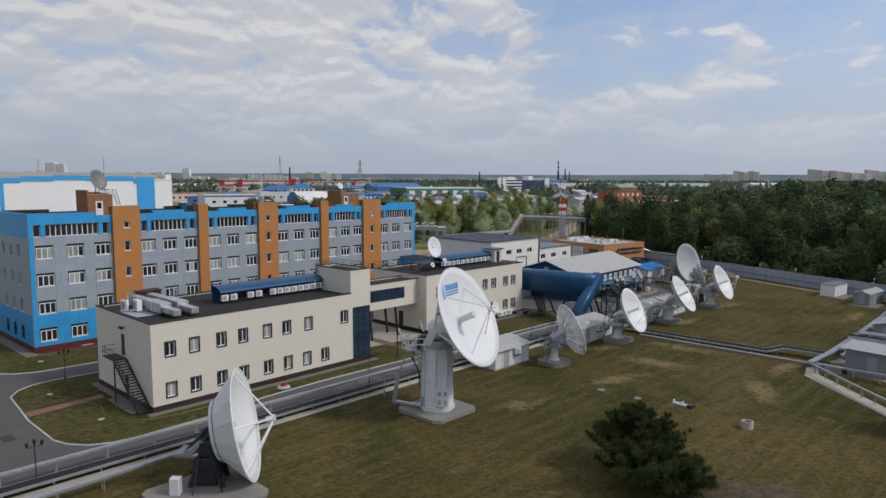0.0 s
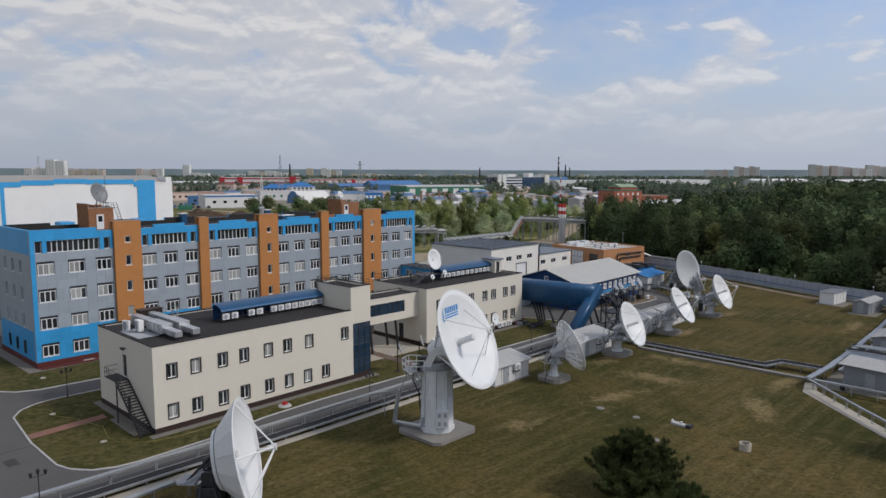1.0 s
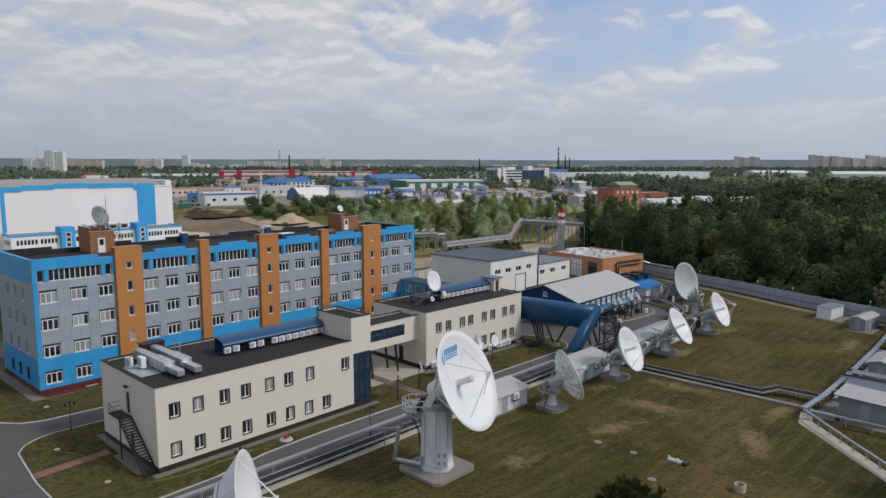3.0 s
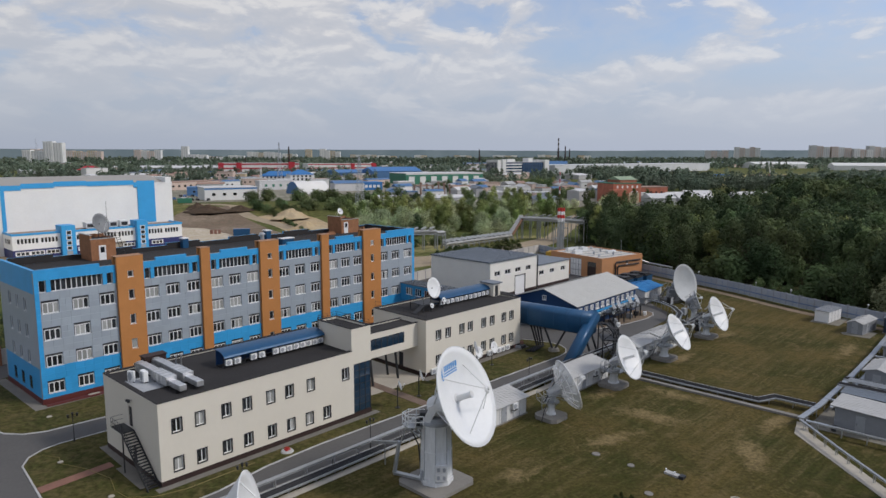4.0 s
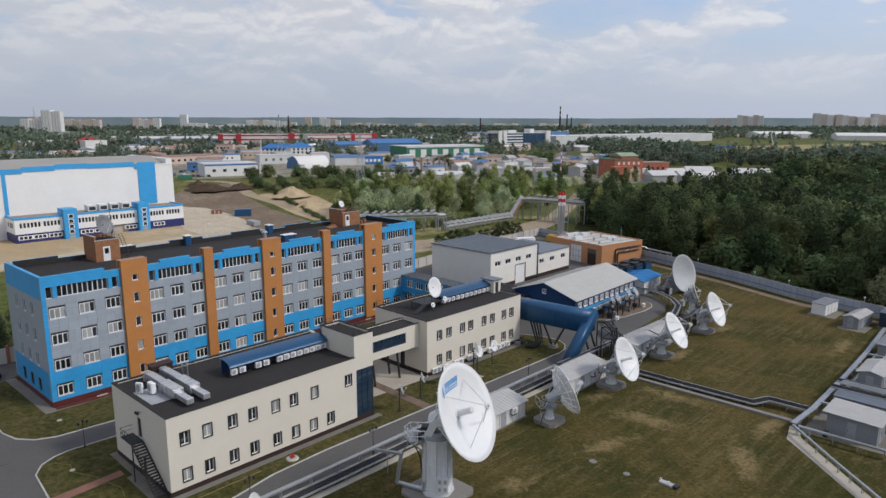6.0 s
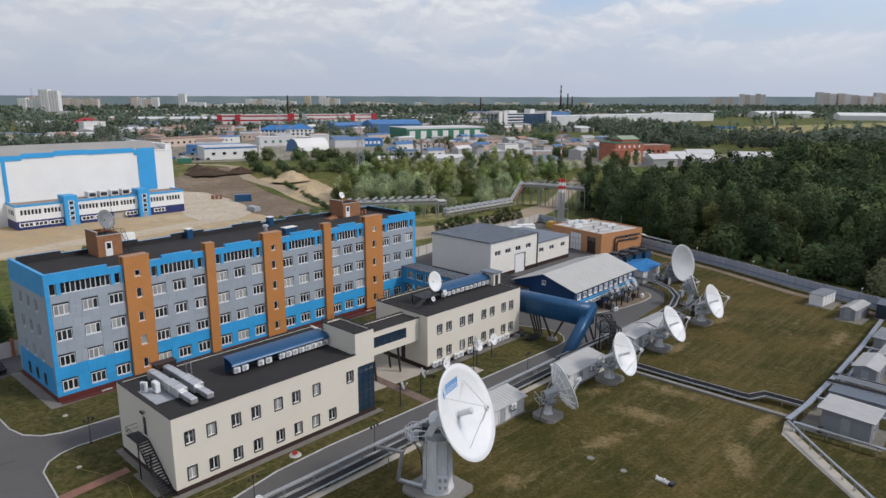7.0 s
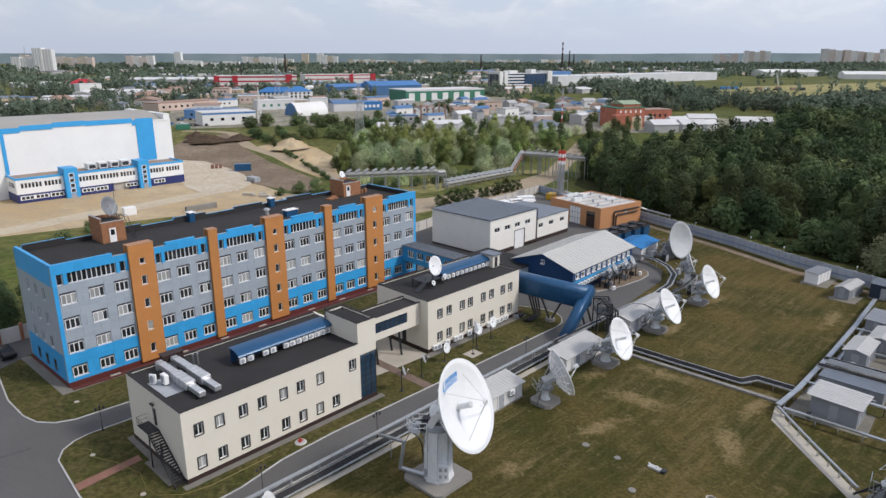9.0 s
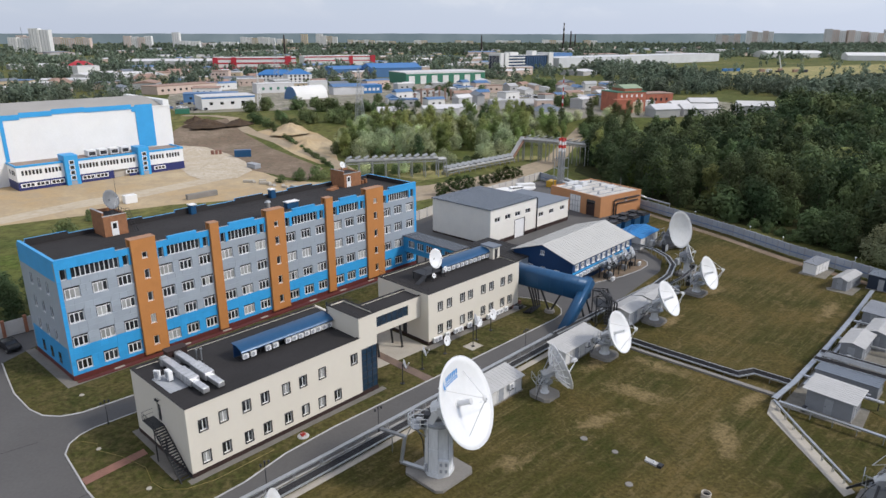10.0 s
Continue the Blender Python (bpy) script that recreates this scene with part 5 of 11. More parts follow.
def canopy(m, L, label, posts=6):
    """A curved blue sheet roof over a row of outdoor units, on dark posts."""
    r = root("canopy", m, label, "canopy")
    bm = bmesh.new()
    n = 8
    prof = []
    for k in range(n + 1):
        a = radians(12 + 95 * k / n)
        prof.append((1.75 - 1.75 * math.cos(a) * 1.0 - 0.2, 1.05 + 0.75 * math.sin(a)))
    lo = [(y, z - 0.05) for y, z in prof]
    v = [[bm.verts.new((x, y, z)) for y, z in prof] for x in (0, L)]
    w = [[bm.verts.new((x, y, z)) for y, z in lo] for x in (0, L)]
    for i in range(n):
        bm.faces.new((v[0][i], v[0][i + 1], v[1][i + 1], v[1][i]))
        bm.faces.new((w[0][i], w[1][i], w[1][i + 1], w[0][i + 1]))
        for e in (0, 1):
            bm.faces.new((v[e][i], w[e][i], w[e][i + 1], v[e][i + 1]))
    for i in (0, n):
        bm.faces.new((v[0][i], v[1][i], w[1][i], w[0][i]))
    part("canopy_sheet", bm, DEEPBLUE, r, "curved deep blue metal sheet", smooth=False)
    for k in range(posts):
        x = 0.1 + (L - 0.2) * k / (posts - 1)
        bm = bmesh.new()
        beam(bm, (x, 0.25, 0), (x, 0.25, 1.25), 0.06, 0.06)
        beam(bm, (x, 1.7, 0), (x, 1.7, 1.75), 0.06, 0.06)
        beam(bm, (x, 0.25, 0.12), (x, 1.7, 0.12), 0.06, 0.06)
        part("post", bm, DARKSTEEL, r)
    part("back_screen", B((0, 1.62, 0.1, L, 1.68, 1.7)), NAVY, r)
    part("rail", B((0, 0.2, 0.1, L, 0.3, 0.16), (0, 0.2, 0.98, L, 0.28, 1.04)), DARKSTEEL, r)
    return r


RB1 = W(0, 0.1, 7.93, 1)
canopy(RB1 @ pose(9.3, 5.0, 0.0), 12.9, "long curved blue canopy over air conditioners on the cream roof")
for x in (9.9, 10.9, 12.85, 13.85, 15.6, 16.5, 17.4, 18.3, 19.2, 20.05, 20.9, 21.7):
    air_conditioner(RB1 @ pose(x, 4.95, 0.3) @ Matrix.Diagonal((0.8, 0.9, 0.85, 1)))


def duct_unit(x, label):
    r = root("ventilation_duct", RB1 @ pose(x, 0, 0), label, "ventilation duct", "roof ducts")
    bm = bmesh.new()
    bx(bm, -0.55, 3.6, 0.25, 0.55, 7.0, 1.15)
    bmesh.ops.bevel(bm, geom=bm.edges[:], offset=0.03, segments=1, affect="EDGES")
    part("air_handler", bm, DUCT, r, "foil clad air handling box")
    bm = bmesh.new()
    for y in (4.2, 5.0, 5.8, 6.6):
        bx(bm, -0.58, y, 0.22, 0.58, y + 0.06, 1.18)
    part("flange", bm, ZINC, r)
    bm = bmesh.new()
    bx(bm, -0.36, 1.2, 0.3, 0.36, 3.6, 0.85)
    bmesh.ops.bevel(bm, geom=bm.edges[:], offset=0.03, segments=1, affect="EDGES")
    part("duct", bm, DUCT, r)
    bm = bmesh.new()
    bx(bm, -0.42, 7.0, 0.45, 0.42, 10.3, 1.1)
    bmesh.ops.bevel(bm, geom=bm.edges[:], offset=0.04, segments=1, affect="EDGES")
    part("duct", bm, DUCT, r)
    bm = bmesh.new()
    bx(bm, -0.42, 10.3, -0.02, 0.42, 11.1, 1.1)
    bmesh.ops.bevel(bm, geom=bm.edges[:], offset=0.12, segments=2, affect="EDGES")
    part("elbow", bm, DUCT, r)
    for y in (1.6, 3.0, 4.0, 6.2, 8.2, 9.8):
        bm = bmesh.new()
        bx(bm, -0.5, y, 0, -0.42, y + 0.08, 0.45)
        bx(bm, 0.42, y, 0, 0.5, y + 0.08, 0.45)
        part("foot", bm, DARKSTEEL, r)
    return r


duct_unit(3.05, "silver foil ventilation duct with a box unit on the roof")
duct_unit(4.75, "silver foil ventilation duct beside the roof hatch box")
single("roof_hatch", B((3.7, 11.15, 0, 6.0, 12.2, 1.2), (3.6, 11.05, 1.2, 6.1, 12.3, 1.28)), PLINTH, RB1, "dark brown box hatch on the flat roof", "hatch")
# corrugated mat with two outdoor units on it
bm = bmesh.new()
wave = [[bm.verts.new((x, 4.2 + k * 0.1, 0.07 if k % 4 < 2 else 0.01)) for k in range(45)] for x in (0.6, 3.0)]
for k in range(44):
    bm.faces.new((wave[0][k], wave[0][k + 1], wave[1][k + 1], wave[1][k]))
single("corrugated_sheet", bm, GREYPAINT, RB1, "grey corrugated sheet lying on the roof", "sheet")
air_conditioner(RB1 @ pose(1.6, 7.0, 0.17, 0, 0, -90) @ Matrix.Diagonal((1.1, 1.4, 1.5, 1)), "tall white outdoor unit on the corrugated sheet")
air_conditioner(RB1 @ pose(0.9, 7.9, 0.1, 0, 0, -60) @ Matrix.Diagonal((0.8, 0.8, 1.5, 1)), "narrow white outdoor unit near the roof edge")
for x, y, h in ((6.3, 9.5, 1.1), (6.6, 9.0, 1.3)):
    bm = bmesh.new()
    cyl(bm, (x, y, 0), (x, y, h), 0.07, seg=8)
    cyl(bm, (x, y, h), (x, y, h + 0.15), 0.14, seg=8)
    single("vent_pipe", bm, ZINC, RB1, "thin grey vent pipe on the roof", "vent pipe", "vent pipes")
for x, y, w, d, h, m, lab in ((2.5, 5.2, 1.2, 0.12, 0.9, ZINC, "louvred duct end on the roof"), (4.3, 6.9, 0.35, 1.5, 0.5, DARKSTEEL, "dark steel frame beside the roof ducts"), (3.75, 8.6, 0.3, 1.9, 0.6, DARKSTEEL, "dark steel frame between the roof ducts")):
    bm = B((x, y, 0.15, x + w, y + d, 0.15 + h), (x, y, 0, x + 0.08, y + 0.08, 0.15), (x + w - 0.08, y + d - 0.08, 0, x + w, y + d, 0.15))
    single("duct_frame", bm, m, RB1, lab, "frame", "duct frames")
# rails on the stair tower
bm = bmesh.new()
for a, b in (((22.35, 0.1), (22.35, 6.2)), ((22.35, 6.2), (25.05, 6.2)), ((25.05, 6.2), (25.05, 0.1))):
    for z in (10.95, 11.25):
        cyl(bm, (*a, z), (*b, z), 0.02, seg=6)
    for k in range(5):
        t = k / 4
        x, y = a[0] + (b[0] - a[0]) * t, a[1] + (b[1] - a[1]) * t
        cyl(bm, (x, y, 10.7), (x, y, 11.25), 0.02, seg=6)
single("roof_railing", bm, DARKSTEEL, W(0, 0.1, 0, 1), "thin dark steel railing round the tower roof", "railing")
for x, y, h in ((22.1, 5.9, 3.4), (22.5, 6.6, 3.0)):
    bm = bmesh.new()
    cyl(bm, (x, y, 0), (x, y, h), 0.04, seg=6)
    for z in (0.6, 0.85):
        cyl(bm, (x - 0.4, y, h * z), (x + 0.4, y, h * z), 0.02, seg=6)
    single("antenna_mast", bm, DARKSTEEL, RB1, "thin dark antenna mast on the roof", "antenna", "antenna masts")

# second cream roof
RB2 = W(38.3, 4.7, 7.85)
canopy(RB2 @ pose(7.6, 4.7, 0.0), 12.0, "curved blue canopy over air conditioners on the second roof")
for k in range(11):
    air_conditioner(RB2 @ pose(8.2 + k * 1.02, 4.65, 0.3) @ Matrix.Diagonal((0.8, 0.9, 0.85, 1)))
r = root("roof_house", RB2 @ pose(18.9, 3.9, 0), "small cream roof house with a dark flat cap", "roof house")
part("wall", B((0, 0, 0, 1.7, 2.4, 2.0)), CREAM, r)
part("roof", B((-0.25, -0.25, 2.0, 1.95, 2.65, 2.18)), SLATEROOF, r)
part("door", B((0.4, -0.03, 0.05, 1.1, 0.02, 1.7)), DARKSTEEL, r)
# dark dish stand on the roof
r = root("dish_stand", RB2 @ pose(5.2, 5.6, 0), "dark steel stand with a grated deck on the roof", "stand")
part("deck", B((-1.6, -1.4, 0.95, 1.9, 1.5, 1.05)), DARKSTEEL, r)
for x in (-1.5, 0.15, 1.8):
    for y in (-1.3, 1.4):
        part("leg", B((x - 0.06, y - 0.06, 0, x + 0.06, y + 0.06, 0.95)), DARKSTEEL, r)
bm = bmesh.new()
beam(bm, (-1.6, -1.3, 1.0), (-3.4, -1.3, 0.05), 0.9, 0.06)
part("ramp", bm, DARKSTEEL, r)
bm = bmesh.new()
for x, y in ((-1.5, -1.35), (-1.5, 1.45), (1.85, 1.45)):
    cyl(bm, (x, y, 1.05), (x, y, 1.95), 0.025, seg=6)
cyl(bm, (-1.5, -1.35, 1.95), (-1.5, 1.45, 1.95), 0.025, seg=6)
cyl(bm, (-1.5, 1.45, 1.95), (1.85, 1.45, 1.95), 0.025, seg=6)
part("railing", bm, DARKSTEEL, r)
small_dish(43.9, 9.4, 8.9, (0.80, -0.54, 0.26), 3.05, 2.1, "white dish on a dark stand on the cream roof")
small_dish(43.2, 8.7, 7.85, (0.7, -0.6, 0.4), 0.75, 0.75, "tiny white dish on the dark roof edge")
small_dish(46.0, 9.0, 7.85, (0.7, -0.6, 0.4), 0.8, 1.1, "tiny white dish beside the roof canopy")
bm = bmesh.new()
for y0, y1 in ((0.15, 10.8),):
    for z in (0.55, 1.05):
        cyl(bm, (0.2, y0, z), (0.2, y1, z), 0.02, seg=6)
    for k in range(8):
        y = y0 + (y1 - y0) * k / 7
        cyl(bm, (0.2, y, 0.1), (0.2, y, 1.05), 0.02, seg=6)
single("roof_railing", bm, DARKSTEEL, RB2 @ pose(0, 0, 0.1), "thin dark steel railing on the roof edge", "railing")
# outdoor units at the foot of the second building
for x in (1.2, 2.0, 3.7, 5.6, 6.6, 8.6, 10.2, 13.2, 15.2, 16.2, 17.4):
    air_conditioner(W(38.3 + x, 4.25, 0.35))
# small dishes on the lawn
small_dish(38.1, 1.2, 0.1, (0.8, -0.5, 0.3), 1.5, 2.0, "white dish on a thin dark post on the lawn")
small_dish(42.6, -0.1, 0.1, (0.9, -0.1, 0.3), 1.8, 4.2, "grey dish on a tall dark post with stays", face=DISHGREY)
small_dish(44.6, 1.0, 0.1, (0.75, -0.55, 0.35), 1.6, 2.9, "pale dish on a dark post beside the cream wall")
small_dish(48.7, 1.7, 0.1, (0.8, -0.55, 0.3), 1.7, 2.6, "white dish on a dark post beside the air conditioners")
small_dish(32.6, 0.2, 0.1, (0.92, 0.05, 0.3), 1.5, 2.6, "grey dish on a dark post beside the footpath", face=DISHGREY)
small_dish(28.1, -0.8, 0.1, (0.92, 0.05, 0.3), 1.3, 2.7, "small grey dish on a dark post on the lawn", face=DISHGREY)
flat("pavement", [(41.5, -1.0), (43.8, -1.0), (43.8, 0.9), (41.5, 0.9)], 0.135, PALECONC, "square concrete slab on the lawn", "slab", thick=0.05)


# blue block roof: two roof houses, vents, dish
DISHWIRE = mat("dish_dark_mesh", (0.20, 0.21, 0.22), 0.6, 0.3, var=0.2, scale=2, fine=10)
OCHREBRICK = mat("ochre_brick", (0.27, 0.125, 0.062), 0.85, var=0.25, scale=1.5, fine=8)


def roof_house(x, y, L, D, H, door_x, label):
    r = root("roof_house", W(-1.36, 30.4, 15.55, 2.0) @ pose(x, y, 0), label, "roof house", "roof houses")
    part("wall", B((0, 0, 0, L, D, H)), OCHREBRICK, r, "ochre brick wall")
    part("roof", B((0.25, 0.25, H, L - 0.25, D - 0.25, H + 0.05)), FELT, r)
    part("parapet", B((0, 0.25, H, 0.25, D, H + 0.75), (0.25, D - 0.25, H, L, D, H + 0.5)), OCHREBRICK, r, "brick parapet")
    part("parapet", B((0, 0, H, L, 0.25, H + 0.2), (L - 0.25, 0.25, H, L, D - 0.25, H + 0.25)), OCHREBRICK, r)
    part("coping", B((-0.06, 0.2, H + 0.75, 0.3, D + 0.05, H + 0.81), (-0.06, -0.06, H + 0.2, L + 0.06, 0.28, H + 0.26)), KERB, r, "pale coping")
    d = part("door", B((door_x, -0.06, 0.05, door_x + 0.95, 0.0, 2.1)), PVC, r, "white door")
    part("pane", B((door_x + 0.2, -0.075, 1.1, door_x + 0.75, -0.06, 1.9)), PANE, d)
    return r


roof_house(10.1, 9.5, 3.3, 4.2, 2.8, 1.0, "ochre brick roof house with a white door and dish")
roof_house(54.4, 9.6, 4.2, 4.1, 2.35, 0.6, "ochre brick roof house beside the far parapet")
small_dish(10.1, 42.0, 18.15, (0.90, -0.25, 0.30), 2.9, 2.3, "grey mesh dish on top of the roof house", face=DISHWIRE)
small_dish(53.9, 44.2, 18.5, (0.75, -0.5, 0.42), 1.3, 0.9, "small white dish on the far roof house")
for x, y, w, d, h in ((52.3, 10.6, 1.6, 0.5, 0.35), (58.9, 9.6, 0.5, 0.5, 0.7), (60.0, 9.9, 0.5, 0.5, 0.8), (50.8, 9.2, 2.4, 1.2, 0.25)):
    single("roof_scrap", B((0, 0, 0, w, d, h)), OCHREBRICK, W(-1.36, 30.4, 15.55, 2.0) @ pose(x, y, 0, 0, 0, 12), "low pile of brown boards on the flat roof", "boards", "roof boards")
bm = bmesh.new()
for k in range(2):
    cyl(bm, (14.4 + k * 0.5, 9.6, 15.6), (13.4 + k * 0.5, 9.6, 19.2), 0.035, seg=6)
for k in range(12):
    t = k / 11
    cyl(bm, (14.4 - t, 9.6, 15.6 + 3.6 * t), (14.9 - t, 9.6, 15.6 + 3.6 * t), 0.03, seg=6)
single("ladder", bm, DARKSTEEL, W(-1.36, 30.4, 0, 2.0), "dark steel ladder leaning on the roof house", "ladder")
bm = bmesh.new()
for a, b in (((11.2, 9.8), (13.3, 9.8)), ((13.3, 9.8), (13.3, 13.5))):
    for z in (18.7, 19.2):
        cyl(bm, (*a, z), (*b, z), 0.025, seg=6)
    for k in range(5):
        cyl(bm, (a[0] + (b[0] - a[0]) * k / 4, a[1] + (b[1] - a[1]) * k / 4, 18.1), (a[0] + (b[0] - a[0]) * k / 4, a[1] + (b[1] - a[1]) * k / 4, 19.2), 0.025, seg=6)
single("roof_railing", bm, DARKSTEEL, W(-1.36, 30.4, 0, 2.0), "dark steel railing round the roof house top", "railing")
bm = bmesh.new()
cyl(bm, (13.2, 11.5, 18.1), (13.2, 11.5, 23.6), 0.05, 0.02, seg=6)
single("antenna_mast", bm, DARKSTEEL, W(-1.36, 30.4, 0, 2.0), "tall thin lightning mast on the roof house", "antenna", "antenna masts")
for x, y, w, h, lab in ((37.5, 4.0, 2.2, 1.0, "blue vent box with a pale lid on the roof"), (24.8, 12.4, 0.9, 1.5, "blue clad vent shaft at the back parapet"), (40.0, 12.4, 0.9, 1.5, "blue clad vent shaft on the far parapet")):
    r = root("vent_box", W(-1.36, 30.4, 15.55, 2.0) @ pose(x, y, 0), lab, "vent", "roof vents")
    part("body", B((0, 0, 0, w, 1.1, h)), DEEPBLUE, r)
    part("lid", B((-0.1, -0.1, h, w + 0.1, 1.2, h + 0.12)), WHITE, r)
r = root("chimney_vent", W(-1.36, 30.4, 15.55, 2.0) @ pose(32.2, 1.6, 0), "grey metal chimney vent behind the ochre shaft", "vent", "roof vents")
part("box", B((-0.7, -0.5, 0, 0.7, 0.6, 1.6)), DARKSTEEL, r)
bm = bmesh.new()
cyl(bm, (0, 0, 1.6), (0, 0, 2.5), 0.3, seg=14)
cyl(bm, (0, 0, 2.5), (0, 0, 2.75), 0.55, 0.3, seg=14)
part("cowl", bm, ZINC, r)

# ---- cable trays ----
CABLE = mat("black_cable", (0.012, 0.012, 0.014), 0.6, var=0.3)


def cable_run(pts, z, width, label, post_gap=3.0, cover=True, ladder=True, rail=None, group="cable trays"):
    """Galvanised tray along a polyline: two cover strips, black cables and rungs between, on posts."""
    r = root("cable_tray", SITE.copy(), label, "cable tray", group)
    P = [Vector((*p, 0)) if len(p) == 2 else Vector(p) for p in pts]
    half = width / 2
    sides = [Vector((-(b - a).y, (b - a).x, 0)).normalized() for a, b in zip(P, P[1:])]
    for i, (a, b) in enumerate(zip(P, P[1:])):
        d = (b - a)
        L = d.length
        q = sides[i]
        # mitred corners, so that the strips of one stretch meet those of the next
        qa, qb = ((sides[max(0, min(len(sides) - 1, j))] + q).normalized() for j in (i - 1, i + 1))
        qa, qb = qa / max(0.4, qa.dot(q)), qb / max(0.4, qb.dot(q))
        za, zb = z + a.z, z + b.z
        for s in ((-1, 1) if ladder else (0,)):
            w = rail if rail else width * (0.2 if ladder and width < 1.2 else 0.25 if ladder else 1.0)
            off = s * (half - w / 2)
            bm = bmesh.new()
            pa, pb = Vector((a.x, a.y, za)) + qa * off, Vector((b.x, b.y, zb)) + qb * off
            beam(bm, pa, pb, w, 0.07)
            beam(bm, pa + Vector((0, 0, -0.07)) + q * (w / 2), pb + Vector((0, 0, -0.07)) + q * (w / 2), 0.02, 0.14)
            beam(bm, pa + Vector((0, 0, -0.07)) - q * (w / 2), pb + Vector((0, 0, -0.07)) - q * (w / 2), 0.02, 0.14)
            part("cover", bm, ZINC, r)
            k = 0.0
            bm = bmesh.new()
            while k < L:
                c = pa + (pb - pa) * (k / L)
                beam(bm, c - q * (w / 2 + 0.015) + Vector((0, 0, 0.038)), c + q * (w / 2 + 0.015) + Vector((0, 0, 0.038)), 0.05, 0.02)
                k += 1.5
            part("joint_strip", bm, GREYPAINT, r)
        if ladder:
            for o in [(0.08 if not rail else 0.088) * k for k in (range(-3, 4) if not rail else range(-4, 5))]:
                bm = bmesh.new()
                cyl(bm, Vector((a.x, a.y, za + 0.02)) + qa * o * width, Vector((b.x, b.y, zb + 0.02)) + qb * o * width, 0.052, seg=6)
                part("cable", bm, CABLE, r, "black cable")
            bm = bmesh.new()
            n = max(1, int(L / 0.5))
            for k in range(n):
                c = a + d * ((k + 0.5) / n)
                c = Vector((c.x, c.y, za + (zb - za) * (k + 0.5) / n - 0.13))
                beam(bm, c - q * half * 0.8 + Vector((0, 0, 0.10)), c + q * half * 0.8 + Vector((0, 0, 0.10)), 0.03, 0.02)
            part("rung", bm, GREYPAINT, r)
        n = max(1, round(L / post_gap))
        for k in range(n):
            c = a + d * ((k + 0.5) / n)
            zt = za + (zb - za) * (k + 0.5) / n
            bm = bmesh.new()
            for s in (-1, 1):
                beam(bm, Vector((c.x, c.y, 0)) + q * s * half * 0.7, Vector((c.x, c.y, zt - 0.12)) + q * s * half * 0.7, 0.07, 0.07)
            beam(bm, Vector((c.x, c.y, zt - 0.14)) - q * half, Vector((c.x, c.y, zt - 0.14)) + q * half, 0.07, 0.05)
            part("post", bm, ZINC, r)
    return r


cable_run([(-45, -7.75), (-15, -7.7), (12, -7.65), (30, -7.45), (52, -7.3)], 1.3, 0.46, "long galvanised covered tray on thin posts beside the road", 3.2, ladder=False)
cable_run([(-45, -8.75), (-15, -8.7), (12, -8.62), (30, -8.4), (52, -8.2)], 0.55, 1.15, "low galvanised ladder tray with black cables beside the road", 3.0, rail=0.2)
cable_run([(52, -7.9), (64, -8.2), (80, -8.6)], 1.6, 0.9, "galvanised cable tray behind the equipment huts")
cable_run([(80, -8.6), (88, -7.8), (94, -5.8), (98, -2.6), (100.6, 1.4), (101.3, 5.5), (100.6, 9)], 1.3, 1.1, "curved galvanised cable tray round the asphalt yard", 2.4)
cable_run([(79, -10.6), (87, -10.9), (92.6, -10.2), (96.6, -6.6)], 1.9, 0.6, "straight galvanised tray between the grey dish mounts", 2.2, rail=0.12)
cable_run([(59.8, -13.3), (59.9, -21.9), (60.3, -31.3, 0.0), (61.9, -32.7, 0.35), (62.1, -37.1, 0.35)], 0.5, 1.5, "cable tray with black cables across the lawn", rail=0.16)
cable_run([(56.2, -37.2), (62, -37.6), (76, -37.6), (90, -37.3), (106, -36.6)], 1.0, 0.62, "galvanised cable tray along the equipment boxes", 3.0, ladder=False)
cable_run([(-22, -12.2), (-10, -12.2), (-3.6, -11.8), (-2.2, -13.6)], 1.0, 0.5, "narrow galvanised tray on thin posts beside the near dish", 2.6, ladder=False)
cable_run([(55.8, -37.3), (50, -42.9), (44.6, -48.4)], 1.0, 0.24, "narrow galvanised tray along the concrete path", 2.2, ladder=False)
cable_run([(63.0, -38.6), (77, -38.7), (91, -38.4)], 0.7, 0.3, "thin galvanised tray beside the equipment boxes", 2.8, ladder=False)
cable_run([(55.8, -37.9), (55.9, -45), (56.0, -58)], 1.05, 0.4, "narrow galvanised tray beyond the concrete path", 2.6, ladder=False)
for u, wide in ((64.8, 0.35), (80.5, 0.35), (89, 0.4)):
    cable_run([(u, -37.8), (u + 0.2, -45.5)], 1.1, wide, "short galvanised branch tray between equipment boxes", 2.5, ladder=False)
for u in (69.4, 72.2):
    cable_run([(u, -37.8), (u + 0.2, -46.5)], 1.9, 1.3, "rack of dark pipes over the concrete between boxes", 2.2, rail=0.1)
r = root("bent_duct", W(62.6, -43.2), "bent silver duct beside the equipment box", "duct")
bm = bmesh.new()
sweep(bm, [Vector(p) for p in ((0, 0, 1.6), (0.5, -0.1, 1.6), (0.75, -0.4, 1.4), (0.8, -1.4, 1.3), (0.9, -4.0, 1.3))], 0.2, 10)
part("pipe", bm, DUCT, r)
for y in (-1.6, -3.6):
    part("support", B((0.75, y, 0.05, 0.95, y + 0.1, 1.12)), DARKSTEEL, r)
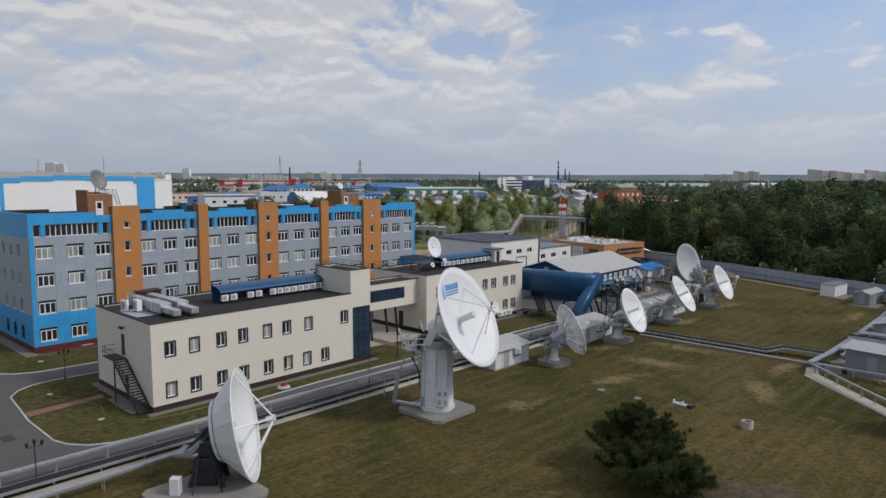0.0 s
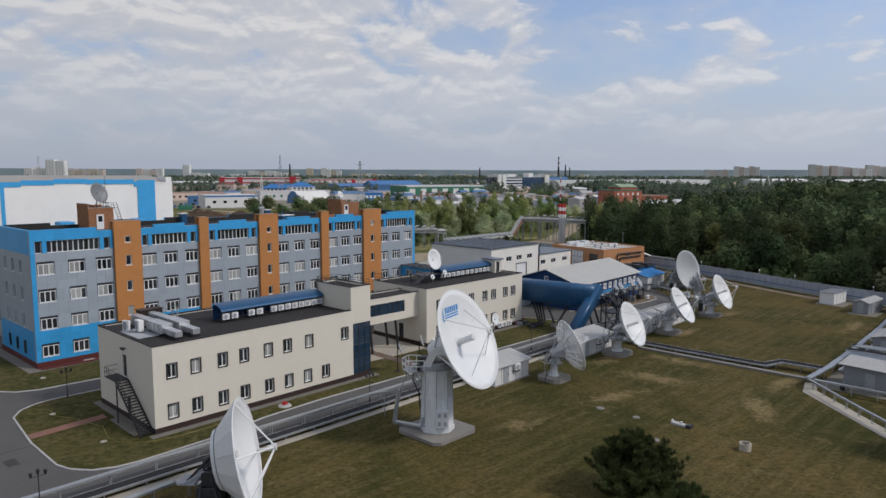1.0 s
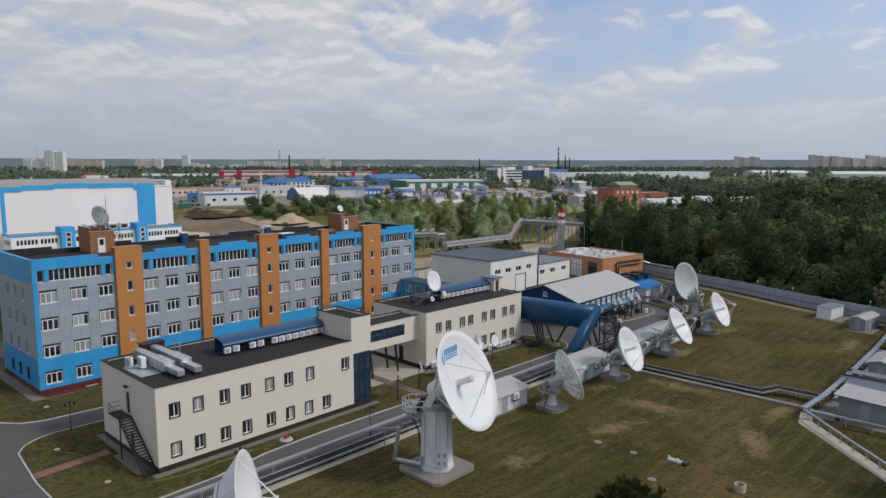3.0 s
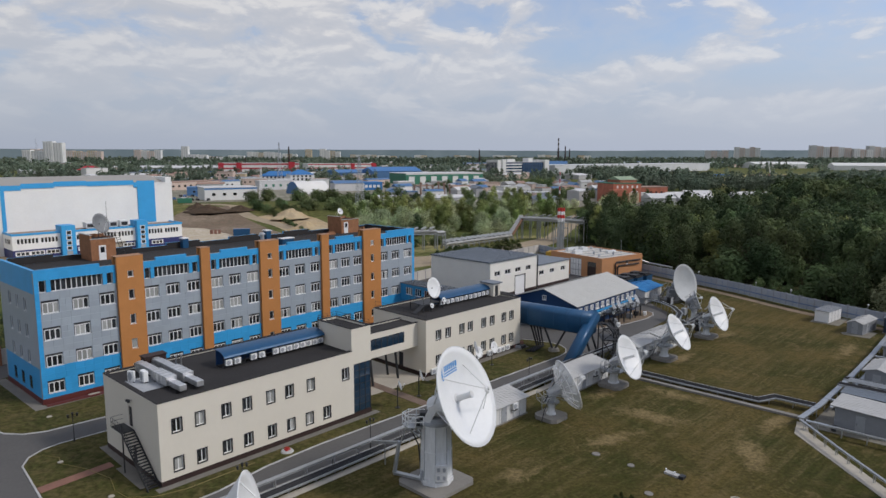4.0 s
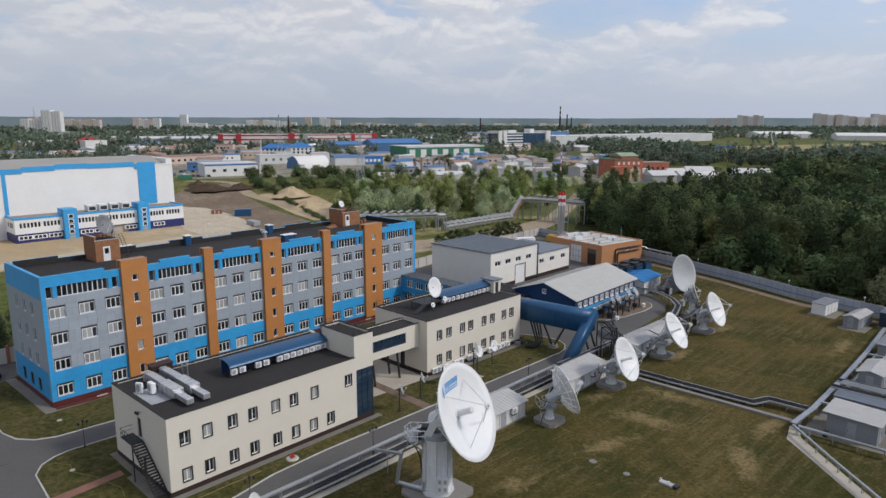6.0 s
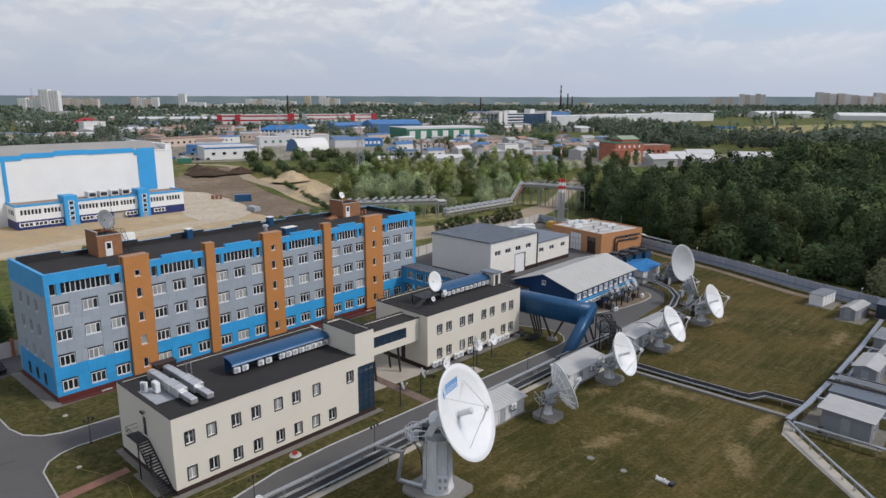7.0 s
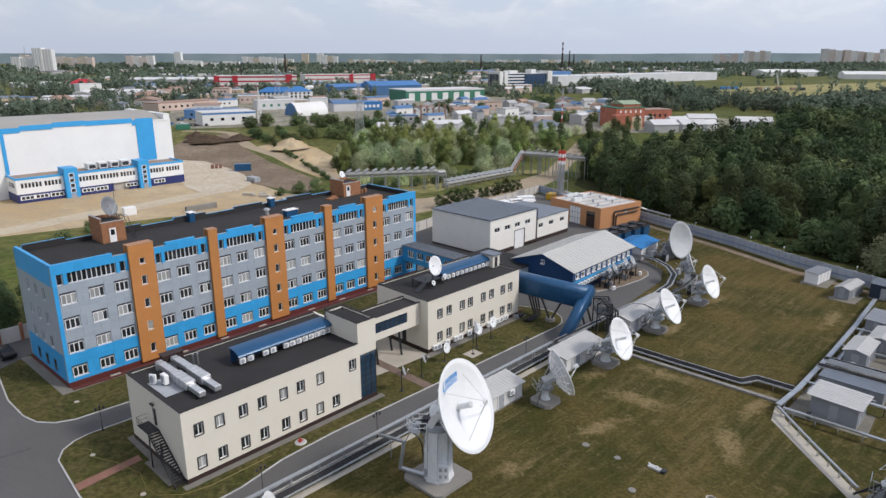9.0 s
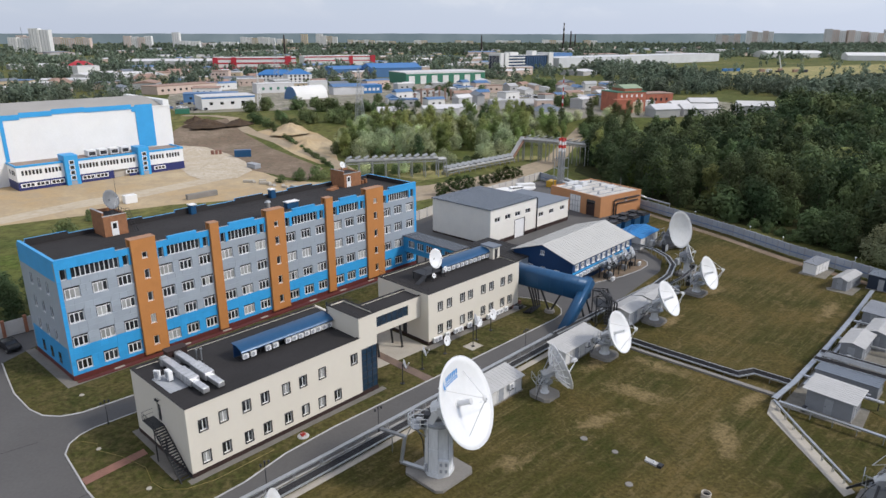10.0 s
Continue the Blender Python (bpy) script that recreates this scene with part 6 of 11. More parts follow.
for u, v, w, d, h, m, what in ((63.2, -41.4, 0.7, 0.5, 1.1, DARKSTEEL, "dark"), (63.4, -44.6, 0.9, 0.6, 0.8, GREYPAINT, "grey"), (57.0, -40.6, 0.6, 0.5, 0.7, DARKSTEEL, "dark"), (74.3, -40.9, 0.8, 0.5, 1.2, FEED, "pale grey"), (81.3, -41.2, 0.7, 0.5, 1.3, DARKSTEEL, "dark"), (64.0, -39.4, 1.2, 0.5, 0.5, DARKSTEEL, "dark")):
    r = root("equipment_cabinet", W(u, v), what + " steel cabinet beside the equipment boxes", "cabinet", "yard cabinets")
    bm = bmesh.new()
    bx(bm, 0, 0, 0.12, w, d, h)
    bmesh.ops.bevel(bm, geom=bm.edges[:], offset=0.03, segments=1, affect="EDGES")
    part("body", bm, m, r)
    part("foot", B((0.05, 0.05, 0, 0.15, d - 0.05, 0.12), (w - 0.15, 0.05, 0, w - 0.05, d - 0.05, 0.12)), DARKSTEEL, r)
    part("door", B((0.06, -0.02, 0.18, w - 0.06, 0.0, h - 0.06)), GREYPAINT, r)
OLDCONC = mat("old_concrete", (0.175, 0.165, 0.14), 0.9, var=0.3, scale=0.35, fine=3, bump=0.08)
flat("path", [(57.8, -15.9), (58.4, -15.9), (59.0, -37.4), (58.3, -37.4)], 0.28, CONC, "low concrete beam beside the cable tray", "beam", thick=0.28)
flat("path", [(57.6, -37.6), (57.3, -36.6), (53.6, -37.4), (43.2, -48.3), (44.6, -48.9), (54.9, -38.5)], 0.08, PALECONC, "pale concrete path with a corner at the lawn", "path", thick=0.06)
flat("pavement", [(56.6, -37.9), (57.0, -46.5), (100, -43.5), (104, -38)], 0.05, OLDCONC, "grey concrete ground under the equipment boxes", "pavement", thick=0.03)
flat("lawn", [(62.7, -40.5), (63.0, -46), (57.3, -58), (100, -58), (103, -46), (72, -46.6)], 0.07, GREENLAWN, "dry grass between concrete strips", "lawn", thick=0.02)
flat("path", [(117.3, -19.5), (123.6, -4.6), (132.6, 22), (130.6, 22), (121.6, -4.2), (115.2, -19), (110.5, -37), (112.4, -37.4)], 0.045, SOIL, "bare dirt strip along the fence", "path", thick=0.02)

# ---- equipment huts ----
HUTWALL = mat("hut_panel", (0.60, 0.60, 0.595), 0.6, var=0.1, scale=0.8, fine=5, bump=0.02)
HUTROOF = mat("hut_roof", (0.43, 0.43, 0.425), 0.5, 0.0, var=0.1, scale=0.7)
DARKNAVY = mat("dark_navy_sheet", (0.018, 0.028, 0.050), 0.5, var=0.12)
GREYBOX = mat("grey_box_paint", (0.22, 0.235, 0.26), 0.5, var=0.1)


def hut(u, v, L, D, h, label, turn=0.0, gable=False, slope=0.5, wall=HUTWALL, roof_m=HUTROOF, doors=True, units=1, over=0.3, group="equipment huts"):
    r = root("equipment_hut", W(u, v, 0, turn), label, "hut", group)
    bm = bmesh.new()
    # walls drawn with their tops on the roof line
    hb = h + (0 if gable else slope)
    v8 = [bm.verts.new(p) for p in ((0, 0, 0.12), (L, 0, 0.12), (L, D, 0.12), (0, D, 0.12), (0, 0, h), (L, 0, h), (L, D, hb), (0, D, hb))]
    if gable:
        a, b = bm.verts.new((0, D / 2, h + slope)), bm.verts.new((L, D / 2, h + slope))
        bm.faces.new((v8[0], v8[4], a, v8[7], v8[3]))
        bm.faces.new((v8[1], v8[2], v8[6], b, v8[5]))
        bm.faces.new((v8[4], v8[5], b, a))
        bm.faces.new((a, b, v8[6], v8[7]))
    else:
        bm.faces.new((v8[0], v8[4], v8[7], v8[3]))
        bm.faces.new((v8[1], v8[2], v8[6], v8[5]))
        bm.faces.new((v8[4], v8[5], v8[6], v8[7]))
    bm.faces.new((v8[0], v8[1], v8[5], v8[4]))
    bm.faces.new((v8[2], v8[3], v8[7], v8[6]))
    bm.faces.new((v8[3], v8[2], v8[1], v8[0]))
    part("wall", bm, wall, r)
    part("base", B((-0.15, -0.15, 0, L + 0.15, D + 0.15, 0.12)), CONC, r)
    o = over
    if gable:
        for s in (0, 1):
            bm = bmesh.new()
            y0, y1 = (-o, D / 2) if s == 0 else (D / 2, D + o)
            z0, z1 = (h - o * slope / (D / 2), h + slope) if s == 0 else (h + slope, h - o * slope / (D / 2))
            lo = [bm.verts.new(p) for p in ((-o, y0, z0 + 0.02), (L + o, y0, z0 + 0.02), (L + o, y1, z1 + 0.02), (-o, y1, z1 + 0.02))]
            hi = [bm.verts.new((p.co.x, p.co.y, p.co.z + 0.07)) for p in lo]
            bm.faces.new(lo)
            bm.faces.new(hi)
            for i in range(4):
                bm.faces.new((lo[i], lo[(i + 1) % 4], hi[(i + 1) % 4], hi[i]))
            part("roof", bm, roof_m, r)
    else:
        bm = bmesh.new()
        k = slope / D
        lo = [bm.verts.new(p) for p in ((-o, -o, h - o * k + 0.02), (L + o, -o, h - o * k + 0.02), (L + o, D + o, h + slope + o * k + 0.02), (-o, D + o, h + slope + o * k + 0.02))]
        hi = [bm.verts.new((p.co.x, p.co.y, p.co.z + 0.08)) for p in lo]
        bm.faces.new(lo)
        bm.faces.new(hi)
        for i in range(4):
            bm.faces.new((lo[i], lo[(i + 1) % 4], hi[(i + 1) % 4], hi[i]))
        part("roof", bm, roof_m, r)
    k = slope / D
    for q in range(1, int((L + 2 * o) / 0.55)):
        x = -o + 0.55 * q
        bm = bmesh.new()
        if gable:
            kk = slope / (D / 2)
            beam(bm, (x, -o, h - o * kk + 0.1), (x, D / 2, h + slope + 0.1), 0.035, 0.03)
            beam(bm, (x, D + o, h - o * kk + 0.1), (x, D / 2, h + slope + 0.1), 0.035, 0.03)
        else:
            beam(bm, (x, -o, h - o * k + 0.11), (x, D + o, h + slope + o * k + 0.11), 0.035, 0.03)
        part("roof_seam", bm, roof_m, r)
    n = max(2, round(L / 1.25))
    for k in range(n + 1):
        x = min(L - 0.03, max(0.03, L * k / n))
        part("panel_strip", B((x - 0.03, -0.025, 0.12, x + 0.03, 0.0, h)), GREYPAINT, r)
    if doors:
        d = part("door", B((L * 0.32 - 0.45, -0.04, 0.15, L * 0.32 + 0.45, 0.0, 2.1)), GREYPAINT, r)
        part("door_handle", B((L * 0.32 + 0.3, -0.09, 1.05, L * 0.32 + 0.36, -0.04, 1.2)), DARKSTEEL, d)
        d = part("door", B((-0.04, D * 0.5 - 0.45, 0.15, 0.0, D * 0.5 + 0.45, 2.1)), GREYPAINT, r)
        part("door_handle", B((-0.09, D * 0.5 + 0.28, 1.05, -0.04, D * 0.5 + 0.34, 1.2)), DARKSTEEL, d)
    for k in range(units):
        x = L * (0.6 + 0.22 * k)
        air_conditioner(W(u, v, 0, turn) @ pose(x, -0.4, 1.3), "white outdoor unit on the hut wall")
        part("bracket", B((x - 0.35, -0.4, 1.14, x + 0.35, 0.0, 1.2)), DARKSTEEL, r)
    return r


hut(31.6, -12.75, 6.1, 2.7, 2.1, "pale grey equipment hut with a sloping sheet roof", units=1)
hut(46.9, -13.1, 8.9, 2.7, 2.1, "long pale equipment hut with a sloping sheet roof", units=2)
hut(64.6, -12.8, 6.3, 3.2, 2.4, "pale equipment hut behind the white dish", gable=True, slope=0.35, units=1)
hut(72.0, -13.0, 6.6, 3.4, 2.4, "pale equipment hut with a low gable roof", gable=True, slope=0.35, units=1)
hut(58.2, -45.1, 4.2, 5.0, 2.55, "grey equipment box with a bright sheet roof", wall=GREYBOX, slope=0.15, units=0, over=0.45, group="equipment boxes")
hut(75.6, -42.0, 6.0, 2.7, 2.5, "grey equipment box with a low gable roof", wall=GREYBOX, gable=True, slope=0.35, units=0, group="equipment boxes")
hut(82.2, -43.6, 5.6, 2.8, 2.6, "grey equipment box beside the cable tray", wall=GREYBOX, gable=True, slope=0.35, units=0, group="equipment boxes")
hut(90.8, -41.5, 5.8, 3.0, 2.2, "dark grey flat equipment box", wall=GREYBOX, roof_m=GREYBOX, slope=0.1, units=0, group="equipment boxes")
hut(66.2, -46.0, 2.8, 7.2, 1.7, "low blue-grey equipment box under a pipe rack", wall=GREYBOX, roof_m=SLATEROOF, slope=0.05, units=0, over=0.1, doors=False, group="equipment boxes")
hut(110.0, -26.4, 5.5, 2.4, 2.1, "white container hut with a flat grey roof near the fence", turn=-7.5, wall=WHITE, roof_m=GREYBOX, slope=0.06, units=0, over=0.14, doors=False)
hut(104.85, -32.85, 6.6, 2.4, 1.95, "pale hut with a bright low roof near the fence", turn=-6, wall=GREYBOX, gable=True, slope=0.42, units=0, over=0.16)
hut(109.4, -39.2, 3.6, 4.2, 2.5, "dark blue sheet metal hut beside the fence", wall=DARKNAVY, roof_m=SLATEROOF, slope=0.15, units=0, over=0.12)
flat("pavement", [(109.3, -28.3), (116.3, -28.2), (116.3, -26.6), (114, -23.4), (109.3, -23.6)], 0.06, OLDCONC, "pale slab under the white hut", "slab", thick=0.05)
flat("pavement", [(103.6, -34.2), (108.6, -34.4), (108.6, -32.6), (104.8, -29.7), (103.6, -30.2)], 0.055, OLDCONC, "worn concrete slab before the pale hut", "slab", thick=0.04)
# dark cabinets and drive boxes among the dish mounts
for u, v, w, d, h, m, what in ((81.6, -12.3, 1.4, 0.7, 1.7, GREYBOX, "grey"), (88.2, -11.9, 0.9, 0.8, 1.9, DARKSTEEL, "dark"), (90.6, -10.4, 1.2, 0.7, 1.5, FEED, "pale grey"), (95.4, -9.4, 1.0, 0.8, 1.6, DARKSTEEL, "dark"), (97.2, -5.2, 1.1, 0.7, 1.4, GREYPAINT, "grey"), (103.6, 0.6, 1.3, 0.8, 1.7, DARKSTEEL, "dark"), (105.2, 4.2, 1.1, 0.8, 1.4, FEED, "pale grey"), (70.2, -11.4, 0.9, 0.6, 1.5, DARKSTEEL, "dark"), (55.9, -11.6, 0.9, 0.7, 1.6, GREYBOX, "grey")):
    r = root("equipment_cabinet", W(u, v), what + " steel cabinet among the dish mounts", "cabinet", "dish cabinets")
    bm = bmesh.new()
    bx(bm, 0, 0, 0.15, w, d, h)
    bmesh.ops.bevel(bm, geom=bm.edges[:], offset=0.03, segments=1, affect="EDGES")
    part("body", bm, m, r)
    part("foot", B((0.05, 0.05, 0, 0.17, d - 0.05, 0.15), (w - 0.17, 0.05, 0, w - 0.05, d - 0.05, 0.15)), DARKSTEEL, r)
    part("door", B((0.06, -0.02, 0.22, w / 2 - 0.02, 0.0, h - 0.08)), GREYPAINT, r)
    part("door", B((w / 2 + 0.02, -0.02, 0.22, w - 0.06, 0.0, h - 0.08)), GREYPAINT, r)
    bm = bmesh.new()
    cyl(bm, (w / 2, d / 2, h), (w / 2, d / 2, h + 0.7), 0.05, seg=8)
    cyl(bm, (w / 2, d / 2, h + 0.7), (w / 2 + 0.8, d + 0.6, h + 0.7), 0.05, seg=8)
    part("conduit", bm, ZINC, r)
# pipe rack over the low box
r = root("pipe_rack", W(70.0, -46.0), "rack of thin galvanised pipes over the equipment", "pipe rack")
for k in range(6):
    bm = bmesh.new()
    cyl(bm, (k * 0.3, 0, 2.2), (k * 0.3, 7.5, 2.2), 0.06, seg=8)
    part("pipe", bm, ZINC, r)
for y in (0.5, 2.8, 5.2, 7.2):
    bm = bmesh.new()
    beam(bm, (-0.2, y, 2.1), (1.8, y, 2.1), 0.08, 0.08)
    beam(bm, (-0.1, y, 0), (-0.1, y, 2.1), 0.08, 0.08)
    beam(bm, (1.7, y, 0), (1.7, y, 2.1), 0.08, 0.08)
    part("frame", bm, ZINC, r)

# ---- blue conveyor-like passage ----
r = root("covered_passage", SITE.copy(), "deep blue sheet metal passage raised on dark columns with a slanting stair tube", "passage")
r["label"] = "raised deep blue sheet metal passage with slanting stair tube"


def tube(bm, a, b, w, h, seg=16):
    a, b = Vector(a), Vector(b)
    d = b - a
    m = Matrix.Translation((a + b) / 2) @ d.to_track_quat("X", "Z").to_matrix().to_4x4()
    top = h / 2 - w * 0.30
    prof = [(w / 2 * math.cos(math.pi * k / seg), top + w * 0.30 * math.sin(math.pi * k / seg)) for k in range(seg + 1)]
    prof += [(-w / 2, -h / 2 + 0.25), (-w / 2 + 0.25, -h / 2), (w / 2 - 0.25, -h / 2), (w / 2, -h / 2 + 0.25)]
    va = [bm.verts.new(m @ Vector((-d.length / 2, y, z))) for y, z in prof]
    vb = [bm.verts.new(m @ Vector((d.length / 2, y, z))) for y, z in prof]
    n = len(prof)
    for i in range(n):
        bm.faces.new((va[i], va[(i + 1) % n], vb[(i + 1) % n], vb[i]))
    bm.faces.new(va)
    bm.faces.new(vb[::-1])


bm = bmesh.new()
tube(bm, (61.3, 12.5, 4.95), (61.5, -6.9, 5.5), 2.6, 3.35)
part("upper_tube", bm, DEEPBLUE, r, smooth=True)
bm = bmesh.new()
tube(bm, (63.0, -6.4, 6.55), (55.0, -7.2, 0.6), 1.5, 1.85)
part("stair_tube", bm, DEEPBLUE, r, smooth=True)
for k in range(8):
    t = (k + 0.5) / 8
    bm = bmesh.new()
    tube(bm, (61.3 + 0.2 * t, 12.5 - 19.4 * t, 4.95 + 0.55 * t), (61.3 + 0.2 * t, 12.42 - 19.4 * t, 4.952 + 0.55 * t), 2.65, 3.4)
    part("seam_band", bm, DEEPBLUE, r)
for (u, v), (a, b) in (((60.9, -0.6), (60.3, 0.9)), ((60.9, -0.6), (62.5, -2.0)), ((61.0, -7.4), (60.7, -6.2)), ((62.9, -7.4), (62.4, -6.2))):
    bm = bmesh.new()
    cyl(bm, (u, v, 0), (a, b, 3.9), 0.16, seg=10)
    part("column", bm, DARKSTEEL, r)
bm = bmesh.new()
cyl(bm, (60.9, -0.6, 0), (60.9, -0.6, 0.5), 0.9, 0.8, seg=14)
part("footing", bm, CONC, r)
# black pipe bundle that comes down under the passage
r = root("pipe_bundle", SITE.copy(), "bundle of thick black pipes bending down from the passage", "pipes")
for i in range(4):
    bm = bmesh.new()
    o = 0.34 * i
    pts = [(61.0 + o, 4.0 - o, 3.6), (60.5 + o, 2.4 - 0.5 * o, 0.7), (60.3 + o, 2.2 - 0.5 * o, 0.35), (57.3 + 0.5 * o, 2.0 - 0.9 * o, 0.3)]
    for p, q in zip(pts, pts[1:]):
        cyl(bm, p, q, 0.14, seg=8)
    part("pipe", bm, CABLE, r)
r = root("pipe_scaffold", SITE @ pose(-5.2, -2.3, 0), "dark steel pipe frame beside the blue passage", "pipe frame")
for k in range(5):
    bm = bmesh.new()
    u0, v0 = 67.6 + 0.35 * k, -6.4 - 0.25 * k
    pts = [(u0 - 0.8, v0 + 0.9, 5.6), (u0, v0, 5.6 - 0.3 * k), (u0 + 0.6, v0 - 1.0, 4.2 - 0.2 * k), (u0 + 0.6, v0 - 1.0, 0)]
    for a, b in zip(pts, pts[1:]):
        cyl(bm, a, b, 0.13, seg=8)
    part("pipe", bm, DARKSTEEL, r)
for u, v in ((66.2, -6.8), (68.6, -4.6), (70.0, -6.4), (67.4, -8.6)):
    bm = bmesh.new()
    beam(bm, (u, v, 0), (u, v, 5.2), 0.14, 0.14)
    part("post", bm, DARKSTEEL, r)
ring = [(66.2, -6.8), (68.6, -4.6), (70.0, -6.4), (67.4, -8.6)]
bars = [((*a, z), (*b, z), 0.1, 0.12) for z in (3.4, 5.2) for a, b in zip(ring, ring[1:] + ring[:1])]
for a, b in ((ring[3], ring[0]), (ring[1], ring[2]), (ring[2], ring[3])):
    for z, rise_ in ((0.0, 3.4), (3.4, 1.8)):
        bars += [((*a, z), (*b, z + rise_), 0.08, 0.08), ((*b, z), (*a, z + rise_), 0.08, 0.08)]
for a, b, w, hh in bars:
    bm = bmesh.new()
    beam(bm, a, b, w, hh)
    part("cross_beam", bm, DARKSTEEL, r)
bm = bmesh.new()
slab(bm, ring, 3.42, 3.5)
part("deck", bm, DARKSTEEL, r)
for k in range(9):
    bm = bmesh.new()
    beam(bm, (66.4 - 0.28 * k, -8.2 - 0.12 * k, 3.3 - 0.36 * k), (66.9 - 0.28 * k, -9.1 - 0.12 * k, 3.3 - 0.36 * k), 0.24, 0.05)
    part("tread", bm, DARKSTEEL, r)

# ---- gallery from the blue block ----
r = root("gallery", W(59.0, 16.2), "raised blue gallery with a dark ribbed roof and windows", "gallery")
bm = bmesh.new()
wall_with_holes(bm, 0, 16.3, 3.6, 6.6, [(1.2 + 2.4 * k, 2.9 + 2.4 * k, 4.7, 6.0) for k in range(6)], 0, 0.2)
bmesh.ops.transform(bm, matrix=pose(0, 0, 0, 0, 0, 90) @ Matrix.Diagonal((1, -1, 1, 1)), verts=bm.verts)
part("side_wall", bm, BLUE, r)
part("side_wall", B((2.9, 0, 3.6, 3.1, 16.3, 6.6)), BLUE, r)
part("deck", B((0.2, 0, 3.6, 2.9, 16.3, 3.8)), GREYPAINT, r)
for k in range(6):
    add_window(r, pose(0.08, 2.05 + 2.4 * k, 5.35, 0, 0, -90), 1.7, 1.3, 3, None, 0, 0.06, 0.2)
part("roof", B((-0.2, 0, 6.6, 3.3, 16.3, 6.75)), SLATEROOF, r)
bm = bmesh.new()
for k in range(28):
    bx(bm, -0.2, 0.3 + 0.57 * k, 6.75, 3.3, 0.38 + 0.57 * k, 6.82)
part("roof_ribs", bm, DARKSTEEL, r)
for y in (3, 8, 13):
    for x in (0.4, 2.7):
        bm = bmesh.new()
        cyl(bm, (x, y, 0), (x, y, 3.6), 0.15, seg=10)
        part("column", bm, DARKSTEEL, r)
# low dark roofed annex behind the second cream building
r = root("low_annex", W(62.5, 13.0), "low annex with a dark ribbed flat roof behind the gallery", "annex")
part("wall", B((0, 0, 0, 14, 13, 3.6)), GREY, r)
part("roof", B((-0.2, -0.2, 3.6, 14.2, 13.2, 3.8)), FELT, r)
bm = bmesh.new()
for k in range(18):
    bx(bm, -0.1, 0.3 + 0.72 * k, 3.8, 14.1, 0.42 + 0.72 * k, 3.87)
part("roof_ribs", bm, DARKSTEEL, r)

# ---- long blue shed ----
SH = root("shed", W(73.2, 3.4, 0, 2.2), "long navy blue shed with a pale gable roof and roof windows", "shed")
SH["label"] = "long navy blue shed with a pale sheet gable roof"
LS, DS, HS, RS = 22.6, 12.9, 4.5, 6.6
wx = [1.6 + 1.95 * k for k in range(11)]
bm = bmesh.new()
wall_with_holes(bm, 0, LS, 0, HS, [(x - 0.62, x + 0.62, 2.8, 3.85) for x in wx], 0, 0.2)
part("front_wall", bm, NAVY, SH)
part("band", B((0, -0.02, 2.1, LS, 0.0, 2.5)), BLUE, SH, "bright blue band")
for x in wx:
    add_window(SH, pose(x, 0.02, 3.325), 1.24, 1.05, 2, None, 0, 0.16, 0.6)
part("back_wall", B((0, DS - 0.2, 0, LS, DS, HS)), NAVY, SH)
for x0 in (0.0, LS - 0.2):
    bm = bmesh.new()
    lo = [bm.verts.new((x0, y, z)) for y, z in ((0.2, 0), (DS - 0.2, 0), (DS - 0.2, HS), (DS / 2, RS), (0.2, HS))]
    hi = [bm.verts.new((x0 + 0.2, v.co.y, v.co.z)) for v in lo]
    bm.faces.new(lo)
    bm.faces.new(hi[::-1])
    for i in range(5):
        bm.faces.new((lo[i], lo[(i + 1) % 5], hi[(i + 1) % 5], hi[i]))
    part("gable_wall", bm, NAVY, SH)
for y, z, s in ((3.2, 1.8, 1.0), (6.2, 1.8, 1.0), (9.0, 1.8, 1.0), (6.45, 5.1, 0.8)):
    add_window(SH, pose(-0.06, y, z, 0, 0, -90), s, 1.2 if z < 3 else 0.8, 2, None, 0, 0.1, 0.4)
for s in (0, 1):
    bm = bmesh.new()
    y0, y1 = (-0.5, DS / 2) if s == 0 else (DS + 0.5, DS / 2)
    k = (RS - HS) / (DS / 2)
    lo = [bm.verts.new(p) for p in ((-0.4, y0, HS - 0.5 * k + 0.03), (LS + 0.4, y0, HS - 0.5 * k + 0.03), (LS + 0.4, y1, RS + 0.03), (-0.4, y1, RS + 0.03))]
    hi = [bm.verts.new((p.co.x, p.co.y, p.co.z + 0.1)) for p in lo]
    bm.faces.new(lo)
    bm.faces.new(hi)
    for i in range(4):
        bm.faces.new((lo[i], lo[(i + 1) % 4], hi[(i + 1) % 4], hi[i]))
    rf = part("roof", bm, SHEETROOF, SH, "pale sheet metal roof")
    for q in range(22):
        bm = bmesh.new()
        x = 0.4 + q * 1.0
        beam(bm, (x, y0, HS - 0.5 * k + 0.14), (x, y1, RS + 0.14), 0.04, 0.03)
        part("seam", bm, SHEETROOF, rf)
for k in range(15):
    air_conditioner(W(73.2, 3.4, 0, 2.2) @ pose(1.4 + 1.25 * k, -0.42, 1.3), "white outdoor unit in a row on the navy wall")
part("shelf", B((0.6, -0.45, 1.1, 20, 0.0, 1.18)), DARKSTEEL, SH)


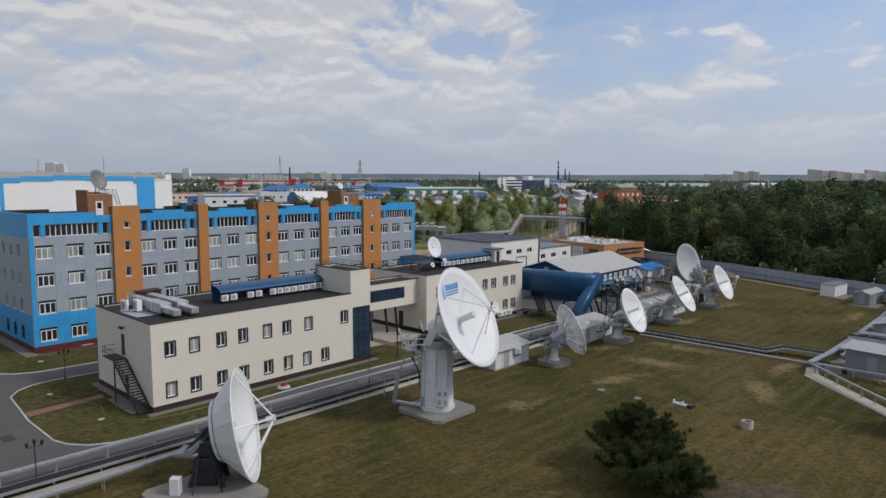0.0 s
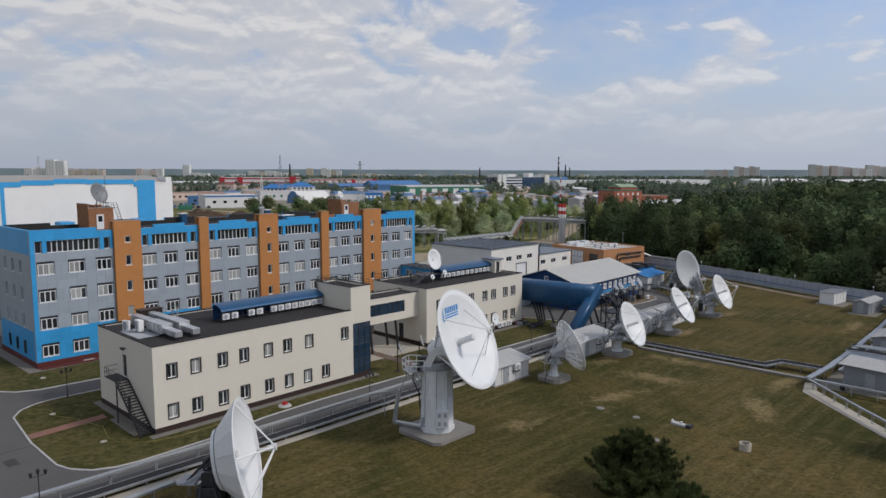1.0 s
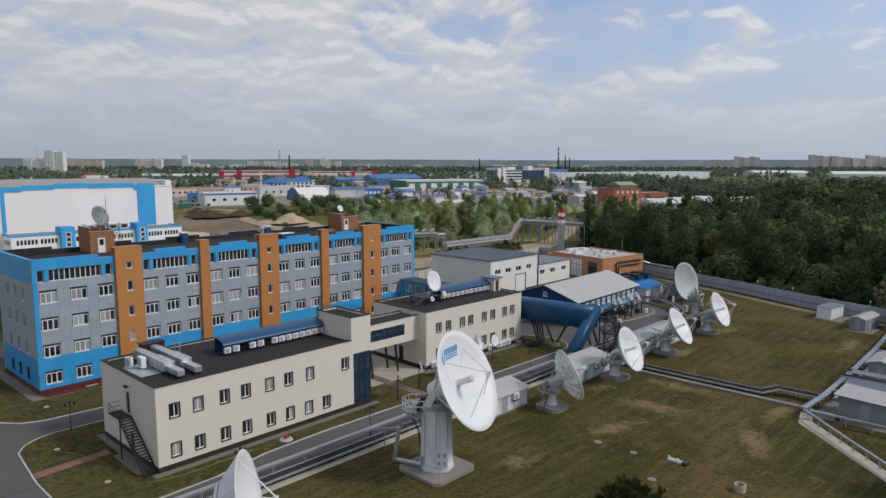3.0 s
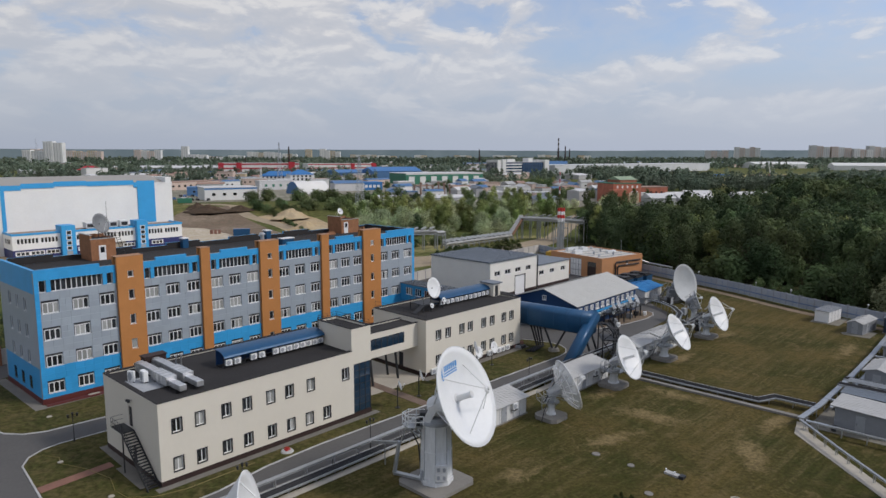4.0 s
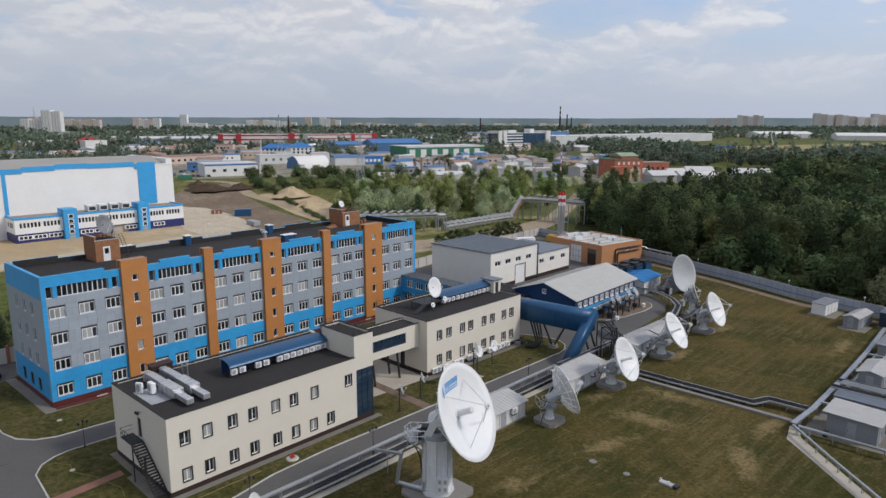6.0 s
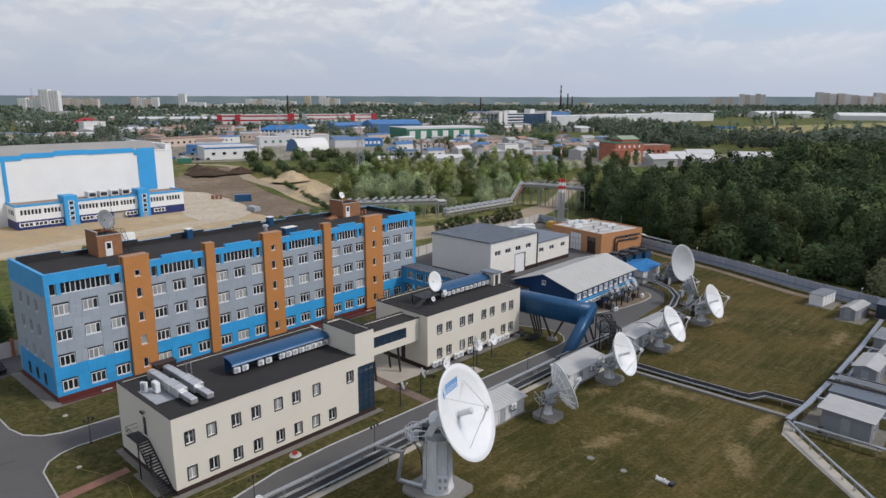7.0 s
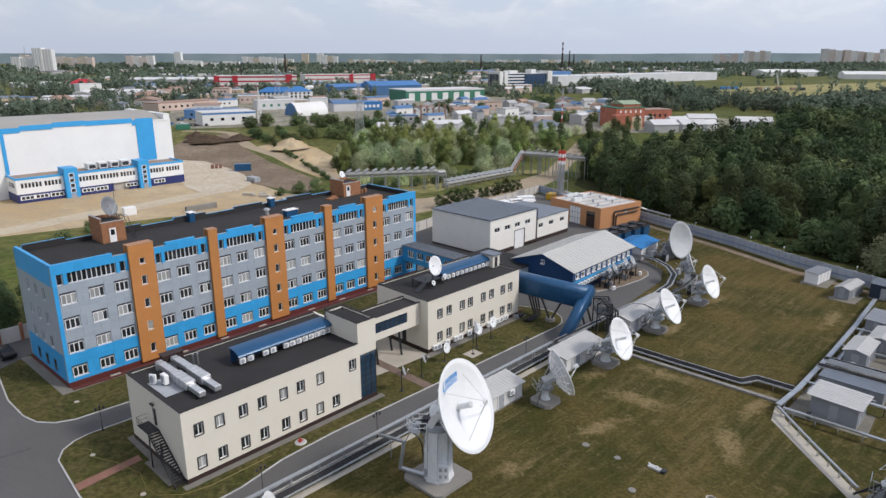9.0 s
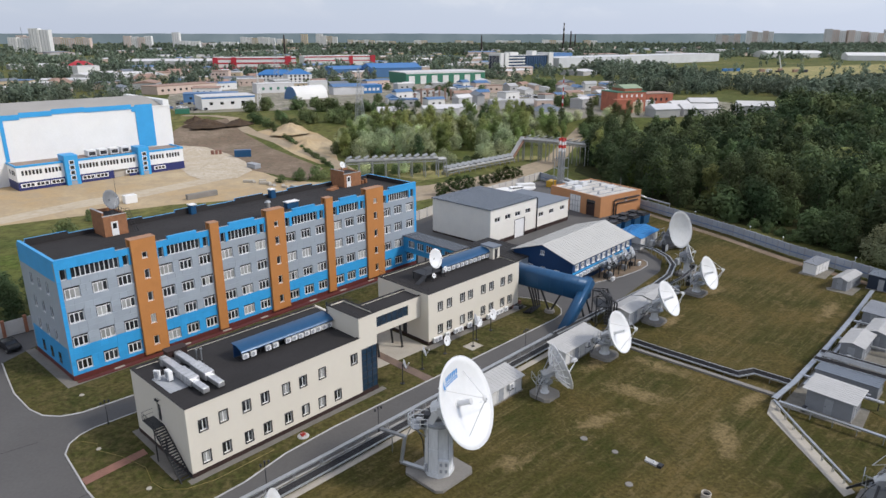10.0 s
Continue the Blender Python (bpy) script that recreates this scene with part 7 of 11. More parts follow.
def stand_with_dishes(u, v, L, label):
    r = root("equipment_stand", W(u, v, 0.1, 2), label, "stand", "equipment stands")
    part("deck", B((0, 0, 2.0, L, 2.2, 2.1)), DARKSTEEL, r)
    for k in range(9):
        x, y, w, hh = 0.2 + (L - 0.9) * rng.random(), 0.2 + 1.4 * rng.random(), 0.25 + 0.4 * rng.random(), 0.3 + 0.8 * rng.random()
        part("unit_box", B((x, y, 2.1, x + w, y + w * 0.8, 2.1 + hh)), (DARKSTEEL, ZINC, GREYPAINT, FEED)[k % 4], r)
    for k in range(4):
        x = 0.3 + (L - 0.8) * rng.random()
        part("unit_box", B((x, 0.5, 0.05, x + 0.6, 1.3, 0.7 + 0.5 * rng.random())), (DARKSTEEL, GREYPAINT)[k % 2], r)
    for x in (0.2, L / 2, L - 0.2):
        for y in (0.2, 2.0):
            part("leg", B((x - 0.08, y - 0.08, 0, x + 0.08, y + 0.08, 2.0)), DARKSTEEL, r)
    bm = bmesh.new()
    for x in (0.05, L * 0.5, L - 0.05):
        for y in (0.05, 2.15):
            cyl(bm, (x, y, 2.1), (x, y, 3.1), 0.03, seg=6)
    for z in (2.6, 3.1):
        cyl(bm, (0.05, 0.05, z), (L - 0.05, 0.05, z), 0.025, seg=6)
        cyl(bm, (0.05, 2.15, z), (L - 0.05, 2.15, z), 0.025, seg=6)
    part("railing", bm, ZINC, r)
    return r


stand_with_dishes(80.5, 0.2, 4.5, "dark steel stand with antennas before the navy shed")
stand_with_dishes(87.0, 0.4, 4.5, "dark steel antenna stand at the asphalt yard")
for u, v, D in ((81.5, 1.2, 1.6), (83.6, 1.4, 1.9), (88.0, 1.6, 2.2), (90.2, 1.4, 2.0)):
    small_dish(u, v, 2.2, (0.75, -0.4, 0.5), D, 1.0, "grey-white antenna dish on a steel stand", face=DISHGREY, group="stand antennas")
air_conditioner(W(81, -0.6, 0.1), "white outdoor unit under the antenna stand")
air_conditioner(W(92.3, 0.2, 0.1), "white outdoor unit beside the antenna stand")

# bright blue roofed hut with navy boxes behind
hut(101.2, 5.0, 8.6, 6.0, 2.7, "pale hut with a bright blue gable roof", turn=4, wall=HUTWALL, roof_m=SKYROOF, gable=True, slope=0.7, units=0, group="blue roofed huts")
for k in range(5):
    r = root("blue_container", W(103.5 + 4.1 * k, 15.0 - 0.2 * k, 0, 4), "deep blue steel box beside the boiler house", "container", "blue boxes")
    part("body", B((0, 0, 0, 3.2, 5.0, 2.3)), DEEPBLUE, r)
    part("lid", B((-0.08, -0.08, 2.3, 3.28, 5.08, 2.4)), CABLE, r, "black lid")
    part("cooler", B((0.5, 0.6, 2.4, 2.7, 2.2, 2.75)), DARKSTEEL, r)
    part("cooler", B((0.5, 2.8, 2.4, 2.7, 4.4, 2.75)), DARKSTEEL, r)

# ---- white warehouse ----
WH = root("warehouse", W(81.2, 29.4, 0, 1.0), "white panel warehouse with a blue-grey roof and high windows", "warehouse")
WALLW = mat("white_panel_wall", (0.72, 0.705, 0.66), 0.55, var=0.05, scale=0.5, bump=0.01, rnd=0.02)
x1, hd = 16.5, 8.0
bm = bmesh.new()
wx = [2.4, 6.0, 9.6, 13.4]
wall_with_holes(bm, 0, x1, 0.4, hd, [(x - 0.95, x + 0.95, 5.05, 6.05) for x in wx] + [(8.6, 12.2, 0.4, 4.2)], 0, 0.3)
part("front_wall", bm, WALLW, WH)
for x in wx:
    add_window(WH, pose(x, 0.1, 5.55), 1.9, 1.0, 2, None, 0, 0.08, 0.0)
part("roller_door", B((8.6, 0.12, 0.0, 12.2, 0.2, 4.2)), WHITE, WH, "white roller door")
part("door_frame", B((8.45, -0.03, 0, 8.6, 0.1, 4.35), (12.2, -0.03, 0, 12.35, 0.1, 4.35), (8.6, -0.03, 4.2, 12.2, 0.1, 4.35)), DARKSTEEL, WH)
part("end_wall", B((0, 0.3, 0.4, 0.3, 17, hd)), WALLW, WH)
part("end_wall", B((x1 - 0.3, 0.3, 0.4, x1, 17, hd)), WALLW, WH)
part("back_wall", B((0.3, 16.7, 0.4, x1 - 0.3, 17, hd)), WALLW, WH)
part("plinth", B((-0.04, -0.04, 0, 8.45, -0.002, 0.9), (12.35, -0.04, 0, x1 + 0.04, -0.002, 0.9), (0, 0, 0, 8.45, 0.3, 0.4), (12.35, -0.04, 0, x1 + 0.04, 0.3, 0.4), (-0.04, 0.3, 0, 0.3, 17, 0.4), (x1 - 0.3, 0.3, 0, x1 + 0.04, 17, 0.4), (0.3, 16.7, 0, x1 - 0.3, 17.04, 0.4)), PLINTH, WH)
part("roof", B((-0.25, -0.25, hd, x1 + 0.25, 17.25, hd + 0.16)), SLATEROOF, WH, "blue-grey flat roof")
bm = bmesh.new()
for k in range(30):
    bx(bm, 0.2 + 0.56 * k, -0.2, hd + 0.16, 0.25 + 0.56 * k, 17.2, hd + 0.2)
part("roof_ribs", bm, SLATEROOF, WH)
bm = bmesh.new()
for k in range(20):
    bx(bm, -0.3, 0.5 + 0.85 * k, hd + 0.1, -0.24, 0.9 + 0.85 * k, hd + 0.24)
    if k < 19:
        bx(bm, 0.5 + 0.85 * k, -0.3, hd + 0.1, 0.9 + 0.85 * k, -0.24, hd + 0.24)
part("eave_clips", bm, DARKSTEEL, WH)
for k in range(14):
    x = 1.18 * (k + 1)
    if not 8.4 < x < 12.4:
        part("panel_joint", B((x - 0.008, -0.01, 0.92, x + 0.008, -0.001, hd)), WALLW, WH)
W2 = root("warehouse", W(98.0, 29.7, 0, 1.0), "lower white panel warehouse with a grey roof", "warehouse")
bm = bmesh.new()
wx = [1.8, 6.0, 10.6]
wall_with_holes(bm, 0, 13.2, 0.4, 5.5, [(x - 0.95, x + 0.95, 3.2, 4.2) for x in wx], 0, 0.3)
part("front_wall", bm, WALLW, W2)
for x in wx:
    add_window(W2, pose(x, 0.1, 3.7), 1.9, 1.0, 2, None, 0, 0.08, 0.0)
part("end_wall", B((12.9, 0.3, 0.4, 13.2, 14, 5.5)), WALLW, W2)
part("back_wall", B((0, 13.7, 0.4, 12.9, 14, 5.5)), WALLW, W2)
part("plinth", B((0, -0.04, 0, 13.24, -0.002, 0.9), (0, 0, 0, 13.24, 0.3, 0.4), (12.9, 0.3, 0, 13.24, 14, 0.4), (0, 13.7, 0, 12.9, 14.04, 0.4)), PLINTH, W2)
part("roof", B((0.05, -0.25, 5.5, 13.45, 14.25, 5.66)), SLATEROOF, W2)
part("downpipe", B((-0.1, -0.2, 0, 0.1, -0.05, 7.9)), DARKSTEEL, W2)

# ---- orange boiler house ----
OR = root("boiler_house", W(118.3, 25.2, 0, -10) @ Matrix.Diagonal((0.906, 0.824, 0.97, 1)), "orange clad boiler house with a white flat roof", "boiler house")
ORANGE2 = mat("orange_panel", (0.46, 0.225, 0.105), 0.6, var=0.08, scale=0.6, rnd=0.03)
bm = bmesh.new()
wall_with_holes(bm, 0, 17, 0, 5.4, [(x - 0.5, x + 0.5, 3.3, 4.3) for x in (10.5,)], 0, 0.3)
part("front_wall", bm, ORANGE2, OR)
bm = bmesh.new()
wall_with_holes(bm, 0.3, 21, 0, 5.4, [(2.2, 5.6, 0.0, 4.2), (8.0, 12.5, 0.0, 4.6)], 0, 0.3)
bmesh.ops.transform(bm, matrix=pose(0, 0, 0, 0, 0, 90) @ Matrix.Diagonal((1, -1, 1, 1)), verts=bm.verts)
part("end_wall", bm, ORANGE2, OR)
part("gate", B((0.1, 2.2, 0, 0.18, 5.6, 3.0)), PLINTH, OR, "dark brown gate")
part("gate_window", B((0.1, 2.2, 3.0, 0.18, 5.6, 4.2)), PANE, OR)
part("glazing", B((0.1, 8.0, 0, 0.18, 12.5, 4.6)), WHITE, OR, "large white panelled gate")
bm = bmesh.new()
for k in range(5):
    bx(bm, 0.02, 8.0 + 1.1 * k, 0, 0.1, 8.12 + 1.1 * k, 4.6)
for z in (0.0, 1.5, 3.0, 4.48):
    bx(bm, 0.03, 8.12, z, 0.09, 12.4, z + 0.12)
part("glazing_frame", bm, GREYPAINT, OR)
part("end_wall", B((16.7, 0.3, 0, 17, 21, 5.4)), ORANGE2, OR)
part("back_wall", B((0.3, 20.7, 0, 16.7, 21, 5.4)), ORANGE2, OR)
add_window(OR, pose(10.5, 0.1, 3.8), 1.0, 1.0, 2, None, 0, 0.07, 0.0)
part("roof", B((0.3, 0.3, 4.9, 16.7, 20.7, 5.2)), mat("worn_white_roof", (0.62, 0.61, 0.58), 0.6, var=0.2, scale=0.25, fine=2, bump=0.04, second=(0.40, 0.37, 0.33)), OR, "stained white sheet flat roof")
for y in (3.6, 7.2, 10.8, 14.4, 17.8):
    part("roof_seam", B((0.4, y, 5.2, 16.6, y + 0.25, 5.32)), GREYPAINT, OR)
for x, y, a, b, c in ((2.0, 12.6, 3.0, 1.4, 0.9), (7.5, 14.9, 2.0, 2.0, 1.1), (11.0, 8.0, 3.4, 1.0, 0.6), (4.6, 18.4, 5.0, 1.2, 0.8)):
    part("roof_box", B((x, y, 5.2, x + a, y + b, 5.2 + c)), DISHBACK, OR)
bm = bmesh.new()
cyl(bm, (9.0, 1.2, 5.0), (9.0, 1.2, 9.5), 0.05, seg=6)
part("rod", bm, ZINC, OR)
for k in range(2):
    bm = bmesh.new()
    cyl(bm, (17.0, 3.0 + 1.2 * k, 4.2), (20.5, 0.5 + 1.2 * k, 2.6), 0.22, seg=10)
    cyl(bm, (20.5, 0.5 + 1.2 * k, 2.6), (19.5, -9.0 + k, 2.6), 0.22, seg=10)
    part("outlet_pipe", bm, ZINC, OR, "silver pipe")
bm = bmesh.new()
for y in (-0.5, -4.5, -8.5):
    beam(bm, (20.0, y, 0), (20.0, y, 2.4), 0.15, 0.15)
part("bracing", bm, ZINC, OR)
part("coping", B((-0.05, -0.05, 5.4, 17.05, 0.3, 5.48), (-0.05, 0.3, 5.4, 0.3, 21.05, 5.48), (16.7, 0.3, 5.4, 17.05, 21.05, 5.48)), ORANGE2, OR)
for x, y in ((3, 4), (6, 9), (10, 5), (12, 12), (5, 16), (13, 17)):
    bm = bmesh.new()
    cyl(bm, (x, y, 5.2), (x, y, 5.75), 0.28, seg=12)
    cyl(bm, (x, y, 5.75), (x, y, 6.1), 0.48, 0.1, seg=12)
    part("roof_vent", bm, GREYPAINT, OR)
for a, b in ((5.2, 15.8), (6.2, 15.2)):
    bm = bmesh.new()
    pts = [(a, -0.35, 0), (a, -0.35, 9.0 - a), (a + 0.5, -0.35, 9.3 - a), (b, -0.35, 9.3 - a)]
    for p, q in zip(pts, pts[1:]):
        cyl(bm, p, q, 0.2, seg=8)
    part("wall_pipe", bm, DARKSTEEL, OR)

# chimneys of the boiler house: four flues, red and white at the top
RED = mat("signal_red", (0.50, 0.035, 0.03), 0.5, var=0.08)
r = root("chimney_stack", W(139.6, 51.4), "cluster of steel flues with red and white bands", "chimney")
for k, (x, y) in enumerate(((0.3, 0.3), (1.4, 0.3), (0.3, 1.4), (1.4, 1.4))):
    bm = bmesh.new()
    cyl(bm, (x, y, 0), (x, y, 10.9), 0.24, seg=14)
    fl = part("flue", bm, ZINC, r)
    for i in range(4):
        bm = bmesh.new()
        cyl(bm, (x, y, 10.9 + 1.0 * i), (x, y, 11.9 + 1.0 * i), 0.29, seg=14)
        part("band", bm, WHITE if i % 2 == 0 else RED, fl)
bm = bmesh.new()
for z in (3, 6, 9):
    for a, b in (((-0.6, -0.6), (2.3, -0.6)), ((2.3, -0.6), (2.3, 2.3)), ((2.3, 2.3), (-0.6, 2.3)), ((-0.6, 2.3), (-0.6, -0.6))):
        beam(bm, (*a, z), (*b, z), 0.12, 0.12)
for a in ((-0.6, -0.6), (2.3, -0.6), (2.3, 2.3), (-0.6, 2.3)):
    beam(bm, (*a, 0), (*a, 9), 0.12, 0.12)
part("frame", bm, ZINC, r)
bm = bmesh.new()
cyl(bm, (0.5, 0.5, 2.2), (-3.0, -7.4, 2.2), 0.5, seg=12)
cyl(bm, (0.5, 0.5, 2.2), (0.5, 0.5, 1.2), 0.5, seg=12)
cyl(bm, (2.2, 0, 2.6), (-1.2, -7.8, 2.6), 0.4, seg=12)
part("flue_pipe", bm, DUCT, r)


# ---- raised heating pipes on steel trestles ----
RUSTPIPE = mat("rusty_pipe", (0.22, 0.12, 0.08), 0.8, var=0.3, scale=1.0)
LAGGING = mat("dull_pipe_lagging", (0.40, 0.405, 0.41), 0.55, 0.2, var=0.2, scale=0.8, fine=5)
SHIELD = mat("grey_shield_sheet", (0.33, 0.345, 0.35), 0.6, var=0.2, scale=0.9, fine=5)


def pipe_run(pts, z, label, gap=5.0, n_pipes=2, rad=0.45, loops=False):
    r = root("heating_pipe", SITE.copy(), label, "pipe", "heating pipes")
    P = [Vector(p) for p in pts]
    for a, b in zip(P, P[1:]):
        d = b - a
        t = d.normalized()
        q = Vector((-t.y, t.x, 0)).normalized()
        for k in range(n_pipes):
            o = q * (k - (n_pipes - 1) / 2) * rad * 2.6
            bm = bmesh.new()
            cyl(bm, a + o + Vector((0, 0, z)), b + o + Vector((0, 0, z)), rad, seg=10)
            part("pipe", bm, LAGGING, r)
        bm = bmesh.new()
        for s in (-1, 1):
            beam(bm, a + q * s * 1.4 + Vector((0, 0, z - 0.8)), b + q * s * 1.4 + Vector((0, 0, z - 0.8)), 0.2, 0.3)
        part("girder", bm, ZINC, r)
        n = max(1, round(d.length / gap))
        for k in range(n + 1):
            c = a + d * (k / n)
            bm = bmesh.new()
            for s in (-1, 1):
                beam(bm, c + q * s * 1.3 - Vector((0, 0, c.z)), c + q * s * 1.3 + Vector((0, 0, z - 0.6)), 0.22, 0.22)
            beam(bm, c - q * 1.5 + Vector((0, 0, z - 0.6)), c + q * 1.5 + Vector((0, 0, z - 0.6)), 0.2, 0.2)
            part("trestle", bm, ZINC, r)
        if loops:
            n = max(1, round(d.length / 2.6))
            for k in range(n):
                c = a + d * ((k + 0.5) / n)
                bm = bmesh.new()
                bx(bm, -0.85, -1.5, 0, 0.85, 1.5, 0.2)
                bmesh.ops.transform(bm, matrix=Matrix.Translation(c + Vector((0, 0, z + 0.9))) @ pose(0, 0, 0, 0, 0, math.degrees(math.atan2(t.y, t.x))) @ pose(0, 0, 0, 0, -24, 0), verts=bm.verts)
                part("shield", bm, SHIELD, r)
    return r


pipe_run([(103, 107, 0), (127.6, 91.0, 0)], 6.0, "raised silver heating pipes on steel trestles", 4.0, 2, 0.45, True)
pipe_run([(127.6, 91.0, 0), (130, 89.8, 0)], 5.6, "riser of silver heating pipes", 2.0, 3, 0.4)
pipe_run([(130, 89.8, 0), (164, 89.4, 0)], 1.7, "low silver heating pipes along the verge", 2.6, 2, 0.45, True)
pipe_run([(171, 89.6, 0), (173.5, 84, 0), (176, 66, 0)], 7.6, "high grey heating pipes over the dirt track", 3.0, 4, 0.42, True)
r = root("pipe_ramp", SITE.copy(), "slanting rusty pipe ramp up to the high pipes", "pipe")
for k in range(3):
    bm = bmesh.new()
    cyl(bm, (164, 88.6 + 0.9 * k, 1.8), (171, 88.8 + 0.9 * k, 8.2), 0.4, seg=10)
    part("pipe", bm, RUSTPIPE if k == 0 else LAGGING, r)
for u, h in ((166.5, 3.4), (169.5, 6.0)):
    bm = bmesh.new()
    for v in (88.3, 90.9):
        beam(bm, (u, v, 0), (u, v, h), 0.2, 0.2)
    beam(bm, (u, 88.3, h), (u, 90.9, h), 0.2, 0.2)
    part("trestle", bm, ZINC, r)

# ---- perimeter fence ----
FENCE = mat("fence_panel", (0.305, 0.34, 0.395), 0.7, var=0.1, scale=0.5, fine=4, bump=0.05, rnd=0.08)
FENCE2 = mat("fence_panel_pale", (0.50, 0.48, 0.45), 0.75, var=0.1, scale=0.5, fine=4, bump=0.05, rnd=0.08)
FPOST = mat("fence_post", (0.27, 0.28, 0.31), 0.75, var=0.1)
BPOST = mat("brick_post", (0.30, 0.13, 0.075), 0.8, var=0.2, scale=2.0, fine=8)


def fence_panel_mesh(m):
    bm = bmesh.new()
    bx(bm, 0.03, -0.05, 0.1, 0.97, 0.05, 2.35)
    bx(bm, 0.03, -0.08, 1.3, 0.97, -0.05, 1.42)
    bx(bm, 0.02, -0.09, 2.35, 0.98, 0.09, 2.45)
    bx(bm, 0.03, -0.08, 0.1, 0.97, -0.05, 0.5)
    for k in range(1, 6):
        bx(bm, k / 6 - 0.01, -0.065, 0.5, k / 6 + 0.01, -0.05, 1.3)
        bx(bm, k / 6 - 0.01, -0.065, 1.42, k / 6 + 0.01, -0.05, 2.35)
    return mesh_of(bm, "panel", m)


FP1, FP2 = fence_panel_mesh(FENCE), fence_panel_mesh(FENCE2)


FRAIL = mat("fence_rail_blue", (0.13, 0.19, 0.33), 0.6, var=0.1)


def rail_mesh():
    bm = bmesh.new()
    bx(bm, 0.0, 0.05, 0.92, 1.0, 0.10, 1.12)
    bx(bm, 0.0, -0.10, 0.92, 1.0, -0.05, 1.12)
    bx(bm, 0.47, 0.05, 0.1, 0.485, 0.075, 2.35)
    return mesh_of(bm, "rail", FRAIL)


FR1 = rail_mesh()


def post_mesh(m, w, h):
    bm = bmesh.new()
    bx(bm, -w, -w, 0, w, w, h)
    bx(bm, -w - 0.03, -w - 0.03, h, w + 0.03, w + 0.03, h + 0.08)
    return mesh_of(bm, "post", m)


PO1, PO2 = post_mesh(FPOST, 0.1, 2.5), post_mesh(BPOST, 0.22, 2.7)


def fence(pts, panel, post, label, rail=None):
    r = root("fence", SITE.copy(), label, "fence", kind="structure")
    P = [Vector(p) for p in pts]
    for a, b in zip(P, P[1:]):
        d = b - a
        n = max(1, round(d.length / 3.0))
        ang = math.degrees(math.atan2(d.y, d.x))
        for k in range(n):
            p = a + d * (k / n)
            piece("panel", panel, r, pose(p.x, p.y, 0, 0, 0, ang) @ Matrix.Diagonal((d.length / n, 1, 1, 1)))
            piece("post", post, r, pose(p.x, p.y, 0, 0, 0, ang))
            if rail:
                piece("rail", rail, r, pose(p.x, p.y, 0, 0, 0, ang) @ Matrix.Diagonal((d.length / n, 1, 1, 1)))
    return r


fence([(145.8, 63.7), (142.4, 51.9), (137, 31), (134.7, 23.5), (125.6, -4.8), (119.7, -18.7), (113.3, -40), (108, -60)][::-1], FP1, PO1, "grey-blue sheet fence with a blue rail along the wood", FR1)
fence([(145.8, 63.7), (130, 62.2), (117, 61.5), (101, 59.6), (89, 56.6), (74, 55)], FP2, PO1, "pale concrete fence with grey posts behind the warehouse")
fence([(74, 55), (50, 54), (20, 53), (-10, 52), (-22, 48), (-40, 44)], FP2, PO2, "pale concrete fence with brick posts behind the blue block")

# ---- open ground beyond the fence ----
PALEDUST = grass_material("pale_dust", [(0.46, 0.39, 0.29), (0.40, 0.33, 0.24), (0.50, 0.44, 0.35)], 0.08, fine=0.9, grain=0.1)
def patch(name, pts, z, material, label, category="ground"):
    """A thin sheet of soil, grass or paving that follows the slope."""
    bm = bmesh.new()
    bm.faces.new([bm.verts.new((x, y, 0)) for x, y in pts])
    for axis in (0, 1):
        lo, hi = min(p[axis] for p in pts), max(p[axis] for p in pts)
        cut = lo
        while cut < hi:
            if max(math.hypot(*p) for p in pts) > 270 and cut < 520:
                co, no = ((cut, 0, 0), (1, 0, 0)) if axis == 0 else ((0, cut, 0), (0, 1, 0))
                bmesh.ops.bisect_plane(bm, geom=bm.verts[:] + bm.edges[:] + bm.faces[:], plane_co=co, plane_no=no)
            cut += 7.0
    for v in bm.verts:
        x, y, h = up_there(v.co.x, v.co.y)
        v.co = (x, y, h + z)
    return single(name, bm, material, pose(0, 0, 0), label, category, kind="structure")



patch("building_site", [(-190, 100), (-111, 149), (-79, 171), (-43, 185), (-40, 200), (-57, 204), (-74, 224), (-88, 241), (-105, 262), (-120, 300), (-260, 330), (-260, 180)], 0.03, SAND, "pale sandy ground of a building site", "ground")
patch("field", [(-108, 239), (-138, 305), (-146, 345), (-128, 372), (-104, 309), (-79, 266), (-49, 224), (-50, 203), (-74, 221), (-90, 240)], 0.07, SOIL, "bare brown soil field", "field")
patch("gravel", [(-119, 271), (-107, 268), (-92, 252), (-80, 236), (-72, 219), (-73, 207), (-80, 201), (-90, 210), (-99, 224), (-108, 246)], 0.11, PALEGRIT, "pale crushed stone beside the sports hall", "gravel")
patch("track", [(-163, 376), (-146, 375.5), (-132, 366), (-121, 342), (-105, 311), (-85.5, 285), (-69, 262), (-54.5, 240), (-40, 214), (-35, 217), (-49.5, 244), (-64, 266), (-81, 289), (-100, 315), (-116, 345), (-127, 370), (-143, 381), (-162, 382)], 0.10, TRACKDUST, "pale dirt track beside the soil field", "track")
patch("track", [(-30, 172), (-14, 177), (-2, 188), (19, 206), (33, 234), (60, 330), (54, 334), (29, 246), (16, 226), (2, 210), (-12, 198), (-34, 190)], 0.06, TRACKDUST, "pale dirt track behind the warehouse", "track")
patch("sand_pit", [(-100, 312), (-92, 340), (-70, 310), (-58, 285), (-46, 236), (-52, 232), (-66, 252)], 0.06, SAND, "sandy pit with bare slopes", "ground")
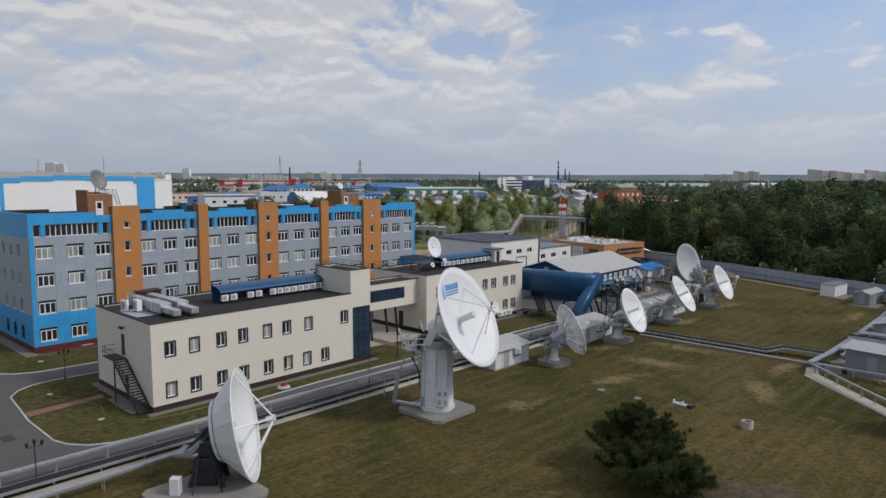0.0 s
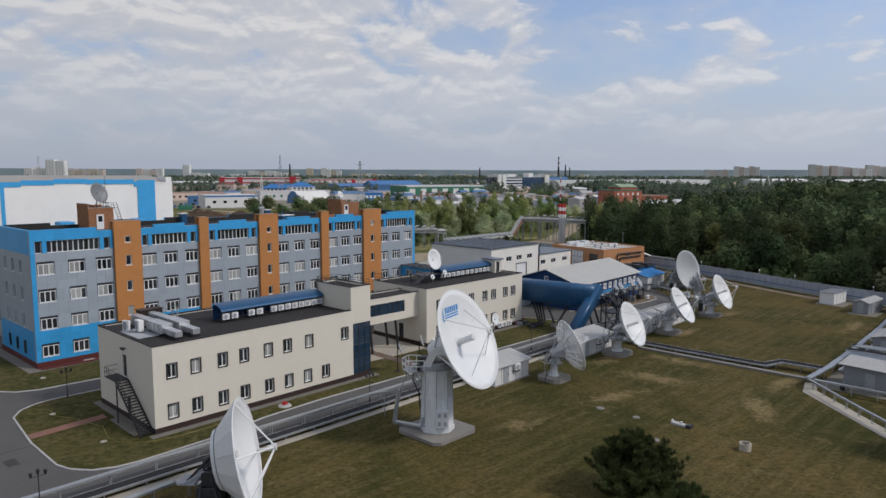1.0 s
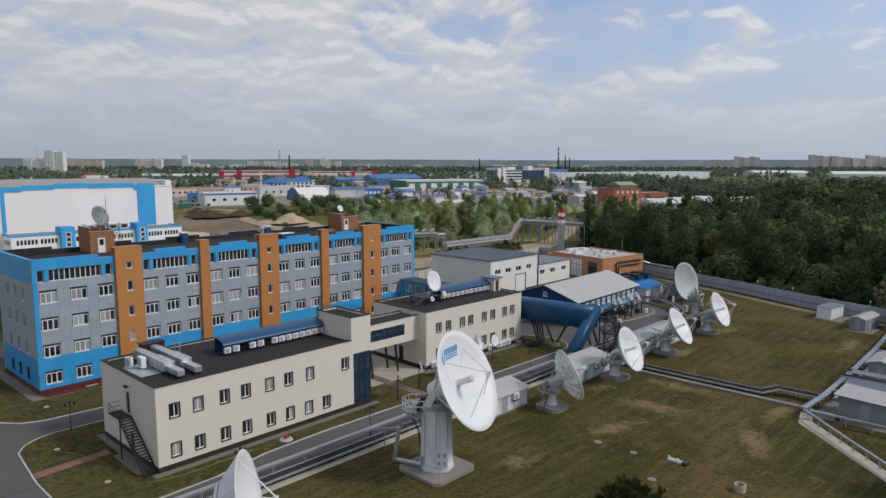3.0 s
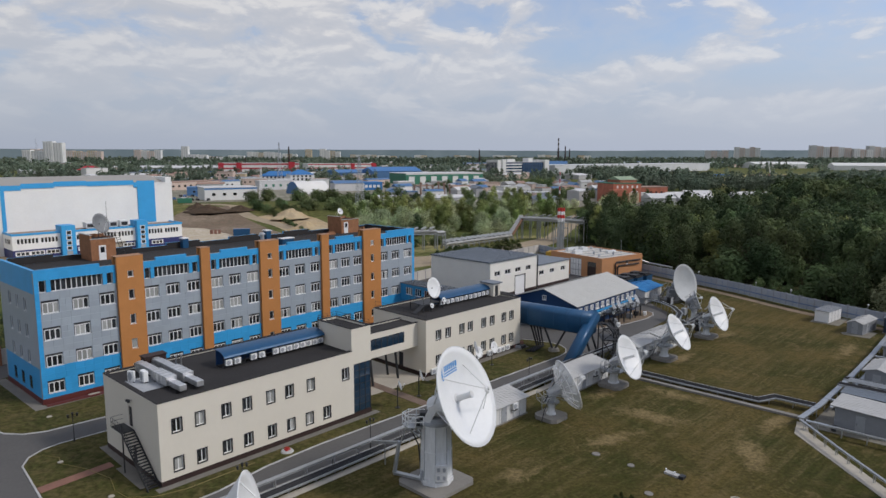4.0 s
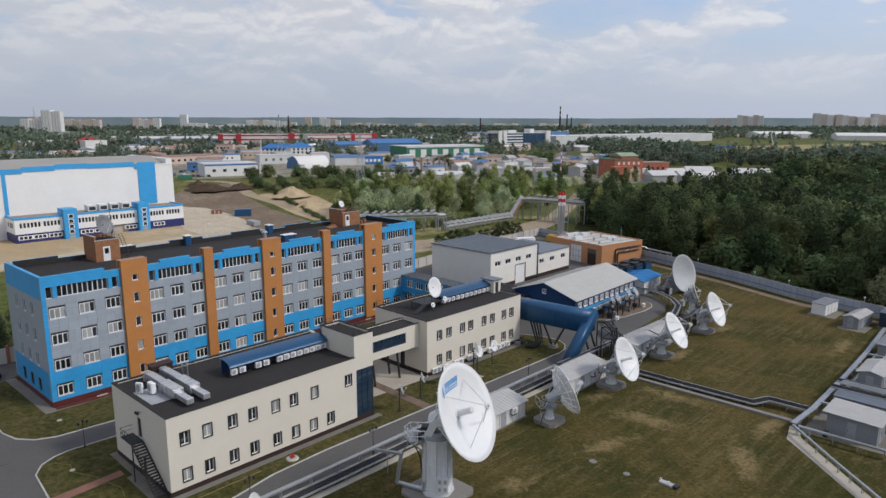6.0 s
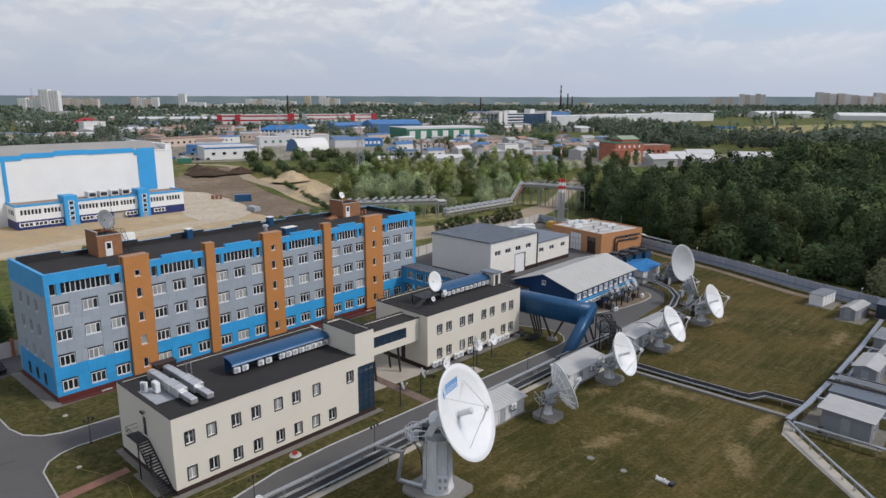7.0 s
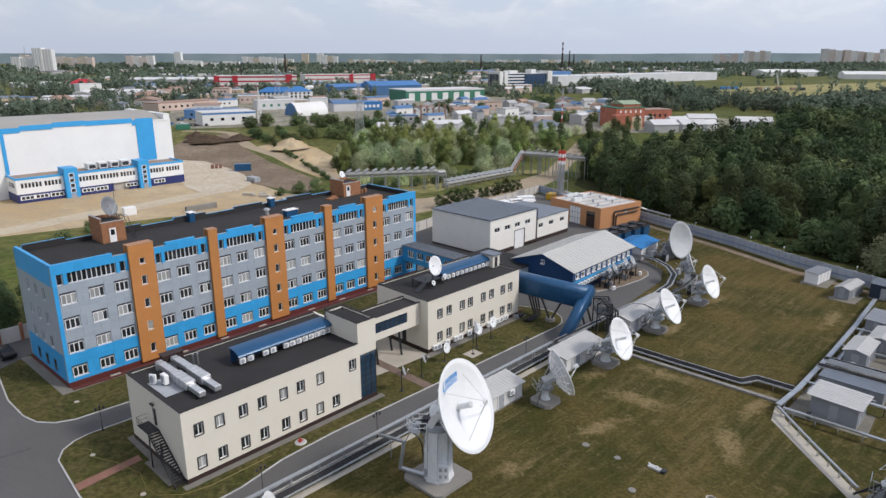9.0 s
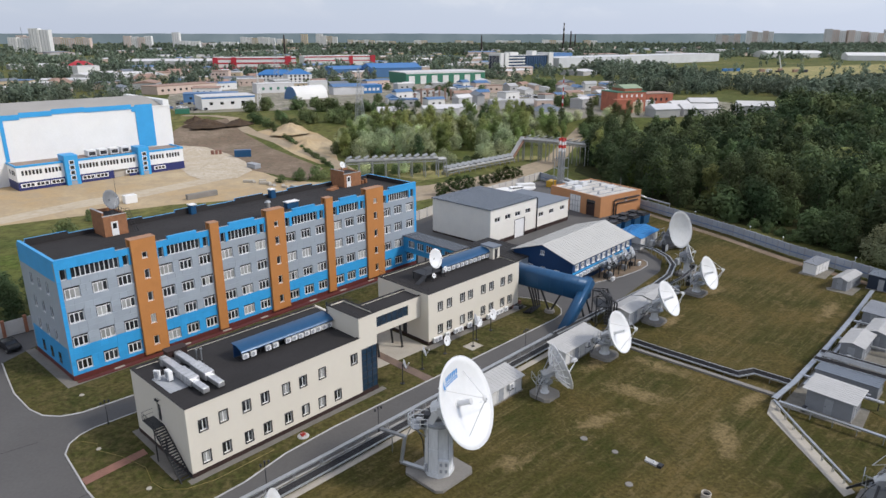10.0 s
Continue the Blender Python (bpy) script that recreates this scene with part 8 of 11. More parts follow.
patch("meadow", [(227, 735), (367, 967), (900, 1290), (1000, 900), (399, 660), (311, 645), (240, 640)], 0.08, FIELD, "dry yellowish meadow", "meadow")
patch("yard", [(-235, 530), (-260, 700), (-135, 740), (40, 720), (110, 560), (120, 480), (80, 392), (34, 340), (-8, 362), (-60, 420), (-130, 405), (-168, 388), (-200, 440)], 0.05, YARD, "grey yards of an industrial estate", "yard")
patch("yard", [(75, 384), (100, 378), (160, 392), (190, 424), (170, 490), (118, 480)], 0.06, YARD, "grey yard beside the brick works", "yard")

VERGE = grass_material("lush_verge", [(0.075, 0.105, 0.022), (0.11, 0.12, 0.035), (0.085, 0.095, 0.03)], 0.06, fine=0.7)
patch("verge", [(-120, 104), (-100, 122), (-82, 139), (-62, 160), (-47, 176), (-40, 182), (-36, 176), (-52, 158), (-70, 134), (-92, 110), (-112, 92)], 0.045, VERGE, "lush green grass verge behind the concrete fence", "verge")
patch("track", [(-130, 134), (-116, 156), (-105.5, 175), (-95, 188), (-84.5, 203.5), (-77, 218), (-72.5, 211.5), (-81, 196), (-90.5, 180), (-100.5, 168), (-111, 151), (-124, 131)], 0.06, PALEDUST, "pale worn vehicle track before the sports hall", "track")
patch("meadow", [(-30, 217), (-14, 205), (-8.5, 209), (4, 226), (18, 240), (30, 246), (26, 252), (10, 246), (-8, 232), (-22, 226)], 0.07, FIELD, "yellowish grass verge under the raised pipes", "meadow")


def heap(x, y, rx, ry, h, material, label):
    """An uneven mound."""
    bm = bmesh.new()
    n, rings = 26, 7
    top = bm.verts.new((0, 0, h))
    prev = None
    for i in range(1, rings + 1):
        f = i / rings
        ring = []
        for k in range(n):
            a = 2 * math.pi * k / n
            j = 0.8 + 0.4 * noise.noise(Vector((x + 2 * math.cos(a), y + 2 * math.sin(a), f * 2)))
            z = h * (1 - f) ** 1.2 * (0.7 + 0.6 * noise.noise(Vector((x * 0.1 + 3 * math.cos(a), y + 3 * math.sin(a), 4 * f))) ** 2 + 0.3 * j)
            ring.append(bm.verts.new((rx * f * j * math.cos(a), ry * f * j * math.sin(a), max(0.0, z) if i < rings else -0.1)))
        for k in range(n):
            q = (k + 1) % n
            if prev is None:
                bm.faces.new((top, ring[k], ring[q]))
            else:
                bm.faces.new((prev[k], ring[k], ring[q], prev[q]))
        prev = ring
    return single("soil_mound", bm, material, FAR(x, y, 0.05), label, "heap", "heaps", smooth=True)


DARKSOIL = grass_material("dark_dug_soil", [(0.075, 0.052, 0.036), (0.11, 0.078, 0.055), (0.06, 0.045, 0.032)], 0.09, fine=0.9, grain=0.3)
heap(-131, 336, 15, 14, 3.4, DARKSOIL, "wide dark brown heap of dug soil")
heap(-118, 344, 10, 12, 2.6, DARKSOIL, "dark brown heap of soil beside the track")
heap(-143, 350, 7, 9, 3.2, DARKSOIL, "small dark heap of dug soil")
heap(-84, 316, 11, 18, 4.0, SAND, "sandy heap on the building site")
heap(-66, 272, 8, 16, 3.0, SAND, "long sandy heap beside the track")

# ---- foliage ----
def leaf_material(name, rgb, spread=0.16, trans=0.30):
    m = bpy.data.materials.new(name)
    m.use_nodes = True
    n, l = m.node_tree.nodes, m.node_tree.links
    b = n["Principled BSDF"]
    b.inputs["Roughness"].default_value = 0.7
    b.inputs["Specular IOR Level"].default_value = 0.08
    geo = n.new("ShaderNodeNewGeometry")
    info = n.new("ShaderNodeObjectInfo")
    mp = n.new("ShaderNodeMapRange")
    mp.inputs["To Min"].default_value, mp.inputs["To Max"].default_value = 1 - spread, 1 + spread
    l.new(geo.outputs["Random Per Island"], mp.inputs["Value"])
    mp2 = n.new("ShaderNodeMapRange")
    mp2.inputs["To Min"].default_value, mp2.inputs["To Max"].default_value = 0.75, 1.25
    l.new(info.outputs["Random"], mp2.inputs["Value"])
    big = n.new("ShaderNodeTexNoise")
    big.inputs["Scale"].default_value = 0.05
    big.inputs["Detail"].default_value = 3
    l.new(geo.outputs["Position"], big.inputs["Vector"])
    mp3 = n.new("ShaderNodeMapRange")
    mp3.inputs["From Min"].default_value, mp3.inputs["From Max"].default_value = 0.35, 0.65
    mp3.inputs["To Min"].default_value, mp3.inputs["To Max"].default_value = 0.47, 0.53
    l.new(big.outputs[0], mp3.inputs["Value"])
    tone = n.new("ShaderNodeTexNoise")
    tone.inputs["Scale"].default_value = 0.16
    tone.inputs["Detail"].default_value = 2
    l.new(geo.outputs["Position"], tone.inputs["Vector"])
    mp4 = n.new("ShaderNodeMapRange")
    mp4.inputs["From Min"].default_value, mp4.inputs["From Max"].default_value = 0.32, 0.68
    mp4.inputs["To Min"].default_value, mp4.inputs["To Max"].default_value = 0.62, 1.38
    l.new(tone.outputs[0], mp4.inputs["Value"])
    both = n.new("ShaderNodeMath")
    both.operation = "MULTIPLY"
    l.new(mp2.outputs[0], both.inputs[0])
    l.new(mp4.outputs[0], both.inputs[1])
    mul = n.new("ShaderNodeMath")
    mul.operation = "MULTIPLY"
    l.new(mp.outputs[0], mul.inputs[0])
    l.new(both.outputs[0], mul.inputs[1])
    hsv = n.new("ShaderNodeHueSaturation")
    hsv.inputs["Color"].default_value = (*rgb, 1)
    l.new(mul.outputs[0], hsv.inputs["Value"])
    l.new(mp3.outputs[0], hsv.inputs["Hue"])
    l.new(hsv.outputs[0], b.inputs["Base Color"])
    tr = n.new("ShaderNodeBsdfTranslucent")
    l.new(hsv.outputs[0], tr.inputs["Color"])
    mx = n.new("ShaderNodeMixShader")
    mx.inputs[0].default_value = trans
    l.new(b.outputs[0], mx.inputs[1])
    l.new(tr.outputs[0], mx.inputs[2])
    l.new(mx.outputs[0], n["Material Output"].inputs[0])
    return m


LEAF_DARK = leaf_material("dark_leaves", (0.068, 0.098, 0.047))
LEAF_MID = leaf_material("green_leaves", (0.118, 0.157, 0.070))
# distance haze is put into this leaf colour: paler and bluer
LEAF_FAR = leaf_material("haze_tinted_leaves", (0.162, 0.204, 0.150))
LEAF_LIME = leaf_material("fresh_leaves", (0.13, 0.19, 0.035))
LEAF_WILLOW = leaf_material("willow_leaves", (0.44, 0.49, 0.30), trans=0.5)
LEAF_BIRCH = leaf_material("birch_leaves", (0.27, 0.32, 0.125), trans=0.5)
NEEDLE = leaf_material("pine_needles", (0.062, 0.084, 0.032))
BARK = mat("bark", (0.10, 0.08, 0.06), 0.9, var=0.3, scale=2, fine=12, bump=0.2)

nrng = np.random.RandomState(11)


def leaf_arrays(blobs, count, size, droop=0.0, shell=0.55):
    """Small leaf cards spread over the outer layer of ellipsoid clumps: vertices and faces."""
    blobs = np.array(blobs, float)
    vol = blobs[:, 3] * blobs[:, 5]
    pick = nrng.choice(len(blobs), count, p=vol / vol.sum())
    d = nrng.normal(size=(count, 3))
    d /= np.linalg.norm(d, axis=1)[:, None]
    rad = shell + (1.06 - shell) * nrng.rand(count) ** 0.6
    c = blobs[pick, :3] + d * blobs[pick, 3:6] * rad[:, None]
    ax = c - np.array([blobs[:, 0].mean(), blobs[:, 1].mean(), blobs[:, 2].min()])
    ax /= np.linalg.norm(ax, axis=1)[:, None] + 1e-9
    nn = d * 0.85 + ax * 0.55 + nrng.normal(size=(count, 3)) * 0.33 + np.array([0, 0, 0.10])
    nn /= np.linalg.norm(nn, axis=1)[:, None]
    a = nrng.normal(size=(count, 3)) * 0.55 + np.array([0, 0, 1.0])
    a -= nn * (a * nn).sum(1)[:, None]
    a /= np.linalg.norm(a, axis=1)[:, None] + 1e-9
    b = np.cross(nn, a)
    s = size * (0.6 + 0.8 * nrng.rand(count))[:, None]
    if droop:
        a = a + np.array([0, 0, -droop])
    v = np.stack([c - a * s - b * s * 0.85, c - a * s * 0.6 + b * s * 0.85, c + a * s * 1.15], 1).reshape(-1, 3)
    f = np.arange(count * 3).reshape(-1, 3)
    return v, f


def array_mesh(name, v, f, material):
    me = bpy.data.meshes.new(name)
    me.from_pydata(v.tolist(), [], f.tolist())
    me.materials.append(material)
    return me


def broad_blobs(h, r, n, low=0.25, narrow=1.0):
    out = []
    for k in range(n):
        t = low + (1 - low) * (k + 0.5) / n
        w = math.sin(math.pi * min(1.0, 0.12 + 0.86 * (t - low) / (1 - low) * 0.95)) ** 0.7
        a = nrng.rand() * 6.28
        rr = r * w * (0.25 + 0.5 * nrng.rand())
        s = r * (0.38 + 0.25 * nrng.rand()) * (0.55 + 0.5 * w) * narrow
        out.append((rr * math.cos(a), rr * math.sin(a), h * t * 0.97 - s * 0.3, s, s, s * (0.8 + 0.4 * nrng.rand())))
    return out


def trunk_bm(h, r, limbs, lean=0.3):
    bm = bmesh.new()
    p = Vector((0, 0, -0.1))
    n = 4
    pts = [p]
    for k in range(1, n + 1):
        pts.append(Vector((lean * (nrng.rand() - 0.5) * k, lean * (nrng.rand() - 0.5) * k, h * 0.85 * k / n)))
    for k in range(n):
        cyl(bm, pts[k], pts[k + 1], r * (1 - 0.2 * k), r * (1 - 0.2 * (k + 1)), seg=7)
    for k in range(limbs):
        t = 0.3 + 0.5 * nrng.rand()
        b = Vector((0, 0, h * t))
        a = nrng.rand() * 6.28
        L = h * 0.22 * (1.2 - t)
        cyl(bm, b, b + Vector((L * math.cos(a), L * math.sin(a), L * 0.7)), r * 0.4, r * 0.12, seg=5)
    return bm


def tree_model(kind, h, r, count, size, leaf, blobs, limbs=6, droop=0.0):
    v, f = leaf_arrays(blobs, count, size, droop, 0.7)
    crown = array_mesh("crown", v, f, leaf)
    trunk = mesh_of(trunk_bm(h, max(0.1, h * 0.014), limbs), "trunk", BARK)
    return kind, trunk, crown


MODELS = {
    "alder": [tree_model("alder", 15, 3.9, 3000, 0.245, LEAF_MID, broad_blobs(15, 3.9, 34, 0.06, 0.78)) for _ in range(2)],
    "birch": [tree_model("birch", 14, 3.1, 2600, 0.235, LEAF_BIRCH, broad_blobs(14, 3.1, 26, 0.12, 0.8)) for _ in range(2)],
    "dark": [tree_model("dark", 16, 4.5, 3400, 0.255, LEAF_DARK, broad_blobs(16, 4.5, 38, 0.06, 0.76)) for _ in range(3)],
    "willow": [tree_model("willow", 10, 4.9, 3200, 0.235, LEAF_WILLOW, broad_blobs(10, 4.9, 34, 0.05, 0.72), droop=0.35) for _ in range(2)],
    "lime": [tree_model("lime", 9, 3.8, 3600, 0.235, LEAF_LIME, broad_blobs(9, 3.8, 26, 0.06, 0.8))],
    "bush": [tree_model("bush", 4.5, 2.6, 1100, 0.21, LEAF_MID, broad_blobs(4.5, 2.6, 16, 0.05, 0.85), 3) for _ in range(2)],
}


MODELS["spruce"] = [tree_model("spruce", 6, 2.1, 1500, 0.15, NEEDLE, broad_blobs(6, 2.1, 22, 0.03, 0.62)) for _ in range(2)]
LABELS = {
    "alder": "tall green alder at the wood's edge",
    "birch": "green leafy tree with a tall loose crown",
    "dark": "dark green broadleaf tree at the wood's edge",
    "willow": "grey-green willow with a rounded crown",
    "lime": "bright green young tree at the wood's edge",
    "bush": "round green bush on open ground",
    "spruce": "small round dark pine behind the fence",
}


def plant(kind, x, y, s=1.0, squash=1.0):
    _, trunk, crown = MODELS[kind][int(nrng.randint(len(MODELS[kind])))]
    ob = root("bush" if kind == "bush" else "tree", FAR(x, y, 0, float(nrng.rand() * 360)) @ Matrix.Diagonal((s * squash, s * squash, s, 1)), LABELS[kind], "bush" if kind == "bush" else "tree", "bushes" if kind == "bush" else kind + " trees")
    piece("trunk", trunk, ob, pose(0, 0, 0))
    piece("crown", crown, ob, pose(0, 0, 0))
    return ob


def inside(x, y, poly):
    hit = False
    for (x0, y0), (x1, y1) in zip(poly, poly[1:] + poly[:1]):
        if (y0 > y) != (y1 > y) and x < (x1 - x0) * (y - y0) / (y1 - y0) + x0:
            hit = not hit
    return hit


WOOD = [(36, 222), (42, 202), (50, 184), (57, 172), (69, 152), (77, 137), (87, 119), (98, 101), (114, 80), (190, 60), (420, 90), (640, 420), (520, 640), (370, 612), (272, 530), (186, 402), (137, 306), (116, 298), (98, 281), (74, 252), (52, 250), (40, 236)]
EDGE = []
step = 6.8
for i in range(int(600 / step)):
    for k in range(int(560 / step)):
        x = 44 + i * step + (nrng.rand() - 0.5) * 4.4
        y = 60 + k * step + (nrng.rand() - 0.5) * 4.4
        if inside(x, y, WOOD):
            EDGE.append((x, y))
# the front of the wood: single trees; behind it one mass of crowns
front, mass = [], []
for x, y in EDGE:
    near = any(not inside(x + dx, y + dy, WOOD) for dx, dy in ((-12, -10), (-13, 0), (0, -13)))
    if near and y < 262:
        front.append((x, y))
    else:
        mass.append((x, y))
for k, (x, y) in enumerate(front):
    q = nrng.rand()
    rim = any(not inside(x + dx, y + dy, WOOD) for dx, dy in ((-5, -3), (-5, 0), (0, -5)))
    if rim:
        kind = "willow" if q < (0.12 if x > 82 else 0.0) else ("bush" if q < 0.35 else "dark")
        plant(kind, x, y, (0.55 + 0.3 * nrng.rand()) * (2.0 if kind == "bush" else 1.0), 1.3)
    else:
        kind = "dark" if q < 0.6 else ("alder" if q < 0.97 else "birch")
        plant(kind, x, y, 0.72 + 0.36 * nrng.rand(), 0.95 + 0.3 * nrng.rand())
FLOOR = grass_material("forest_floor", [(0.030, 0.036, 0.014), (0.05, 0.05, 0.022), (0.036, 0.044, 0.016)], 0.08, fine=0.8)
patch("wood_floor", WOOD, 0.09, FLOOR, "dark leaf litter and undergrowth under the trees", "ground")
plant("lime", 54, 189, 1.15)
plant("lime", 50, 195, 0.9)
for u, v, kind, s in ((139.0, -25.5, "willow", 0.62), (136.5, -28.5, "willow", 0.45), (134.5, -9.0, "bush", 0.55), (133.0, -12.5, "bush", 0.5), (131.0, -16.0, "bush", 0.55), (135.8, -5.5, "bush", 0.5)):
    p = XY(u, v)
    plant(kind, p.x, p.y, s, 1.15)


def crown_mass(name, spots, h0, h1, r, count, size, leaf, label, low=0.45, near_d=200):
    """Crowns of a closed stand as one mesh; distant ones have fewer, larger leaf sprays."""
    vs, fs, off = [], [], 0
    for x, y in spots:
        h = h0 + (h1 - h0) * nrng.rand()
        rr = r * (0.65 + 0.85 * nrng.rand() ** 1.6)
        far = min(1.0, near_d / math.hypot(x, y))
        n = max(40, int(count * far**1.7))
        b = np.array(broad_blobs(h, rr, 14 if far > 0.5 else 7, low, 0.8))
        px, py, pz = up_there(x, y)
        b += np.array([px, py, pz, 0, 0, 0])
        v, f = leaf_arrays(b, n, size / far**0.85, 0.0, 0.6)
        vs.append(v)
        fs.append(f + off)
        off += len(v)
    ob = new(name, array_mesh(name, np.concatenate(vs), np.concatenate(fs), leaf))
    return tagged(ob, label, "trees", kind="stuff")


nrng.shuffle(mass)
back = [p for p in mass if math.hypot(*p) > 400]
mass = [p for p in mass if math.hypot(*p) <= 400]
crown_mass("wood", back, 10.5, 16, 4.7, 720, 0.40, LEAF_FAR, "trees at the back of the wood in haze-tinted green")
cut, cut2 = int(len(mass) * 0.56), int(len(mass) * 0.95)
crown_mass("wood", mass[:cut], 9.5, 18, 4.7, 720, 0.40, LEAF_DARK, "dense dark green wood of broadleaf trees")
crown_mass("wood", mass[cut:cut2], 9.5, 17, 4.4, 720, 0.40, LEAF_MID, "lighter green trees scattered through the wood")
crown_mass("wood", mass[cut2:], 9, 13.5, 4.4, 720, 0.40, LEAF_BIRCH, "paler birches scattered through the dark wood")

# willows and birches behind the heating pipes
MIDDLE = [(-50, 246), (-40, 242), (-26, 243), (-10, 250), (6, 262), (22, 266), (34, 278), (44, 300), (44, 330), (22, 352), (-8, 350), (-30, 330), (-48, 306), (-52, 270)]
spots = []
for i in range(18):
    for k in range(20):
        x, y = -64 + i * 6.4 + (nrng.rand() - 0.5) * 5, 234 + k * 6.2 + (nrng.rand() - 0.5) * 5
        if inside(x, y, MIDDLE) and nrng.rand() < 0.86:
            spots.append((x, y))
for x, y in spots:
    q = nrng.rand()
    back = (y - 234) / 110
    kind = "willow" if q < 0.45 else ("birch" if q < 0.85 else ("dark" if q < 0.88 else "bush"))
    plant(kind, x, y, (0.46 + 0.42 * nrng.rand()) * 1.15, 1.0 + 0.2 * nrng.rand())
# shrubs along the back of the pipes
for k in range(26):
    p = XY(104 + 2.6 * k + nrng.rand(), (112 - 0.62 * 2.6 * k if k < 10 else 97) + 3.0 * nrng.rand())
    plant("willow" if nrng.rand() < 0.35 else "bush", p.x, p.y, 0.45 + 0.3 * nrng.rand(), 1.25)
for k in range(13):
    p = XY(107 + 3.1 * k + nrng.rand(), 71.0 + 0.8 * nrng.rand())
    plant("spruce", p.x, p.y, 0.55 + 0.25 * nrng.rand(), 1.35)
for x, y in ((-113, 352), (-108, 344), (-100, 332), (-94, 322), (-90, 330), (-86, 333), (-83, 352), (-80, 346), (-76, 378), (-70, 372), (-64, 368), (-58, 366), (-72, 352), (-66, 345), (-58, 340), (-96, 350), (-88, 362), (-102, 362)):
    plant("bush", x, y, 0.9 + 0.6 * nrng.rand(), 1.1)
for x, y, s in ((-72, 141, 1.0), (-69, 146, 0.9), (-52, 203, 0.9), (-47, 206, 1.0), (-57, 200, 0.6), (-87, 137, 1.1), (-92, 155, 0.6), (-38, 210, 0.7)):
    plant("bush", x, y, s, 1.1)
for x, y in ((-70, 93), (-73, 96), (-71, 101)):
    plant("dark", x, y, 0.42 + 0.1 * nrng.rand(), 1.1)

for k in range(46):
    x, y = 52 + 110 * nrng.rand(), 300 + 62 * nrng.rand()
    if y > 300 + (x - 100) * 0.9 and not (96 < x < 180 and y > 352):
        plant("bush", x, y, 0.6 + 0.5 * nrng.rand(), 1.2)
# low hedge between the track and the sand pit
for k in range(30):
    t = (k + nrng.rand()) / 30
    plant("bush", -93 + 48 * t, 318 - 96 * t + 3 * t * (1 - t), 0.28 + 0.16 * nrng.rand(), 1.3)
for k in range(16):
    plant("alder" if k % 3 == 0 else ("willow" if k % 3 == 1 else "bush"), 46 + 34 * nrng.rand(), 336 + 34 * nrng.rand(), 0.5 + 0.25 * nrng.rand(), 1.2)
for x, y in ((93, 394), (97, 391), (70, 392), (110, 412)):
    plant("alder", x, y, 0.55 + 0.2 * nrng.rand())
# the young pines on the lawn
def pine(x, y, h, r, n, label):
    """Upswept branches, each with tufts of long needles."""
    bm = trunk_bm(h, 0.11, 0, 0.15)
    tuft = []
    for k in range(n):
        t = 0.08 + 0.88 * (k + nrng.rand()) / n
        L = r * (1.05 - 0.78 * max(0.0, t - 0.25) / 0.75) * (0.65 + 0.4 * nrng.rand())
        a = nrng.rand() * 6.28
        d = Vector((math.cos(a), math.sin(a), 0.25 + 0.55 * nrng.rand()))
        p0 = Vector((0, 0, h * t * 0.8))
        cyl(bm, p0, p0 + d * L * 0.95, 0.04, 0.012, seg=5)
        for q in range(10):
            f = 0.30 + 0.70 * q / 9
            side = Vector((-math.sin(a), math.cos(a), 0)) * (nrng.rand() - 0.5) * 0.75 * L * (1.15 - f)
            p = p0 + d * L * f + side
            s = 0.20 + 0.13 * nrng.rand()
            tuft.append((p.x, p.y, p.z, s, s, s * 1.25))
    tuft.append((0, 0, h * 0.97, 0.22, 0.22, 0.45))
    count = 62 * len(tuft)
    c = np.array(tuft)[nrng.randint(len(tuft), size=count)]
    d = nrng.normal(size=(count, 3)) + np.array([0, 0, 0.55])
    d /= np.linalg.norm(d, axis=1)[:, None]
    base = c[:, :3] + d * c[:, 3:6] * 0.35 * nrng.rand(count)[:, None]
    tip = base + d * c[:, 3:6] * (0.7 + 0.5 * nrng.rand(count)[:, None])
    w = np.cross(d, nrng.normal(size=(count, 3)))
    w *= 0.022 / (np.linalg.norm(w, axis=1)[:, None] + 1e-9)
    v = np.stack([base - w, base + w, tip], 1).reshape(-1, 3)
    ob = root("pine_tree", pose(x, y, 0), label, "pine tree", "young pines")
    part("trunk", bm, BARK, ob)
    piece("crown", array_mesh("crown", v, np.arange(count * 3).reshape(-1, 3), NEEDLE), ob, pose(0, 0, 0))
    return ob


pine(12.7, 47.4, 5.0, 3.3, 150, "bushy dark green young pine on the lawn")
pine(12.3, 44.6, 3.2, 3.4, 100, "low spreading dark green pine in front of another")
pine(15.0, 43.8, 2.6, 2.2, 50, "small dark green pine beside bare ground")

# far trees, one mass each
def far_trees(name, x0, x1, y0, y1, n, h, label, leaf, keep=None):
    sp = []
    tries = 0
    while len(sp) < n and tries < n * 30:
        tries += 1
        x, y = x0 + (x1 - x0) * nrng.rand(), y0 + (y1 - y0) * nrng.rand()
        if keep and not keep(x, y):
            continue
        sp.append((x, y))
    return crown_mass(name, sp, h * 0.6, h * 1.25, h * 0.42, 420, h * 0.040, leaf, label, 0.15, 330)


CLEAR = []


def clear_of(x, y):
    return not any(math.hypot(x - a, y - b) < c for a, b, c in CLEAR)

